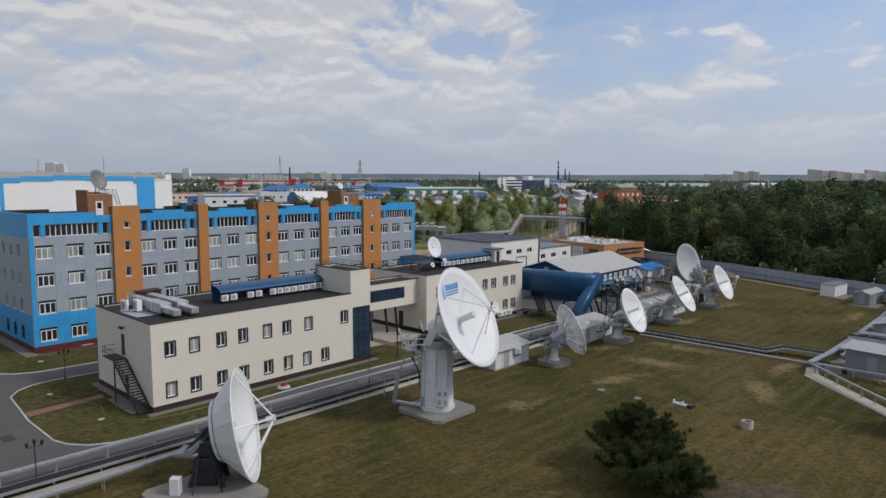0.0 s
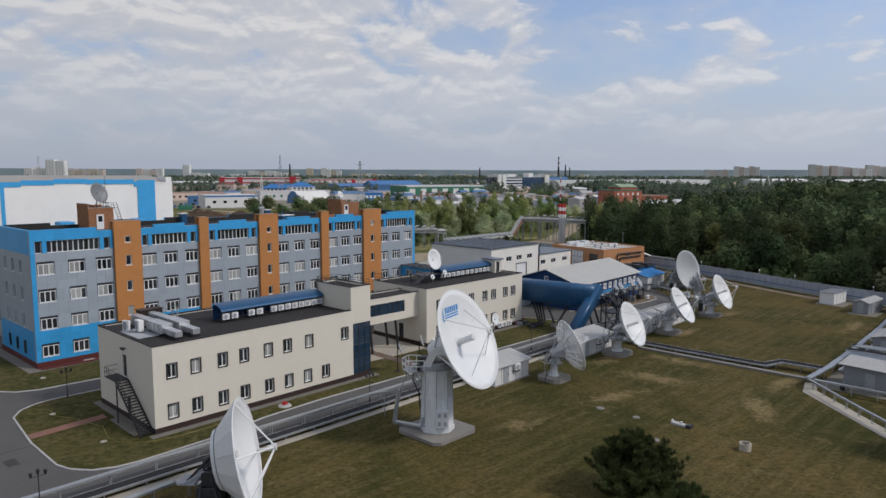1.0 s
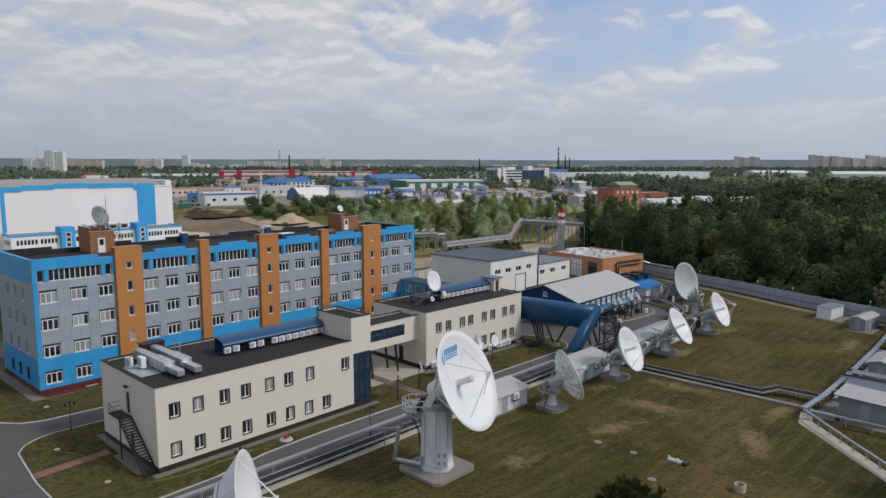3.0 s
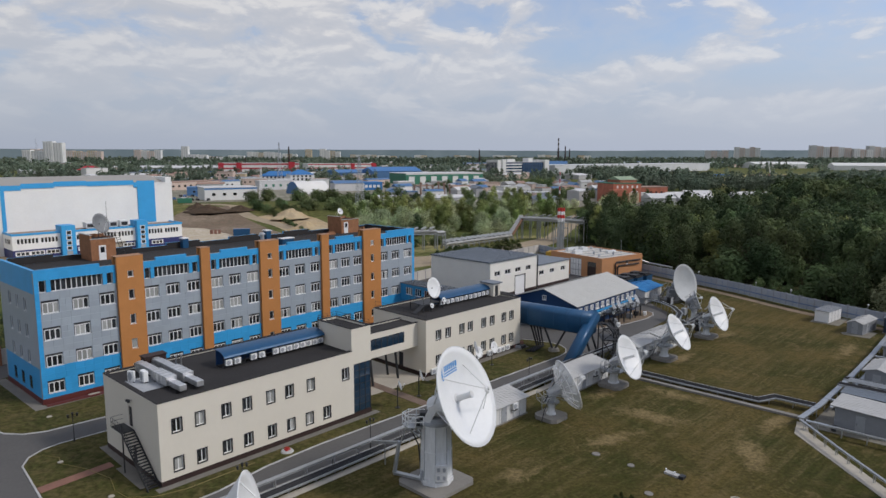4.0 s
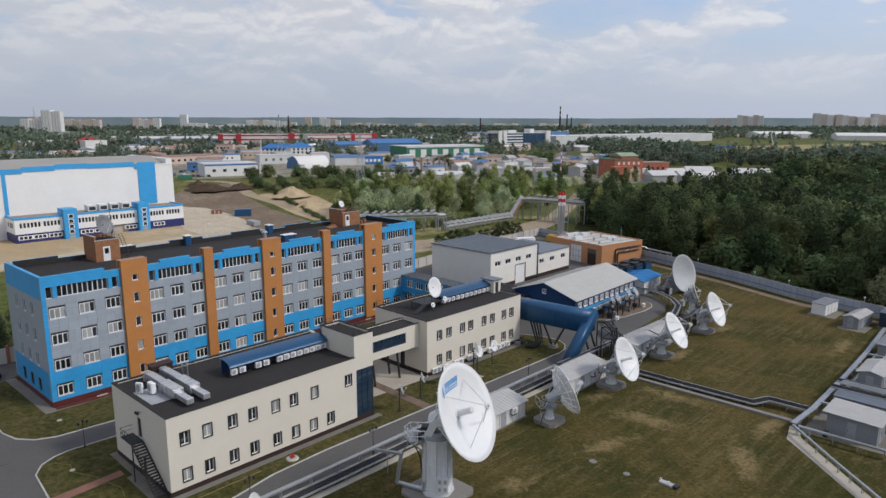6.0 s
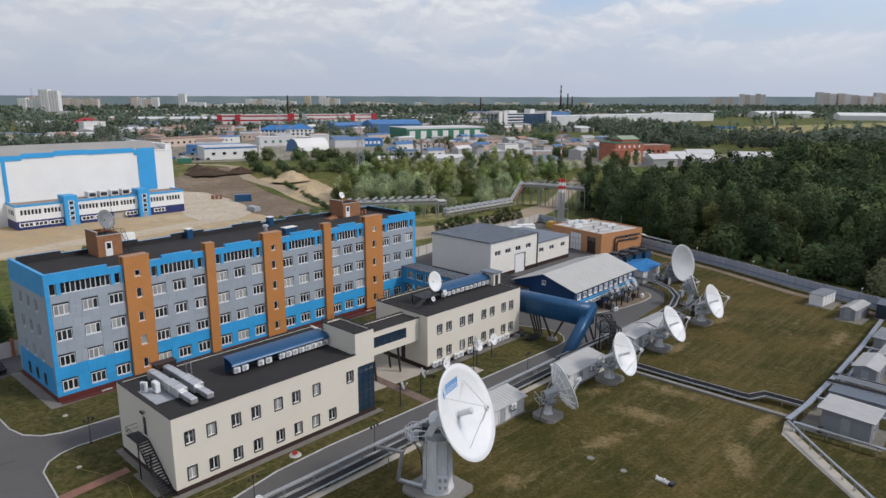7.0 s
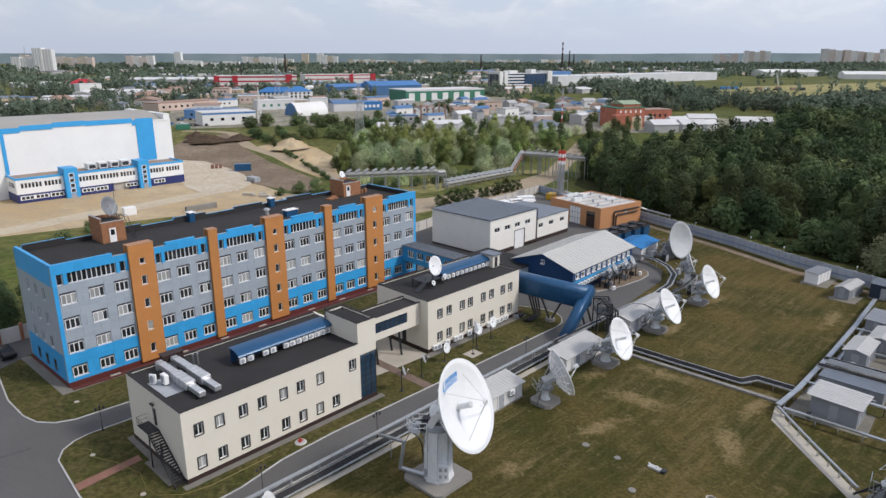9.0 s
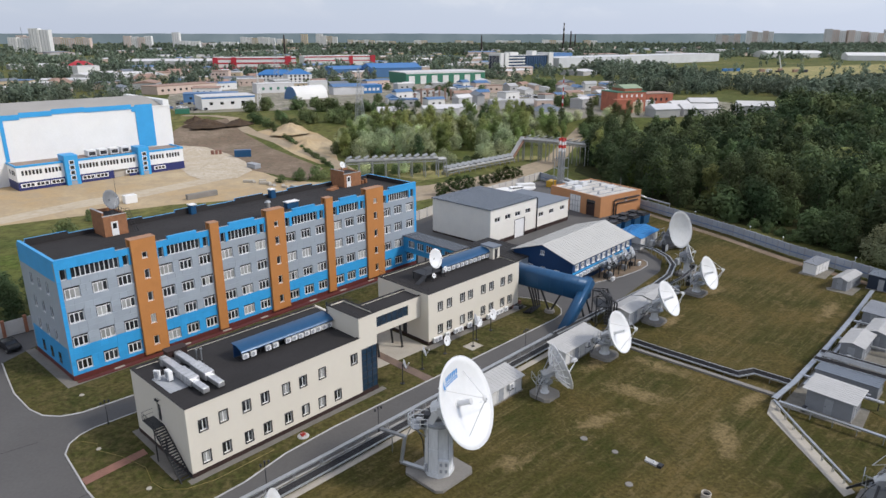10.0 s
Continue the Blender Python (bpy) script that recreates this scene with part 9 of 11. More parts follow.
# ---- white and blue sports hall on the building site ----
HALLWHITE = mat("hall_white", (0.74, 0.75, 0.75), 0.5, var=0.04, scale=0.2, fine=2, bump=0.0)
HALLBLUE = mat("hall_blue", (0.04, 0.32, 0.66), 0.5, var=0.06, scale=0.3)
HALLROOF = mat("hall_roof", (0.32, 0.31, 0.29), 0.7, var=0.1, scale=0.1)
INDIGO = mat("hall_plinth", (0.022, 0.03, 0.13), 0.5, var=0.1)
DECKROOF = mat("terrace_roof", (0.27, 0.21, 0.17), 0.8, var=0.15, scale=0.2)
AR = root("sports_hall", W(26.8, 162.4, 0, 0), "big white sports hall with blue trim and low front wing", "sports hall")
LA, DA, HA = 50.0, 9.5, 7.4
t_pos = [(12.6, 16.4), (34.6, 38.0)]
wins_u = [(x, 5.1) for x in [1.6 + 0.95 * k + 0.5 * (k // 6) for k in range(11)] + [17.4 + 0.95 * k + 0.45 * (k // 6) for k in range(17)] + [39.2 + 0.95 * k + 0.6 * (k // 5) for k in range(10)]]
holes = [(x - 0.36, x + 0.36, 4.35, 5.85) for x, _ in wins_u]
low = [2.5, 6.3, 10.4, 19.2, 23.2, 32.4, 41.5]
bm = bmesh.new()
wall_with_holes(bm, 0, LA, 2.6, HA - 0.6, holes, 0, 0.3)
part("front_wall", bm, HALLWHITE, AR)
part("front_plinth", B((0, -0.03, 0, 26.8, 0.3, 2.6), (31.6, -0.03, 0, LA, 0.3, 2.6)), INDIGO, AR, "indigo ground floor wall")
part("entrance", B((26.8, 0.8, 0, 31.6, 0.9, 2.6)), PALECONC, AR)
part("trim", B((-0.1, -0.12, HA - 0.6, LA + 0.1, 0.3, HA)), HALLBLUE, AR, "bright blue eave band")
for x in (0, LA - 0.3):
    part("end_wall", B((x, 0.3, 2.6, x + 0.3, DA, HA - 0.6)), HALLWHITE, AR)
for x in (-0.03, LA - 0.3):
    part("end_plinth", B((x, 0.3, 0, x + 0.33, DA, 2.6)), INDIGO, AR)
for x in (-0.1, LA - 0.3):
    part("end_trim", B((x, 0.3, HA - 0.6, x + 0.4, DA, HA)), HALLBLUE, AR)
part("terrace", B((0.3, 0.3, HA - 0.7, LA - 0.3, DA, HA - 0.4)), DECKROOF, AR, "brownish flat terrace roof")
for x, z in wins_u:
    add_window(AR, pose(x, 0.1, 5.1), 0.72, 1.5, 1, None, 0, 0.05, 0.0, sill=False)
for x in low:
    part("window_surround", B((x - 1.9, -0.1, 0.9, x + 1.9, -0.03, 2.1)), HALLWHITE, AR)
    for k in range(3):
        part("window", B((x - 1.55 + 1.12 * k, -0.13, 1.1, x - 0.7 + 1.12 * k, -0.1, 1.9)), PANE, AR)
for y in (2.5, 4.2, 6.5):
    part("window", B((-0.06, y - 0.6, 4.3, 0.0, y + 0.6, 5.7)), PANE, AR)
for a, b in t_pos:
    t = part("stair_tower", B((a, -1.6, 0, b, 0.0, HA + 1.6), (a, 0.31, HA - 0.4, b, 4.0, HA + 1.6)), HALLBLUE, AR, "bright blue stair tower")
    c = (a + b) / 2
    for k in range(4):
        part("frame", B((c - 0.75, -1.68, 1.6 + 1.55 * k, c + 0.75, -1.6, 2.85 + 1.55 * k)), HALLWHITE, t)
        part("pane", B((c - 0.55, -1.72, 1.75 + 1.55 * k, c + 0.55, -1.68, 2.7 + 1.55 * k)), PANE, t)
    part("door", B((c - 0.8, -1.66, 0, c + 0.8, -1.6, 1.3)), GREYPAINT, t)
# great hall behind
bm = bmesh.new()
y0, y1, x0, x1 = DA, DA + 34, -62.0, 51.5
part("hall_wall", B((x0, y0, 0, x1, y0 + 0.4, 20.6)), HALLWHITE, AR, "tall plain white hall wall")
part("hall_end_wall", B((x1 - 0.4, y0 + 0.4, 0, x1, y1, 20.6)), HALLWHITE, AR)
part("hall_pillar", B((39.6, y0 - 0.25, HA, 45.4, y0, 21.4)), HALLBLUE, AR, "broad blue pilaster")
part("hall_pillar", B((0.2, y0 - 0.25, HA, 1.2, y0, 20.6)), HALLBLUE, AR)
part("hall_trim", B((x0, y0 - 0.2, 19.4, 5.6, y0, 20.9), (5.6, y0 - 0.2, 19.9, 14.5, y0, 21.4), (14.5, y0 - 0.2, 20.3, 24, y0, 21.8), (24, y0 - 0.2, 20.1, 38.5, y0, 21.6), (38.5, y0 - 0.2, 19.2, 39.6, y0, 20.9)), HALLBLUE, AR, "stepped bright blue roof band")
part("hall_trim", B((45.4, y0 - 0.2, 20.3, 51.5, y0, 20.7)), HALLWHITE, AR)
bm = bmesh.new()
n = 10
for i in range(n):
    a0, a1 = i / n, (i + 1) / n
    za, zb = 20.3 + 2.6 * math.sin(math.pi * a0), 20.3 + 2.6 * math.sin(math.pi * a1)
    ya, yb = y0 + 0.3 + (y1 - y0) * a0, y0 + 0.3 + (y1 - y0) * a1
    bm.faces.new([bm.verts.new(p) for p in ((x0, ya, za), (x1 - 2, ya, za), (x1 - 2, yb, zb), (x0, yb, zb))])
bmesh.ops.remove_doubles(bm, verts=bm.verts, dist=0.01)
part("hall_roof", bm, HALLROOF, AR, "curved grey sheet roof")
part("end_parapet", B((x1 - 2.0, y0 + 0.4, 20.3, x1, y1, 22.4)), HALLWHITE, AR)
for k in range(4):
    r = root("roof_unit", W(26.8, 162.4, HA - 0.4) @ pose(21.0 + 3.4 * k, 3.0, 0), "pale grey box air handler on the terrace roof", "air handler", "terrace air handlers")
    part("body", B((0, 0, 0.2, 2.5, 3.4, 1.9)), DISHBACK, r)
    part("lid", B((-0.1, -0.1, 1.9, 2.6, 3.5, 2.1)), WHITE, r)
    part("grille", B((0.3, -0.05, 0.5, 2.2, 0.0, 1.6)), DARKSTEEL, r)
    part("skid", B((0, 0, 0, 2.5, 0.2, 0.2), (0, 3.2, 0, 2.5, 3.4, 0.2)), DARKSTEEL, r)

# site clutter in front of the sports hall
def box_thing(name, x, y, z, L, D, H, turn, m, label, cat, group=""):
    bm = bmesh.new()
    bx(bm, -L / 2, -D / 2, 0, L / 2, D / 2, H)
    bmesh.ops.bevel(bm, geom=bm.edges[:], offset=min(0.08, H * 0.1), segments=1, affect="EDGES")
    return single(name, bm, m, FAR(x, y, z, turn), label, cat, group)


box_thing("site_cabin", -84, 246, 0.05, 6, 2.6, 2.6, 20, DEEPBLUE, "dark blue steel site cabin on bare soil", "cabin")
box_thing("site_cabin", -73, 224, 0.05, 5, 2.4, 1.6, -40, GREYPAINT, "grey tarpaulin covered stack on sand", "stack")
box_thing("site_cabin", -91, 173, 0.05, 3.2, 2.2, 2.2, 45, HALLWHITE, "small white site cabin on sand", "cabin")
box_thing("concrete_wall", -74, 180, 0.05, 9, 1.2, 1.5, 48, CONC, "low grey concrete wall on the sand", "wall")
for k in range(9):
    x, y = -68 + k * 2.0 + nrng.rand(), 200 - k * 1.2 + 4 * nrng.rand()
    box_thing("concrete_slab", x, y, 0.05, 1.5 + 2 * nrng.rand(), 1.0, 0.3 + 0.5 * nrng.rand(), nrng.rand() * 180, PALECONC, "pale concrete slab left on the sand", "slab", "scattered slabs")
for k in range(3):
    box_thing("rust_barrel", -97 + 1.3 * k, 250 + 0.6 * k, 0.05, 1.0, 1.0, 1.6, 10 * k, BRICKRED, "rusty red drum on the soil field", "barrel", "rusty drums")

# ---- things on the lawn ----
r = root("well_ring", pose(24.0, 55.9, 0.02) @ Matrix.Diagonal((0.78, 0.78, 0.78, 1)), "pale concrete well ring on the lawn", "well ring")
bm = bmesh.new()
for k in range(24):
    a0, a1 = 2 * math.pi * k / 24, 2 * math.pi * (k + 1) / 24
    q = [(0.5, a0), (0.62, a0), (0.62, a1), (0.5, a1)]
    lo = [bm.verts.new((rr * math.cos(a), rr * math.sin(a), 0)) for rr, a in q]
    hi = [bm.verts.new((rr * math.cos(a), rr * math.sin(a), 0.8)) for rr, a in q]
    bm.faces.new(hi)
    bm.faces.new((lo[1], lo[2], hi[2], hi[1]))
    bm.faces.new((lo[3], lo[0], hi[0], hi[3]))
bmesh.ops.remove_doubles(bm, verts=bm.verts, dist=0.001)
part("ring", bm, PALECONC, r)
bm = bmesh.new()
cyl(bm, (0, 0, 0.02), (0, 0, 0.45), 0.5, seg=20)
part("dark_floor", bm, CABLE, r)
r = root("valve_box", pose(20.3, 61.3, 0.02, 0, 0, -44) @ Matrix.Scale(0.85, 4), "low pale valve box with pipe stubs on the lawn", "valve box")
part("slab", B((-1.0, -0.35, 0, 1.0, 0.35, 0.22)), KERB, r)
for x in (-0.95, 0.1):
    bm = bmesh.new()
    cyl(bm, (x, 0, 0.2), (x, 0, 0.48), 0.1, seg=10)
    part("pipe_stub", bm, WHITE, r)
part("dark_end", B((0.7, -0.38, 0, 1.25, 0.38, 0.34)), DARKSTEEL, r)
for x, y, s in ((13.75, 65.6, 0.42), (16.7, 63.2, 0.35), (16.97, 57.7, 0.4)):
    bm = bmesh.new()
    cyl(bm, (0, 0, 0), (0, 0, 0.07), s, s * 0.95, seg=20)
    single("manhole_cover", bm, CONC, pose(x, y, 0.02), "round pale manhole slab in the grass", "manhole cover", "manhole slabs")
for u, v, s in ((-4.8, 12.4, 0.27), (-3.8, 1.8, 0.28), (-2.0, 26.0, 0.3), (10, 24, 0.28)):
    bm = bmesh.new()
    cyl(bm, (0, 0, 0), (0, 0, 0.06), s, s * 0.95, seg=20)
    single("manhole_cover", bm, PALECONC, W(u, v, 0.1), "pale round manhole cover in the green lawn", "manhole cover", "lawn manholes")
r = root("flower_bed", W(12.2, -1.55, 0.1), "small round pale stone bed with red flowers", "flower bed")
bm = bmesh.new()
cyl(bm, (0, 0, 0), (0, 0, 0.12), 0.68, 0.58, seg=18)
part("stone_ring", bm, KERB, r)
bm = bmesh.new()
for k in range(16):
    a, q = nrng.rand() * 6.28, 0.35 * nrng.rand()
    cyl(bm, (q * math.cos(a), q * math.sin(a), 0.18), (q * math.cos(a), q * math.sin(a), 0.42), 0.06, 0.03, seg=5)
part("flowers", bm, RED, r)
GRAVEL = grass_material("gravelly_earth", [(0.085, 0.068, 0.046), (0.12, 0.096, 0.066), (0.065, 0.055, 0.035)], 0.3, fine=3.0)
edge = []
for k in range(64):
    a = 2 * math.pi * k / 64
    q = 1.0 + 0.35 * noise.noise(Vector((2.2 * math.cos(a), 2.2 * math.sin(a), 1.0))) + 0.16 * noise.noise(Vector((7 * math.cos(a), 7 * math.sin(a), 5.0)))
    edge.append((18.8 + 4.4 * q * math.cos(a), 42.6 + 3.0 * q * math.sin(a)))
patch("bare_earth", edge, 0.035, GRAVEL, "bare gravelly earth beside the pine", "ground")


def street_lamp(u, v, label):
    r = root("street_lamp", W(u, v, 0.05), label, "street lamp", "street lamps")
    bm = bmesh.new()
    cyl(bm, (0, 0, 0), (0, 0, 0.4), 0.09, 0.07, seg=10)
    cyl(bm, (0, 0, 0.4), (0, 0, 2.9), 0.04, 0.035, seg=8)
    cyl(bm, (-0.45, 0, 2.75), (0.45, 0, 2.75), 0.025, seg=6)
    part("post", bm, DARKSTEEL, r)
    for x in (-0.45, 0.0, 0.45):
        bm = bmesh.new()
        cyl(bm, (x, 0, 2.75 if x else 2.9), (x, 0, 3.05 if x else 3.2), 0.07, 0.13, seg=8)
        cyl(bm, (x, 0, 3.05 if x else 3.2), (x, 0, 3.12 if x else 3.27), 0.15, 0.05, seg=8)
        part("lantern", bm, DARKSTEEL, r)
    return r


for u, v in ((-2.2, 16.7), (4.4, -6.6), (18.8, -6.9), (47.2, -6.1), (-11.3, -8.2), (30.5, -6.7)):
    street_lamp(u, v, "dark three-armed street lamp at the kerb")
for u, v in ((129.5, 6), (125.0, -8.5), (121.5, -16.5), (117.0, -31)):
    r = root("fence_lamp", W(u, v, 0), "thin post with a small white lamp at the fence", "lamp", "fence lamps")
    bm = bmesh.new()
    cyl(bm, (0, 0, 0), (0, 0, 3.0), 0.05, seg=8)
    part("post", bm, ZINC, r)
    bm = bmesh.new()
    bmesh.ops.create_icosphere(bm, subdivisions=2, radius=0.15, matrix=Matrix.Translation((0, 0, 3.12)))
    part("globe", bm, WHITE, r, smooth=True)

# ---- cars ----
CARDARK = mat("dark_car_paint", (0.012, 0.013, 0.016), 0.25, 0.3, var=0.1, spec=0.8)
CARWHITE = mat("white_car_paint", (0.7, 0.7, 0.71), 0.3, var=0.03, spec=0.7)
CARBLUE = mat("blue_car_paint", (0.03, 0.12, 0.35), 0.3, var=0.05, spec=0.7)
RUBBER = mat("tyre_rubber", (0.015, 0.015, 0.016), 0.8, var=0.1)


def car(m, paint, label, group="parked cars", scale=1.0):
    r = root("car", m @ Matrix.Scale(scale, 4), label, "car", group)
    prof = [(-2.15, 0.35), (-2.2, 0.75), (-1.95, 0.95), (-1.2, 1.02), (-0.75, 1.45), (0.7, 1.5), (1.35, 1.05), (2.05, 0.98), (2.2, 0.6), (2.15, 0.35)]
    bm = bmesh.new()
    a = [bm.verts.new((x, -0.86, z)) for x, z in prof]
    b = [bm.verts.new((x, 0.86, z)) for x, z in prof]
    bm.faces.new(a)
    bm.faces.new(b[::-1])
    for i in range(len(prof)):
        j = (i + 1) % len(prof)
        bm.faces.new((a[i], a[j], b[j], b[i]))
    bmesh.ops.bevel(bm, geom=bm.edges[:], offset=0.07, segments=2, affect="EDGES")
    part("body", bm, paint, r, smooth=False)
    bm = bmesh.new()
    for s in (-1, 1):
        v = [bm.verts.new((x, s * 0.875, z)) for x, z in ((-1.05, 1.06), (-0.68, 1.38), (0.62, 1.42), (1.1, 1.08))]
        bm.faces.new(v)
    part("side_glass", bm, PANE, r)
    bm = bmesh.new()
    bm.faces.new([bm.verts.new(p) for p in ((-1.17, -0.7, 1.06), (-1.17, 0.7, 1.06), (-0.8, 0.62, 1.45), (-0.8, -0.62, 1.45))])
    bm.faces.new([bm.verts.new(p) for p in ((1.33, -0.7, 1.1), (1.33, 0.7, 1.1), (0.8, 0.62, 1.48), (0.8, -0.62, 1.48))])
    part("windscreen", bm, PANE, r)
    for x in (-1.35, 1.35):
        for y in (-0.82, 0.82):
            bm = bmesh.new()
            cyl(bm, (x, y - 0.1, 0.32), (x, y + 0.1, 0.32), 0.32, seg=16)
            w = part("wheel", bm, RUBBER, r)
            bm = bmesh.new()
            cyl(bm, (x, y - 0.11, 0.32), (x, y + 0.11, 0.32), 0.19, seg=12)
            part("rim", bm, ZINC, w)
    return r


car(W(-4.6, 47.5, 0.05, 100), CARDARK, "dark parked car beside the concrete fence")
car(W(-8.6, 43.2, 0.05, 100), CARDARK, "dark car parked at the yard's edge")
for k in range(22):
    x, y = -192 + 34 * nrng.rand(), 402 + 50 * nrng.rand()
    car(FAR(x, y, 0.05, float(30 + 90 * nrng.randint(2))), (CARWHITE, CARDARK, CARBLUE, GREYPAINT)[int(nrng.randint(4))], "parked car on a distant grey yard", "distant cars")
r = root("white_boat", W(126.5, 57.4, 0, -20), "long white covered boat on a trailer behind the warehouse", "boat")
bm = bmesh.new()
slab(bm, [(-5, -1.3), (4, -1.4), (6.5, 0), (4, 1.4), (-5, 1.3)], 0.5, 1.3)
bmesh.ops.bevel(bm, geom=bm.edges[:], offset=0.25, segments=2, affect="EDGES")
part("hull", bm, WHITE, r)
part("cabin", B((-2.5, -0.9, 1.3, 1.5, 0.9, 1.9)), WHITE, r)
part("window_band", B((-2.3, -0.93, 1.5, 1.3, -0.9, 1.75)), PANE, r)
part("trailer", B((-4.5, -0.8, 0.3, 4, -0.6, 0.5), (-4.5, 0.6, 0.3, 4, 0.8, 0.5), (-1.5, -1.0, 0, -0.7, 1.0, 0.3)), DARKSTEEL, r)
for u, v, L, t in ((118.0, 58.8, 5, 5), (132.5, 59.2, 5.5, -30), (122.5, 59.8, 4.5, -5)):
    box_thing("covered_stack", *base_at(u, v), 0.05, L, 2.2, 1.5, 48 + t, WHITE, "stack under a white tarpaulin in the yard", "stack", "covered stacks")
box_thing("yellow_tank", *base_at(140.3, 55.4), 0.05, 3.2, 2.0, 1.8, 60, mat("yellow_paint", (0.55, 0.33, 0.03), 0.5), "yellow machine beside the grey fence", "machine")

# ---- town beyond ----
TOWNRED = mat("town_red", (0.42, 0.03, 0.045), 0.6, var=0.1)
TOWNBLUE = mat("town_blue", (0.035, 0.16, 0.40), 0.5, var=0.1)
TOWNBLUE2 = mat("town_dull_blue", (0.07, 0.16, 0.32), 0.5, var=0.12)
TOWNGREEN = mat("town_green", (0.04, 0.17, 0.11), 0.6, var=0.1)
TOWNWHITE = mat("town_white", (0.66, 0.66, 0.65), 0.6, var=0.06, scale=0.1)
# distance haze is put into the grey, pink, rust and pale roof colours
TOWNGREY = mat("town_grey", (0.40, 0.405, 0.41), 0.7, var=0.12, scale=0.1)
TOWNPALE = mat("town_pale_grey", (0.55, 0.565, 0.58), 0.7, var=0.12, scale=0.05)
TOWNPINK = mat("town_pink", (0.53, 0.42, 0.36), 0.75, var=0.12, scale=0.1)
TOWNCREAM = mat("town_cream", (0.46, 0.38, 0.26), 0.75, var=0.1, scale=0.1)
TOWNBRICK = mat("town_brick", (0.36, 0.125, 0.080), 0.85, var=0.28, scale=0.4, fine=3)
RUST = mat("rust_roof", (0.30, 0.20, 0.16), 0.8, var=0.25, scale=0.2)
PALEROOF = mat("pale_roof", (0.56, 0.56, 0.57), 0.6, var=0.1, scale=0.1)
OFFGLASS = mat("office_glass", (0.030, 0.055, 0.11), 0.12, var=0.2, scale=0.05, spec=0.9)


def block(x, y, turn, L, D, H, wall, roof, label, cat="building", group="", gable=0.0, hip=False, win=None, win_m=PANE, name="building", trim=None, bottom=0.9):
    """A plain building: walls, roof, and rows of separate windows (w, h, gap, storeys) on its front."""
    r = root(name, FAR(x, y, 0, turn), label, cat, group)
    part("wall", B((0, 0, 0, L, D, H)), wall, r)
    bm = bmesh.new()
    o = 0.4
    if gable:
        a = [bm.verts.new(p) for p in ((-o, -o, H), (L + o, -o, H), (L + o, D + o, H), (-o, D + o, H))]
        i = D / 2 if hip else -o
        b = [bm.verts.new(p) for p in ((i, D / 2, H + gable), (L - i, D / 2, H + gable))]
        bm.faces.new((a[0], a[1], b[1], b[0]))
        bm.faces.new((a[2], a[3], b[0], b[1]))
        bm.faces.new((a[3], a[0], b[0]))
        bm.faces.new((a[1], a[2], b[1]))
        bm.faces.new(a[::-1])
    else:
        bx(bm, -0.2, -0.2, H, L + 0.2, D + 0.2, H + 0.5)
    part("roof", bm, roof, r)
    if trim:
        part("trim", B((-0.1, -0.12, H - 0.9, L + 0.1, 0.0, H)), trim, r)
    if win:
        w, h, gap, storeys = win
        n = int((L - gap) / (w + gap))
        bm = bmesh.new()
        bx(bm, 0, -0.12, 0, w, 0.0, h)
        me = mesh_of(bm, "window", win_m)
        sh = (H - bottom) / storeys
        for s in range(storeys):
            for k in range(n):
                piece("window", me, r, pose(gap + k * (w + gap), 0, bottom + s * sh + (sh - h) * 0.4))
    return r


block(-161.5, 407, 33.7, 32.6, 20, 7.6, TOWNWHITE, PALEROOF, "white box building with a blue eave", trim=TOWNBLUE, win=(2.0, 1.6, 4.5, 1))
block(-193, 455, 20, 36, 14, 5.5, TOWNBLUE2, TOWNBLUE2, "low dull blue shed", win=(1.6, 1.4, 4, 1))
block(-238, 515, 60, 58, 20, 6, TOWNPINK, RUST, "long pink plastered shed with rusty roof", win=(2, 1.6, 3.5, 1))
def banded_store(x, y, turn, L, D, H, towers, bands, label):
    """A white store whose front carries red bands and red towers that stand proud."""
    st = block(x, y, turn, L, D, H, TOWNWHITE, PALEROOF, label)
    for z0, z1 in bands:
        part("red_band", B((0, -0.25, z0, L, 0.0, z1)), TOWNRED, st)
    for a, b, h in towers:
        part("red_tower", B((a, -1.2, 0, b, 6.0, h)), TOWNRED, st)
    part("parapet", B((0, 0.0, H + 0.5, L, 0.4, H + 1.2)), TOWNWHITE, st)
    return st


banded_store(-323, 862, 14, 103, 50, 16.5, [(0, 6.5, 17.4), (22.5, 29, 17.6), (89, 97, 18.6)], [(14.8, 16.6), (9.4, 11.2), (3.6, 5.2)], "big white store with broad red bands and red towers")
banded_store(-249, 1043, 24, 111, 45, 13.5, [(69, 75, 14.4), (103, 111, 14.8)], [(12.2, 13.7), (6.6, 8.0)], "white store with red bands behind the blue hall")
block(-249, 655, 8, 17, 14, 11, TOWNPINK, RUST, "brown plastered block before the white store", win=(1.4, 1.4, 2, 2))
block(-208, 668, 6, 36, 16, 7.2, TOWNWHITE, TOWNBLUE, "white house row with bright blue hip roof", gable=4.5, hip=True, win=(1.8, 1.8, 2.2, 2), trim=TOWNBLUE)
block(-167, 630, 28, 23, 18, 9.4, TOWNWHITE, TOWNBLUE, "white two-storey house with bright blue hip roof", gable=4.6, hip=True, win=(1.8, 1.8, 2.2, 3))
block(-237, 671, 8, 12, 12, 9, TOWNCREAM, PALEROOF, "cream block with flat roof", win=(1.4, 1.4, 2, 2))
block(-166, 532, 32, 30, 14, 7, PALEROOF, PALEROOF, "pale grey industrial block with green base", win=(2, 2, 4, 1), win_m=TOWNGREEN)
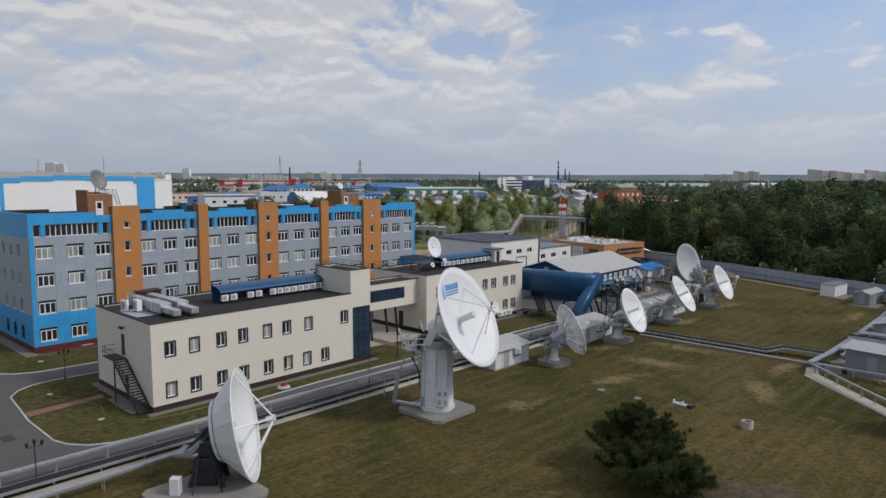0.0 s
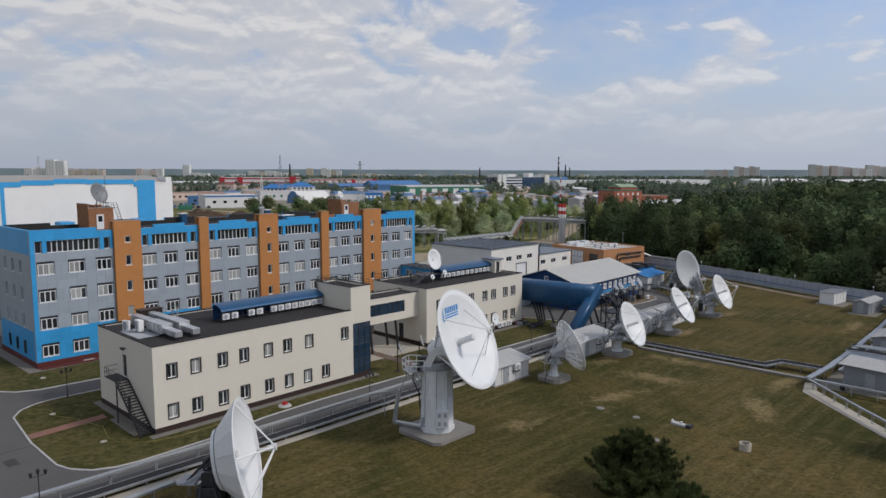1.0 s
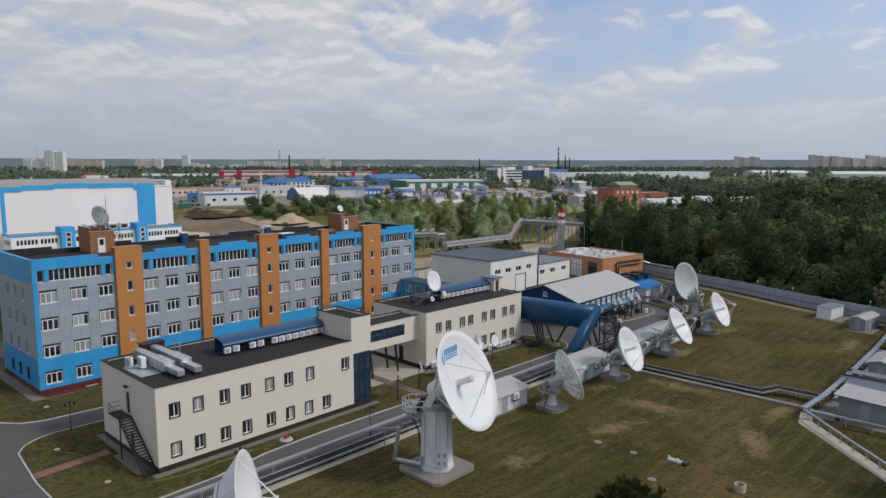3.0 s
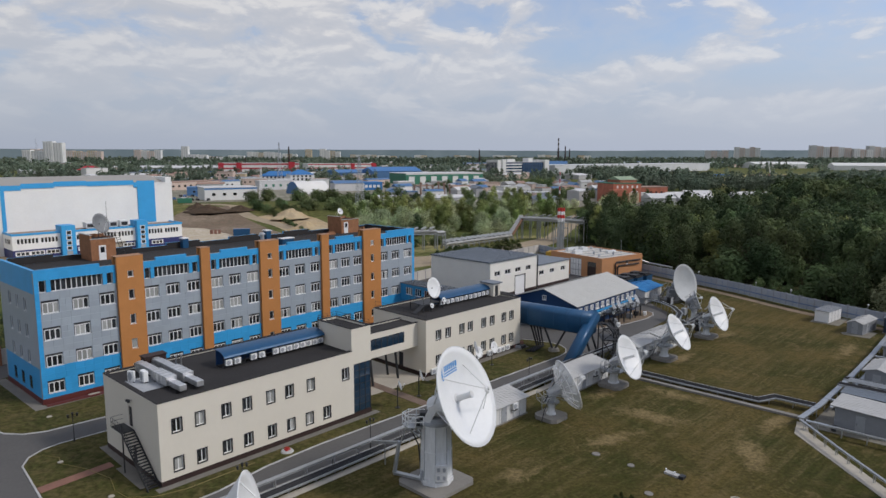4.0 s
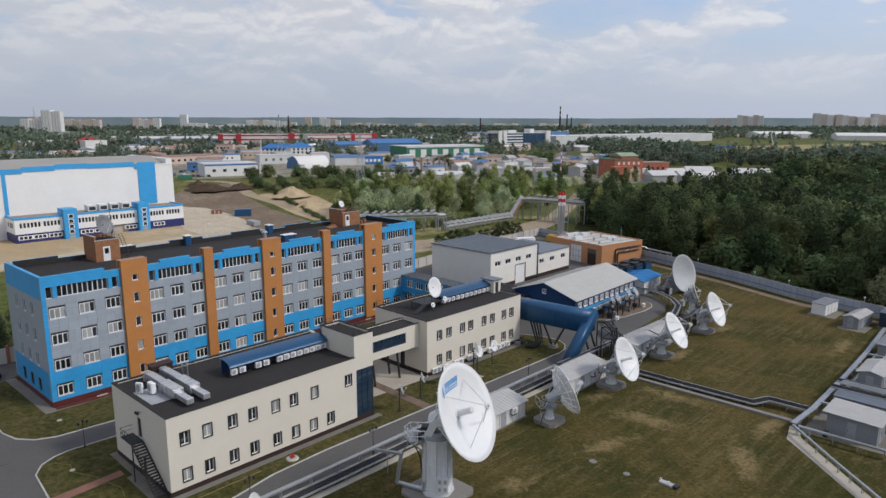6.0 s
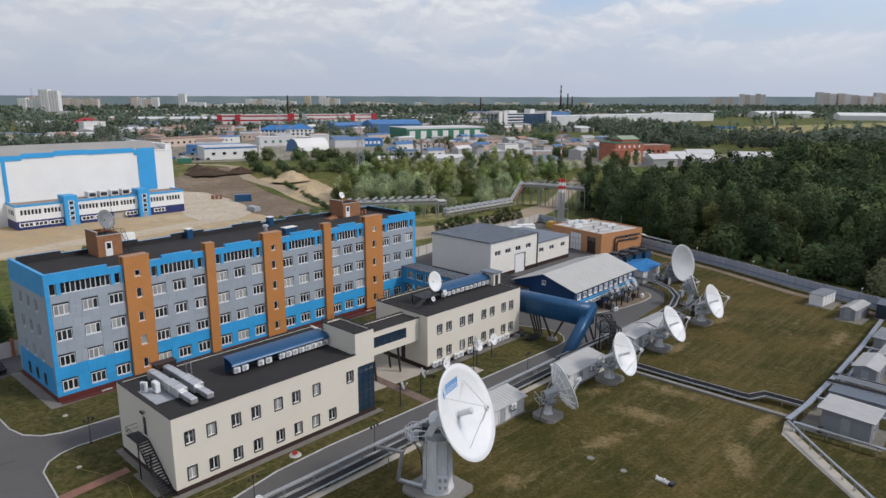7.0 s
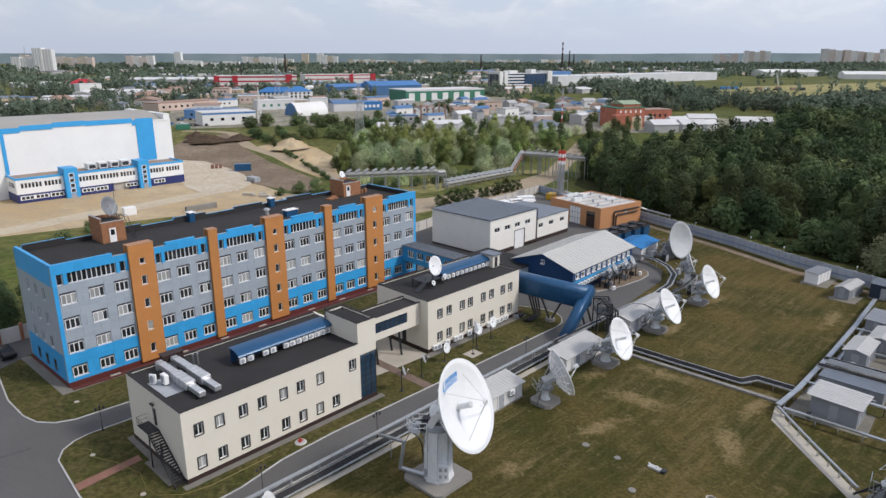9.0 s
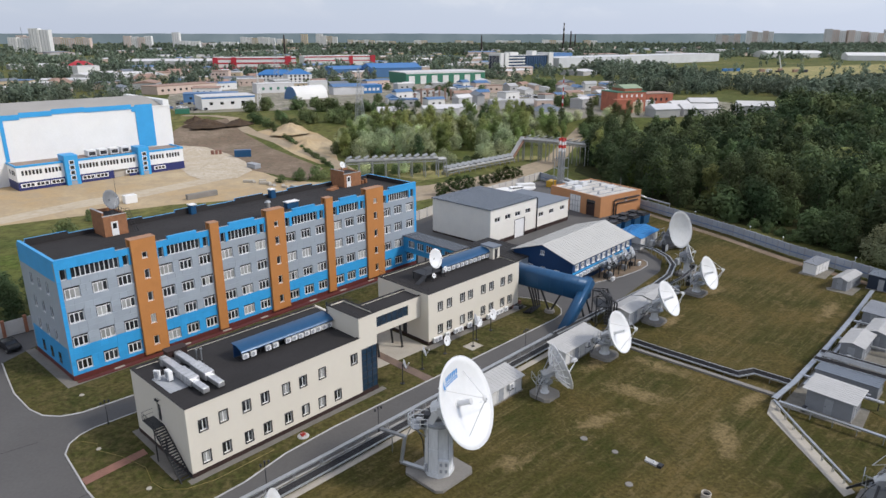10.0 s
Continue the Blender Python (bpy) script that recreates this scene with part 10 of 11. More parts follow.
block(-103, 520, 25, 24, 16, 6, PALEROOF, TOWNBLUE2, "pale shed with a dull blue roof", gable=2)
block(-92, 531, 25, 26, 18, 6, TOWNBLUE, TOWNBLUE, "bright blue hall with a row of white windows", win=(2.2, 2.2, 1.2, 1), win_m=TOWNWHITE)
block(-150, 760, 30, 60, 40, 8, TOWNBLUE2, TOWNBLUE, "dull blue store with blue roof", gable=3)
block(-105, 746, 24, 58, 44, 10, TOWNBLUE2, TOWNBLUE, "big blue sheet metal hall with low gable", gable=4.5)
GH = block(-58, 640, 30, 86, 40, 10.2, TOWNGREEN, PALEROOF, "green warehouse with white gates and pale roof", trim=TOWNWHITE)
for k in range(7):
    part("gate", B((3 + 12 * k, -0.15, 0, 9 + 12 * k, 0.0, 7.5)), TOWNWHITE, GH)
OF = block(41, 928, 34, 92, 24, 18, OFFGLASS, PALEROOF, "dark glass office block with white end towers", cat="office block")
for a, b in ((0, 5.5), (8, 14), (84, 92)):
    part("tower", B((a, -3, 0, b, 24, 21.5)), TOWNWHITE, OF)
for k in range(4):
    part("band", B((14, -0.4, 2.4 + 4 * k, 44, 0.0, 4.2 + 4 * k)), TOWNWHITE, OF)
for k in range(9):
    part("mullion", B((48 + 4 * k, -0.25, 0, 48.4 + 4 * k, 0.0, 18)), TOWNBLUE2, OF)
part("roof_block", B((22, 5, 18.5, 36, 18, 22.5)), TOWNWHITE, OF)
part("roof_block", B((60, 5, 18.5, 68, 18, 24)), TOWNWHITE, OF)
block(39, 890, 24, 50, 16, 5, TOWNPINK, PALEROOF, "low pale annex before the office block", win=(3, 2, 3, 1))
block(129, 990, 41, 430, 60, 13, TOWNPALE, TOWNPALE, "very long pale flat-roofed warehouse", win=None)
block(118, 1060, 41, 60, 40, 18, TOWNBLUE2, TOWNBLUE2, "dull blue hall behind the office block")
block(633, 1488, 3, 123, 80, 9, TOWNWHITE, TOWNWHITE, "long white hall beyond the meadow", gable=5)
block(708, 1321, -20, 170, 80, 9, TOWNWHITE, TOWNWHITE, "white hall at the meadow's edge", gable=5)
BW = block(88, 404, 22, 20, 17, 11.4, TOWNBRICK, TOWNGREEN, "tall red brick works with green roof ridge", cat="brick works", win=(1.1, 1.6, 2.4, 3), win_m=TOWNWHITE)
part("ridge_roof", B((6, 2, 11.9, 18, 15, 13.6)), TOWNBRICK, BW)
bm = bmesh.new()
a = [bm.verts.new(p) for p in ((5.6, 1.6, 13.6), (18.4, 1.6, 13.6), (18.4, 15.4, 13.6), (5.6, 15.4, 13.6))]
b = [bm.verts.new(p) for p in ((5.6, 8.5, 15.6), (18.4, 8.5, 15.6))]
for f in ((a[0], a[1], b[1], b[0]), (a[2], a[3], b[0], b[1]), (a[3], a[0], b[0]), (a[1], a[2], b[1])):
    bm.faces.new(f)
part("roof_cap", bm, mat("pale_green_roof", (0.26, 0.33, 0.22), 0.6), BW)
part("front_wing", B((-4, -6, 0, 7, -0.02, 8)), TOWNBRICK, BW)
part("cream_wing", B((7.2, -5, 0, 15, -0.02, 6)), TOWNCREAM, BW)
block(113, 449, 18, 24, 14, 7, TOWNBRICK, RUST, "long red brick annex", win=(1.4, 1.8, 2.6, 1))
for x, y, t, L, D, H in ((104, 378, 15, 15, 12, 4.5), (122, 386, 10, 15, 12, 4), (158, 402, -10, 20, 11, 4.5), (140, 432, 0, 17, 10, 3.6), (124, 412, 20, 12, 9, 3.5), (140, 398, 30, 9, 7, 3), (112, 398, 5, 10, 8, 3.2)):
    block(x, y, t, L, D, H, (TOWNGREY, TOWNPINK)[int(x) % 2], (PALEROOF, RUST, PALEROOF, TOWNGREY)[int(x + y) % 4], "low grey hangar with a pale roof", group="low hangars", gable=2.5)
block(39, 357, 31, 15.4, 12, 5.2, TOWNWHITE, SLATEROOF, "white block with a steep grey roof", gable=3.4, hip=True, win=(1.2, 1.2, 2.5, 1))
block(-46, 352, 15, 14, 12, 4.5, TOWNCREAM, PALEROOF, "cream cottage with a grey roof", gable=3.0, win=(1.2, 1.3, 2.0, 1), group="cottages")
block(-24, 376, 15, 20, 10, 4.5, PALEROOF, PALEROOF, "low grey shed among trees", gable=1.5, group="low sheds")
# arched white hangar
r = root("arched_hangar", FAR(-121, 478, 0, 48), "white arched hangar with a blue end wall", "hangar")
bm = bmesh.new()
pts = [(8 * math.cos(radians(180 * k / 16)), 9 * math.sin(radians(180 * k / 16))) for k in range(17)]
va = [bm.verts.new((0, 8 + p, q)) for p, q in pts]
vb = [bm.verts.new((27, 8 + p, q)) for p, q in pts]
for i in range(16):
    bm.faces.new((va[i], va[i + 1], vb[i + 1], vb[i]))
part("shell", bm, TOWNWHITE, r)
bm = bmesh.new()
bm.faces.new([bm.verts.new((0, 8 + p, q)) for p, q in pts])
part("end_wall", bm, TOWNBLUE2, r)
bm = bmesh.new()
bm.faces.new([bm.verts.new((27, 8 + p, q)) for p, q in pts])
part("end_wall", bm, TOWNWHITE, r)

# mobile crane and cabins on the meadow
r = root("mobile_crane", FAR(392, 882, 0, 20), "dark mobile crane with a raised lattice boom on the meadow", "crane")
part("chassis", B((-6, -1.4, 0.7, 6, 1.4, 2.0)), DARKSTEEL, r)
part("cab", B((-2.5, -1.5, 2.0, 2.5, 1.5, 4.6)), RUST, r)
bm = bmesh.new()
beam(bm, (1.5, 0, 3.5), (-4.5, 0, 21), 0.9, 0.9)
part("boom", bm, TOWNPALE, r)
for x in (-4.5, -1.5, 1.5, 4.5):
    bm = bmesh.new()
    cyl(bm, (x, -1.5, 0.7), (x, 1.5, 0.7), 0.7, seg=12)
    part("wheel", bm, RUBBER, r)
for k, (x, y, m) in enumerate(((330, 900, TOWNBLUE), (339, 903, TOWNBLUE2), (348, 906, TOWNBLUE), (372, 888, RUST), (380, 886, TOWNWHITE), (410, 880, RUST), (420, 876, DARKSTEEL))):
    box_thing("site_cabin", x, y, 0.1, 7, 3, 3.4, 20, m, "small site cabin on the dry meadow", "cabin", "meadow cabins")

# single buildings among the trees
block(-512, 862, 4, 27, 16, 7.5, TOWNWHITE, TOWNRED, "white house with a steep red roof", gable=5.5, hip=True, win=(1.6, 1.6, 2.2, 2))
block(-405, 700, 48, 22, 16, 13, TOWNWHITE, PALEROOF, "plain white box building among trees")
for x, y, t, L in ((-358, 567, 35, 22), (-318, 640, 30, 25)):
    block(x, y, t, L, 12, 5, TOWNCREAM, RUST, "cream house with a brown hip roof", gable=4, hip=True, win=(1.4, 1.5, 2.0, 1), group="cream houses")
block(-505, 1000, 8, 138, 40, 8, TOWNGREY, PALEROOF, "long grey warehouse with a pale roof", gable=3)
block(-365, 688, 45, 33, 14, 6, TOWNWHITE, PALEROOF, "low white house with a pale roof", gable=2, win=(1.4, 1.4, 2.5, 1))
block(-329, 680, 40, 25, 14, 5, TOWNCREAM, TOWNGREY, "cream house with a grey hip roof", gable=3, hip=True, win=(1.4, 1.4, 2.5, 1))
block(-130, 556, 20, 15, 10, 7.5, TOWNWHITE, PALEROOF, "white shed with a green and grey front", win=(2.0, 2.2, 3.0, 1), win_m=TOWNGREEN)
box_thing("container", -166, 388, 0.05, 8, 2.6, 2.8, 20, TOWNGREEN, "green steel container at the yard's edge", "container")
block(-20, 396, 12, 26, 10, 3.6, TOWNWHITE, PALEROOF, "low pale shed among the trees", gable=1.2, group="low sheds")
r = root("arched_hangar", FAR(15, 428, 0, 12), "long grey arched hangar in the yards", "hangar")
bm = bmesh.new()
pts = [(6 * math.cos(radians(15 * k)), 5 * math.sin(radians(15 * k))) for k in range(13)]
va = [bm.verts.new((0, 6 + p, q)) for p, q in pts]
vb = [bm.verts.new((31, 6 + p, q)) for p, q in pts]
for i in range(12):
    bm.faces.new((va[i], va[i + 1], vb[i + 1], vb[i]))
bm.faces.new(va)
bm.faces.new(vb[::-1])
part("shell", bm, TOWNGREY, r)
# old columns of a ruined hall
for k in range(7):
    x, y = -35 + 23 * k / 6, 450 + 32 * k / 6
    h = 7.5 + 1.3 * ((k * 5) % 3)
    r = root("ruin_column", FAR(x, y), "weathered brown column of a ruined hall", "column", "ruin columns")
    part("shaft", B((-0.6, -0.6, 0, 0.6, 0.6, h)), RUST, r)
    part("bracket", B((-1.1, -0.65, h - 1.3, 1.1, 0.65, h - 0.6)), RUST, r)
for k in range(26):
    x, y = 18 + 46 * nrng.rand(), 494 + 30 * nrng.rand()
    car(FAR(x, y, 0.05, float(20 + 90 * nrng.randint(2))), (CARWHITE, CARWHITE, CARDARK, GREYPAINT)[int(nrng.randint(4))], "parked car on a distant grey yard", "distant cars")
# scrap beside the second cream building
for k in range(9):
    q = W(57.5 + 3.4 * nrng.rand(), 2.8 + 3.0 * nrng.rand(), 0.1, float(360 * nrng.rand()))
    single("scrap_piece", B((0, 0, 0, 0.5 + 0.9 * nrng.rand(), 0.35, 0.2 + 0.35 * nrng.rand())), (BRICKRED, DARKSTEEL, RUST, GREYPAINT)[k % 4], q, "piece of rusty scrap on the grass", "scrap", "scrap pieces")
# mended strips in the asphalt
OLDTAR = mat("old_tar", (0.05, 0.048, 0.047), 0.9, var=0.25, scale=0.8)
flat("road_patch", [(-11.6, 5.33), (-7.9, 5.3), (-7.9, 5.42), (-11.6, 5.47)], 0.056, OLDTAR, "dark mended joint across the asphalt", "road")
flat("road_patch", [(-10.9, 1.9), (-10.0, 1.9), (-10.1, 3.5), (-11.0, 3.5)], 0.056, OLDTAR, "dark mended patch in the asphalt", "road")
flat("road_patch", [(-14, 19.3), (-9.0, 18.6), (-9.0, 18.72), (-14, 19.42)], 0.056, OLDTAR, "dark mended joint across the asphalt", "road")

# many low sheds of the estate
trng = random.Random(21)
roofs = [PALEROOF, TOWNGREY, RUST, TOWNWHITE, SLATEROOF, TOWNBLUE2, PALEROOF]
walls = [TOWNWHITE, TOWNGREY, TOWNPINK, TOWNCREAM, TOWNGREY]
placed = []


def shed_field(poly_x, poly_y, count, lo, hi, label, group, gap=4):
    made = tries = 0
    while made < count and tries < count * 40:
        tries += 1
        x, y = trng.uniform(*poly_x), trng.uniform(*poly_y)
        L, D, H = trng.uniform(lo, hi), trng.uniform(lo * 0.5, hi * 0.5), trng.uniform(3.2, 6.5)
        rad = math.hypot(L, D) / 2 + gap
        if any(math.hypot(x - a, y - b) < rad + c for a, b, c in placed) or not clear_of(x, y):
            continue
        placed.append((x, y, rad))
        t = trng.choice((15, 33, 48, 105))
        off = Matrix.Rotation(radians(t), 4, "Z") @ Vector((L / 2, D / 2, 0))
        block(x - off.x, y - off.y, t, L, D, H, trng.choice(walls), trng.choice(roofs), label, group=group, gable=trng.choice((0, 1.2, 2.0)), win=(1.6, 1.2, 3.0, 1) if y < 620 else None)
        made += 1


for a in ((-95, 520, 60), (-150, 415, 24), (-110, 490, 22), (-30, 660, 70), (90, 405, 30), (-140, 565, 20), (-250, 545, 30), (-190, 462, 28), (-175, 425, 30), (40, 348, 16), (115, 460, 30), (130, 395, 40), (90, 960, 100), (-24, 466, 24), (30, 448, 22), (40, 508, 32), (-8, 400, 18), (-145, 512, 20), (-500, 870, 26), (-398, 705, 25), (-350, 580, 18), (-308, 650, 22), (-440, 1010, 70), (-352, 702, 24), (-232, 540, 36), (-318, 690, 20), (-270, 890, 60), (-190, 1080, 60), (-190, 672, 24), (-158, 640, 20), (-155, 545, 22), (-75, 775, 45), (80, 950, 60), (-245, 665, 20), (392, 882, 25), (-505, 860, 25), (-415, 690, 20), (-428, 950, 40)):
    CLEAR.append(a)
shed_field((-60, 120), (425, 600), 70, 8, 20, "low workshop with a weathered roof", "workshops", 1.5)
shed_field((-130, 60), (545, 620), 10, 14, 30, "low weathered industrial shed", "industrial sheds")
shed_field((-240, -110), (560, 760), 16, 12, 26, "low workshop beside the blue roofed houses", "workshops", 2)
shed_field((-420, -200), (520, 880), 44, 14, 40, "low building among the green trees", "low buildings")
shed_field((-650, -330), (900, 1500), 30, 30, 80, "distant low flat-roofed industrial hall", "distant halls", 8)
shed_field((-250, 160), (800, 1500), 34, 26, 70, "distant low flat-roofed industrial hall", "distant halls", 8)
shed_field((200, 900), (1500, 2600), 26, 40, 130, "distant pale flat-roofed industrial hall", "distant halls", 12)
shed_field((-1100, 100), (1600, 2700), 46, 40, 120, "distant pale flat-roofed industrial hall", "distant halls", 12)


# ---- high-rise blocks on the skyline ----
TOWERGREY = mat("tower_grey", (0.50, 0.50, 0.50), 0.7, var=0.08, scale=0.1)
TOWERPINK = mat("tower_pink", (0.54, 0.44, 0.39), 0.7, var=0.1, scale=0.1)


def high_rise(x, y, turn, L, D, H, wall, label, group="skyline blocks"):
    r = root("apartment_block", FAR(x, y, 0, turn), label, "apartment block", group)
    n = max(1, round(L / 26))
    for k in range(n):
        h = H * (1.0 - 0.05 * ((k * 7) % 3))
        part("section", B((k * L / n, 2.0 * (k % 2), 0, (k + 1) * L / n - 0.3, D, h)), wall[k % len(wall)], r)
        sw = L / n
        for q in range(3):
            part("balcony_column", B((k * L / n + sw * (0.12 + 0.3 * q), 2.0 * (k % 2) - 0.6, 3, k * L / n + sw * (0.12 + 0.3 * q) + 2.6, 2.0 * (k % 2), h - 2)), TOWERGREY, r)
    return r


high_rise(-1287, 1900, 2, 100, 18, 40, [TOWNWHITE], "long pale apartment slab at the town's edge")
high_rise(-1221, 1897, 2, 54, 20, 64, [TOWNWHITE], "tall pale apartment tower")
high_rise(-1400, 2300, 5, 120, 20, 40, [TOWERPINK, TOWNCREAM], "pinkish apartment block on the skyline")
high_rise(-1560, 2350, 5, 100, 20, 46, [TOWERPINK], "pinkish apartment block on the skyline")
high_rise(-1260, 2500, 5, 100, 20, 44, [TOWERPINK, TOWNWHITE], "pinkish apartment block on the skyline")
high_rise(-1120, 2600, 5, 160, 20, 20, [TOWERPINK, TOWNWHITE], "low pinkish apartment row on the skyline")
high_rise(-900, 2500, 5, 60, 20, 24, [TOWNWHITE], "white apartment block on the skyline")
high_rise(-978, 2328, 4, 64, 18, 28, [TOWNWHITE], "white apartment slab on the skyline")
high_rise(-1004, 2328, 4, 24, 18, 56, [TOWNWHITE], "white tower house on the skyline")
for k, (x, h, L) in enumerate(((-1010, 40, 150), (-860, 32, 70), (-760, 52, 30), (-700, 54, 30), (-650, 46, 70), (-540, 28, 120), (-420, 24, 90), (-250, 26, 60), (-60, 26, 80), (120, 26, 110), (330, 28, 90), (520, 26, 60))):
    high_rise(x, 3050 + 40 * (k % 4), 4, L, 20, h, [TOWNWHITE, TOWNWHITE, TOWNCREAM][k % 3 :] + [TOWNWHITE], "pale apartment block on the far skyline")
high_rise(1205, 3450, -10, 110, 22, 52, [TOWERGREY, TOWERPINK], "long grey apartment row on the skyline")
high_rise(1330, 3400, -14, 118, 22, 68, [TOWNWHITE, TOWERPINK], "pale apartment row on the skyline")
for k in range(5):
    high_rise(1660 + 92 * k, 3320 - 20 * (k % 3), -8 + 3 * k, 88, 24, (76, 70, 60, 74, 72)[k], [TOWERGREY, TOWERPINK, TOWNWHITE][k % 3 :] + [TOWERPINK], "big apartment tower row on the skyline")


# ---- masts and chimneys ----
def chimney(x, y, h, r0, label, bands=False):
    r = root("factory_chimney", FAR(x, y), label, "chimney", "factory chimneys")
    n = 10
    for k in range(n):
        bm = bmesh.new()
        z0, z1 = h * k / n, h * (k + 1) / n
        cyl(bm, (0, 0, z0), (0, 0, z1), r0 * (1 - 0.45 * k / n), r0 * (1 - 0.45 * (k + 1) / n), seg=12)
        part("shaft", bm, (PLINTH if k % 2 else TOWNGREY) if bands and k > 4 else PLINTH, r)
    return r


chimney(330, 2450, 88, 4.0, "tall dark factory chimney with pale bands", True)
chimney(352, 2430, 60, 3.4, "dark brick factory chimney shaft", False)
chimney(375, 2480, 50, 3.0, "dark brick factory chimney shaft", False)
chimney(-404, 1512, 46, 2.6, "dark brick factory chimney", False)
chimney(40, 2200, 46, 3.0, "dark brick factory chimney shaft", False)
chimney(-300, 900, 24, 1.0, "thin dark chimney beside the store", False)


def lattice(x, y, h, w, label, m=ZINC, arms=3):
    r = root("lattice_mast", FAR(x, y, 0, 30), label, "mast", "lattice masts")
    bm = bmesh.new()
    n = 9
    for sx in (-1, 1):
        for sy in (-1, 1):
            cyl(bm, (sx * w, sy * w, 0), (sx * w * 0.12, sy * w * 0.12, h), 0.12, 0.07, seg=5)
    part("leg_frame", bm, m, r)
    bm = bmesh.new()
    for k in range(n):
        z0, z1 = h * k / n, h * (k + 1) / n
        a, b = w * (1 - 0.88 * k / n), w * (1 - 0.88 * (k + 1) / n)
        for s in (-1, 1):
            cyl(bm, (s * a, -a, z0), (-s * b, -b, z1), 0.06, seg=4)
            cyl(bm, (s * a, a, z0), (-s * b, b, z1), 0.06, seg=4)
            cyl(bm, (-a, s * a, z0), (-b, -s * b, z1), 0.06, seg=4)
            cyl(bm, (a, s * a, z0), (b, -s * b, z1), 0.06, seg=4)
    part("bracing", bm, m, r)
    for k in range(arms):
        z = h * (0.7 + 0.12 * k)
        bm = bmesh.new()
        beam(bm, (-3.2 + 0.6 * k, 0, z), (3.2 - 0.6 * k, 0, z), 0.15, 0.2)
        part("cross_arm", bm, m, r)
    return r


lattice(-51, 319, 29, 2.2, "grey lattice power pylon among trees")
lattice(-135, 436, 22, 1.4, "white lattice mast beside the white building", TOWNWHITE, 0)
lattice(-180, 640, 40, 2.5, "thin grey lattice mast in the town", ZINC, 0)
lattice(-850, 1300, 60, 4, "distant thin steel lattice mast", ZINC, 0)
r = root("signal_mast", FAR(57.5, 414), "thin red and white mast beside the brick works", "mast")
for k in range(9):
    bm = bmesh.new()
    cyl(bm, (0, 0, 2.3 * k), (0, 0, 2.3 * (k + 1)), 0.45 - 0.03 * k, seg=10)
    part("band", bm, TOWNRED if k % 2 else TOWNWHITE, r)

# ---- tree belts between the buildings ----
for a in ((-20, 675, 55), (10, 660, 30), (80, 985, 90), (270, 1120, 90), (400, 1240, 90), (-120, 800, 70), (-1230, 1890, 80)):
    CLEAR.append(a)


def belts(x, y):
    if not clear_of(x, y) or any(math.hypot(x - a, y - b) < c for a, b, c in placed):
        return False
    return noise.noise(Vector((x * 0.008, y * 0.008, 3.3))) > -0.12


def in_town(x, y):
    return belts(x, y) and not (-230 < x < 115 and 395 < y < 620)


def by_meadow(x, y):
    if inside(x, y, [(243, 770), (370, 1144), (640, 1051), (390, 654)]):
        return nrng.rand() < 0.03
    return clear_of(x, y) and noise.noise(Vector((x * 0.012, y * 0.012, 7.7))) > 0.02


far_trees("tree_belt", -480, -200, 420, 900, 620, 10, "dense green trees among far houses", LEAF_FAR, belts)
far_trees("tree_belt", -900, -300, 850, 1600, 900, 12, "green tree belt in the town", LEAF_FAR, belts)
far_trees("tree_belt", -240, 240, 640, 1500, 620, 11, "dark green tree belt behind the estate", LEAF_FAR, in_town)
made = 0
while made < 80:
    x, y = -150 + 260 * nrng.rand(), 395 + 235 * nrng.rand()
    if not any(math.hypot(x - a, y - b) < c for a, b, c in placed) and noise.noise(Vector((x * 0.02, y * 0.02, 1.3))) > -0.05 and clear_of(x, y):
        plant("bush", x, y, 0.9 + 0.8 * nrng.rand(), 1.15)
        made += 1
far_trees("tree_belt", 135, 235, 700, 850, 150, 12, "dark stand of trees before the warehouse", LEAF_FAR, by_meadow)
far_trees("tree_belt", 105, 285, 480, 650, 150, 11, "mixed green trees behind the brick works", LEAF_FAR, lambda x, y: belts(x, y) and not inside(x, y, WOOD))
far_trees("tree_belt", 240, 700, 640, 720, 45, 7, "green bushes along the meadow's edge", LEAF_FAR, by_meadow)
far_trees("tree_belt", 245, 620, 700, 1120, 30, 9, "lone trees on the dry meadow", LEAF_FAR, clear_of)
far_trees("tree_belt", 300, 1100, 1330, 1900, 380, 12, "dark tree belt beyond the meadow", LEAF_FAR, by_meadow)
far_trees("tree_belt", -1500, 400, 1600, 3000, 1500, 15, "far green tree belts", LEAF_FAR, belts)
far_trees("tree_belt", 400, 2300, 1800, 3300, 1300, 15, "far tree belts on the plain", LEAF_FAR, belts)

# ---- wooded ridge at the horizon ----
# the backdrop glows by itself; the haze sits in its emission colour
RIDGE = bpy.data.materials.new("glowing_haze_ridge")
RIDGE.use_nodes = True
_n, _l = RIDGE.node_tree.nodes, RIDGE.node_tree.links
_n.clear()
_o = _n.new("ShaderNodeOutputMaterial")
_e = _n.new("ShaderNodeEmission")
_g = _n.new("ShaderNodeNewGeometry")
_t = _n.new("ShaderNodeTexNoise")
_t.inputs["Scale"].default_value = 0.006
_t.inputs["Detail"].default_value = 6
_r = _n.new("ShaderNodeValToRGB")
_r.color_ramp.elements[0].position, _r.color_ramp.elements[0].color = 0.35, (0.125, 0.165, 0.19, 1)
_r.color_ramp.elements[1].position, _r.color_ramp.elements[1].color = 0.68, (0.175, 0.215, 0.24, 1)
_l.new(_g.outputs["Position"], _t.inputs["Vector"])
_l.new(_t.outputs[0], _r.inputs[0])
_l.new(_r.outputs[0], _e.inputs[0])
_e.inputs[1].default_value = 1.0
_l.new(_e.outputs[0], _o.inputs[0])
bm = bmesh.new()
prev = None
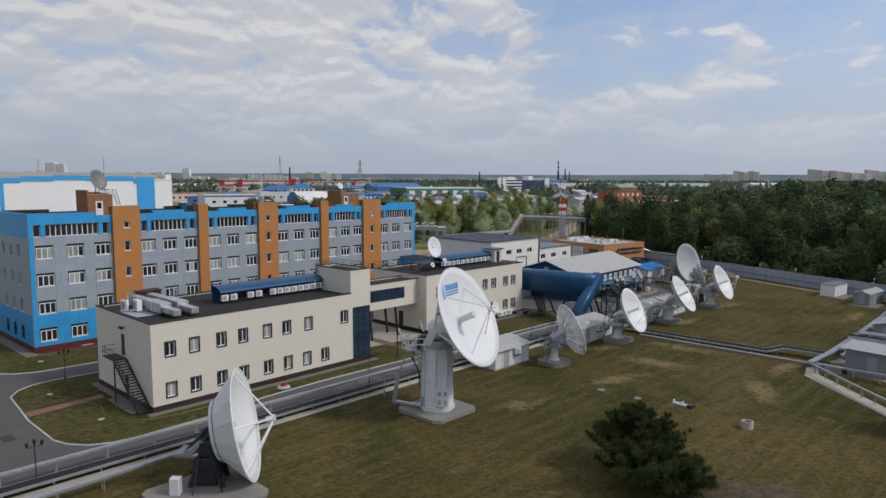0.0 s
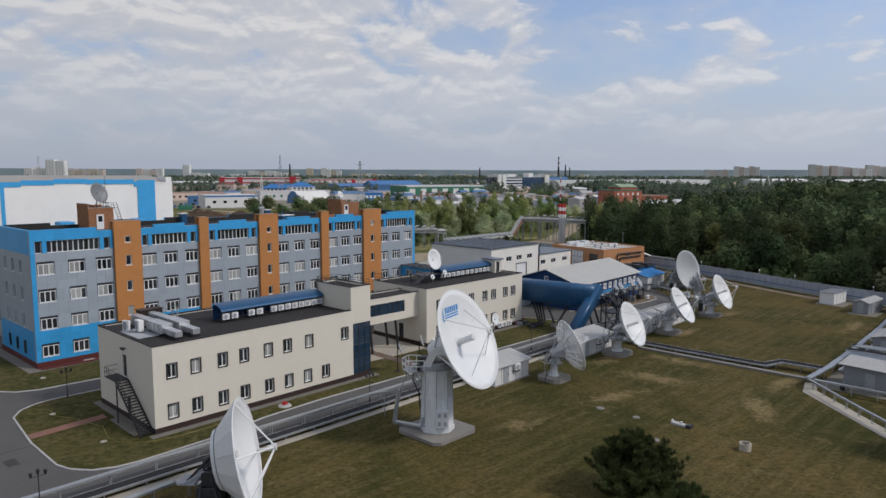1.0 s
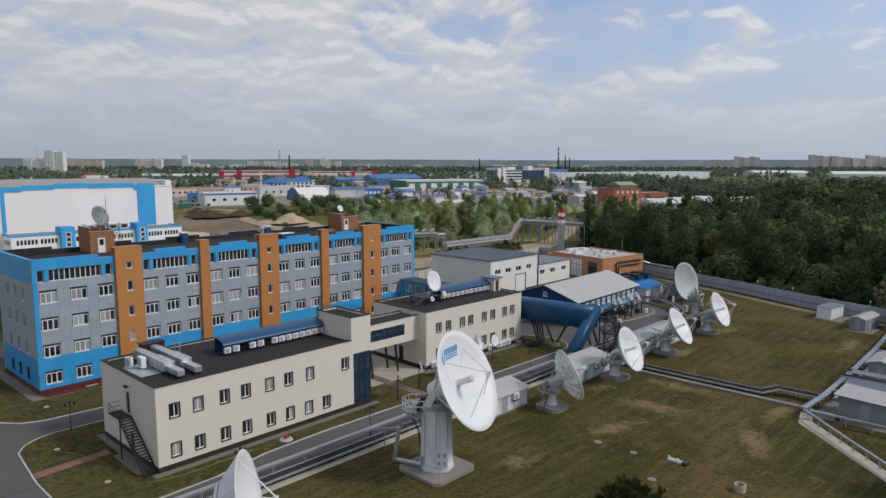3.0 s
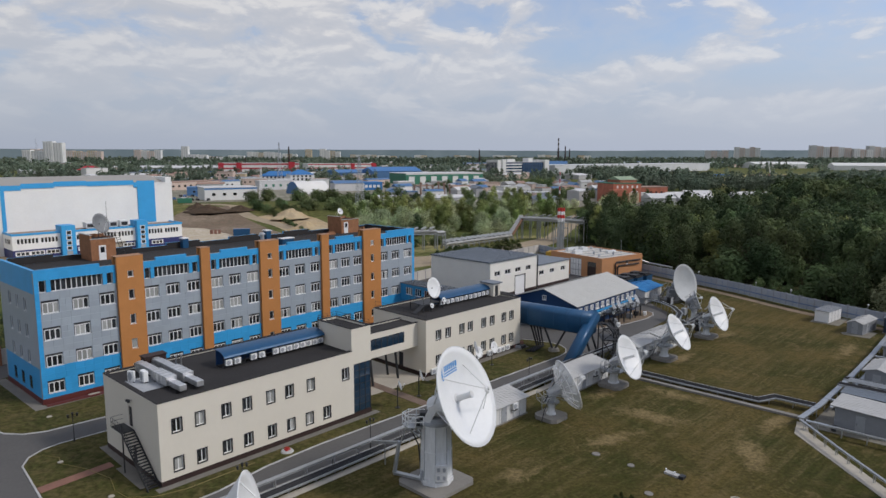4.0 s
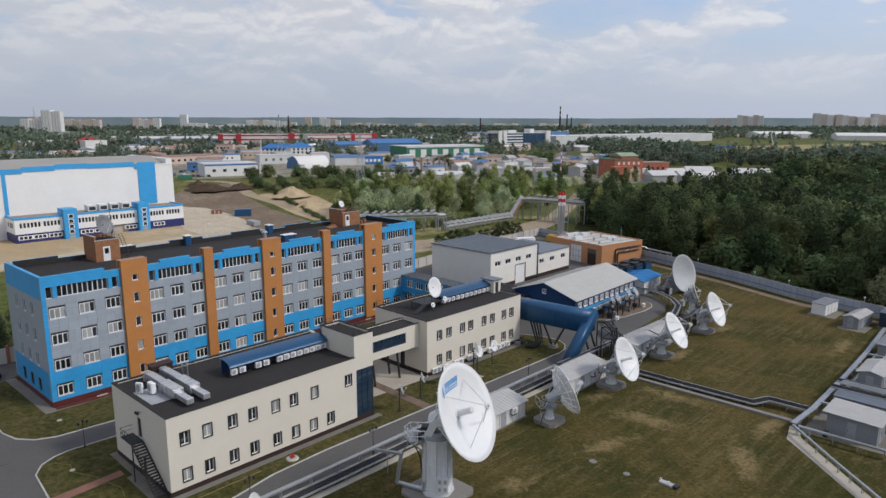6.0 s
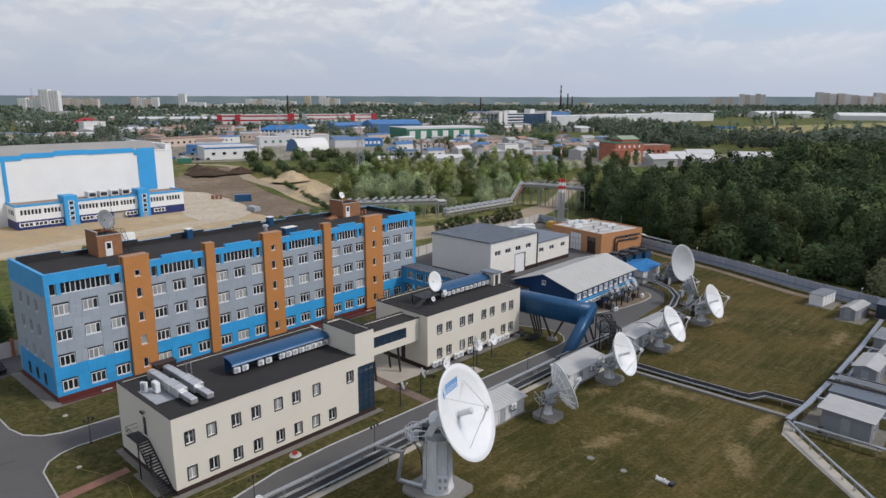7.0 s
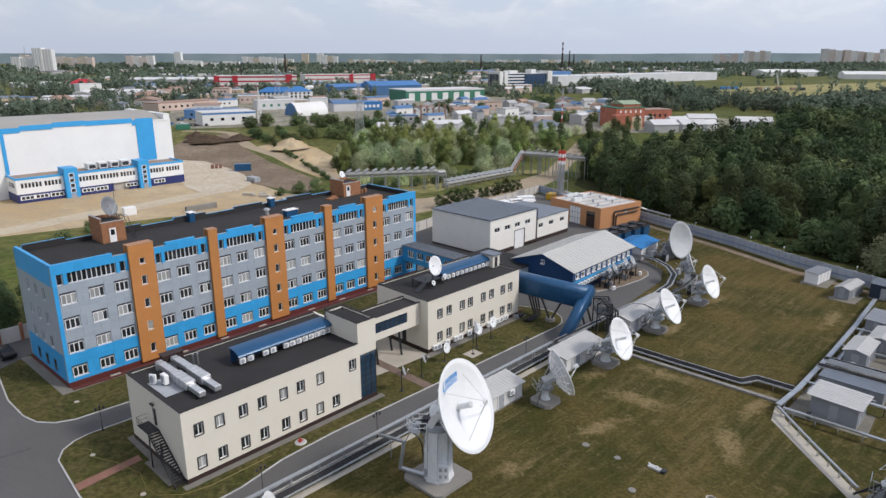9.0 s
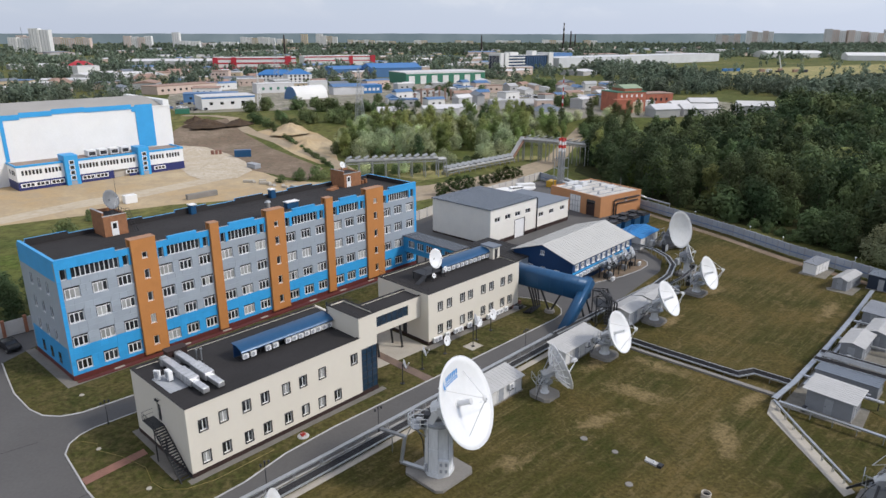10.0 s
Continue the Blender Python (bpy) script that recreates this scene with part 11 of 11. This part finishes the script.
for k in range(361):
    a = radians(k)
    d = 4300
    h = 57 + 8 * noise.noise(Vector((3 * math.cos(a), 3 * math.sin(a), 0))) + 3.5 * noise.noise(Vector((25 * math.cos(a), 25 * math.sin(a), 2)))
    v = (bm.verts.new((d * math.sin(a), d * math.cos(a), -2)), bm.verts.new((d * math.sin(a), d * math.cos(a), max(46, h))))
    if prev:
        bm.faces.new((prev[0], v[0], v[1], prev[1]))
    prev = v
single("backdrop", bm, RIDGE, pose(0, 0, 0), "glowing backdrop of a hazy blue wooded ridge", "backdrop", kind="structure")


# ---- cladding panels of the blue block ----
ZED = [0.8, 1.35, 2.15, 2.95, 3.8, 4.65, 5.45, 6.25, 7.1, 7.95, 8.75, 9.55, 10.4, 11.25, 12.05, 12.85, 13.85, 15.3, 16.2]
panel_cache = {}


def panel_mesh(w, h, m):
    key = (round(w, 3), round(h, 3), m.name)
    if key not in panel_cache:
        bm = bmesh.new()
        bx(bm, 0.006, -0.055, 0.006, w - 0.006, 0.0, h - 0.006)
        panel_cache[key] = mesh_of(bm, "panel", m)
    return panel_cache[key]


rest = {}
count = 0
for z0, z1 in zip(ZED, ZED[1:]):
    zc = (z0 + z1) / 2
    for a, b in bays:
        cuts = [(x - WWB / 2, x + WWB / 2) for x in winx if a < x < b and any(z - WHB / 2 < zc < z + WHB / 2 for z in rows)]
        if 13.85 < zc < 15.3:
            cuts = [(p, q) for p, q in strips if a <= p < b]
        spans, x = [], a
        for p, q in sorted(cuts):
            spans.append((x, p))
            x = q
        spans.append((x, b))
        cut2 = []
        for p, q in spans:
            for mark in (0.5, 63.45):
                if p < mark < q:
                    cut2.append((p, mark))
                    p = mark
            cut2.append((p, q))
        for p, q in cut2:
            if q - p < 0.06:
                continue
            n = max(1, math.ceil((q - p) / 1.25 - 0.05))
            w = (q - p) / n
            for k in range(n):
                px = p + k * w
                m = BLUE if zc < 4.65 or zc > 13.85 or px < 0.5 or px > 63.4 else GREY
                if px < 20.9 and count < 300:
                    piece("panel", panel_mesh(w, z1 - z0, m), BL, pose(px, 0.058, z0))
                    count += 1
                else:
                    rest.setdefault(m.name, (m, []))[1].append((px + 0.006, 0.003, z0 + 0.006, px + w - 0.006, 0.058, z1 - 0.006))
for m, boxes in rest.values():
    v, f = [], []
    for x0, y0, z0, x1, y1, z1 in boxes:
        o = len(v)
        v += [(x0, y0, z0), (x1, y0, z0), (x1, y0, z1), (x0, y0, z1), (x0, y1, z0), (x1, y1, z0), (x1, y1, z1), (x0, y1, z1)]
        f += [(o, o + 1, o + 2, o + 3), (o, o + 4, o + 5, o + 1), (o + 1, o + 5, o + 6, o + 2), (o + 2, o + 6, o + 7, o + 3), (o + 3, o + 7, o + 4, o)]
    me = bpy.data.meshes.new("panel")
    me.from_pydata(v, [], f)
    me.materials.append(m)
    ob = new("panel", me)
    ob.parent = BL
    ob["kind"] = "stuff"

# yellow garden hose on the lawn
HOSE = mat("yellow_hose", (0.20, 0.16, 0.04), 0.5)
bm = bmesh.new()
pts = [(-5.6, 15.2), (-4.6, 13.6), (-4.9, 12.0), (-3.6, 9.2), (-2.6, 5.4), (-3.2, 2.6), (-2.9, 0.6), (-1.2, -1.0), (1.5, -1.7), (5.0, -1.6), (8.5, -1.5)]
sweep(bm, [(*p, 0.13) for p in pts], 0.03, 5)
single("garden_hose", bm, HOSE, SITE.copy(), "thin yellow garden hose lying across the lawn", "hose")
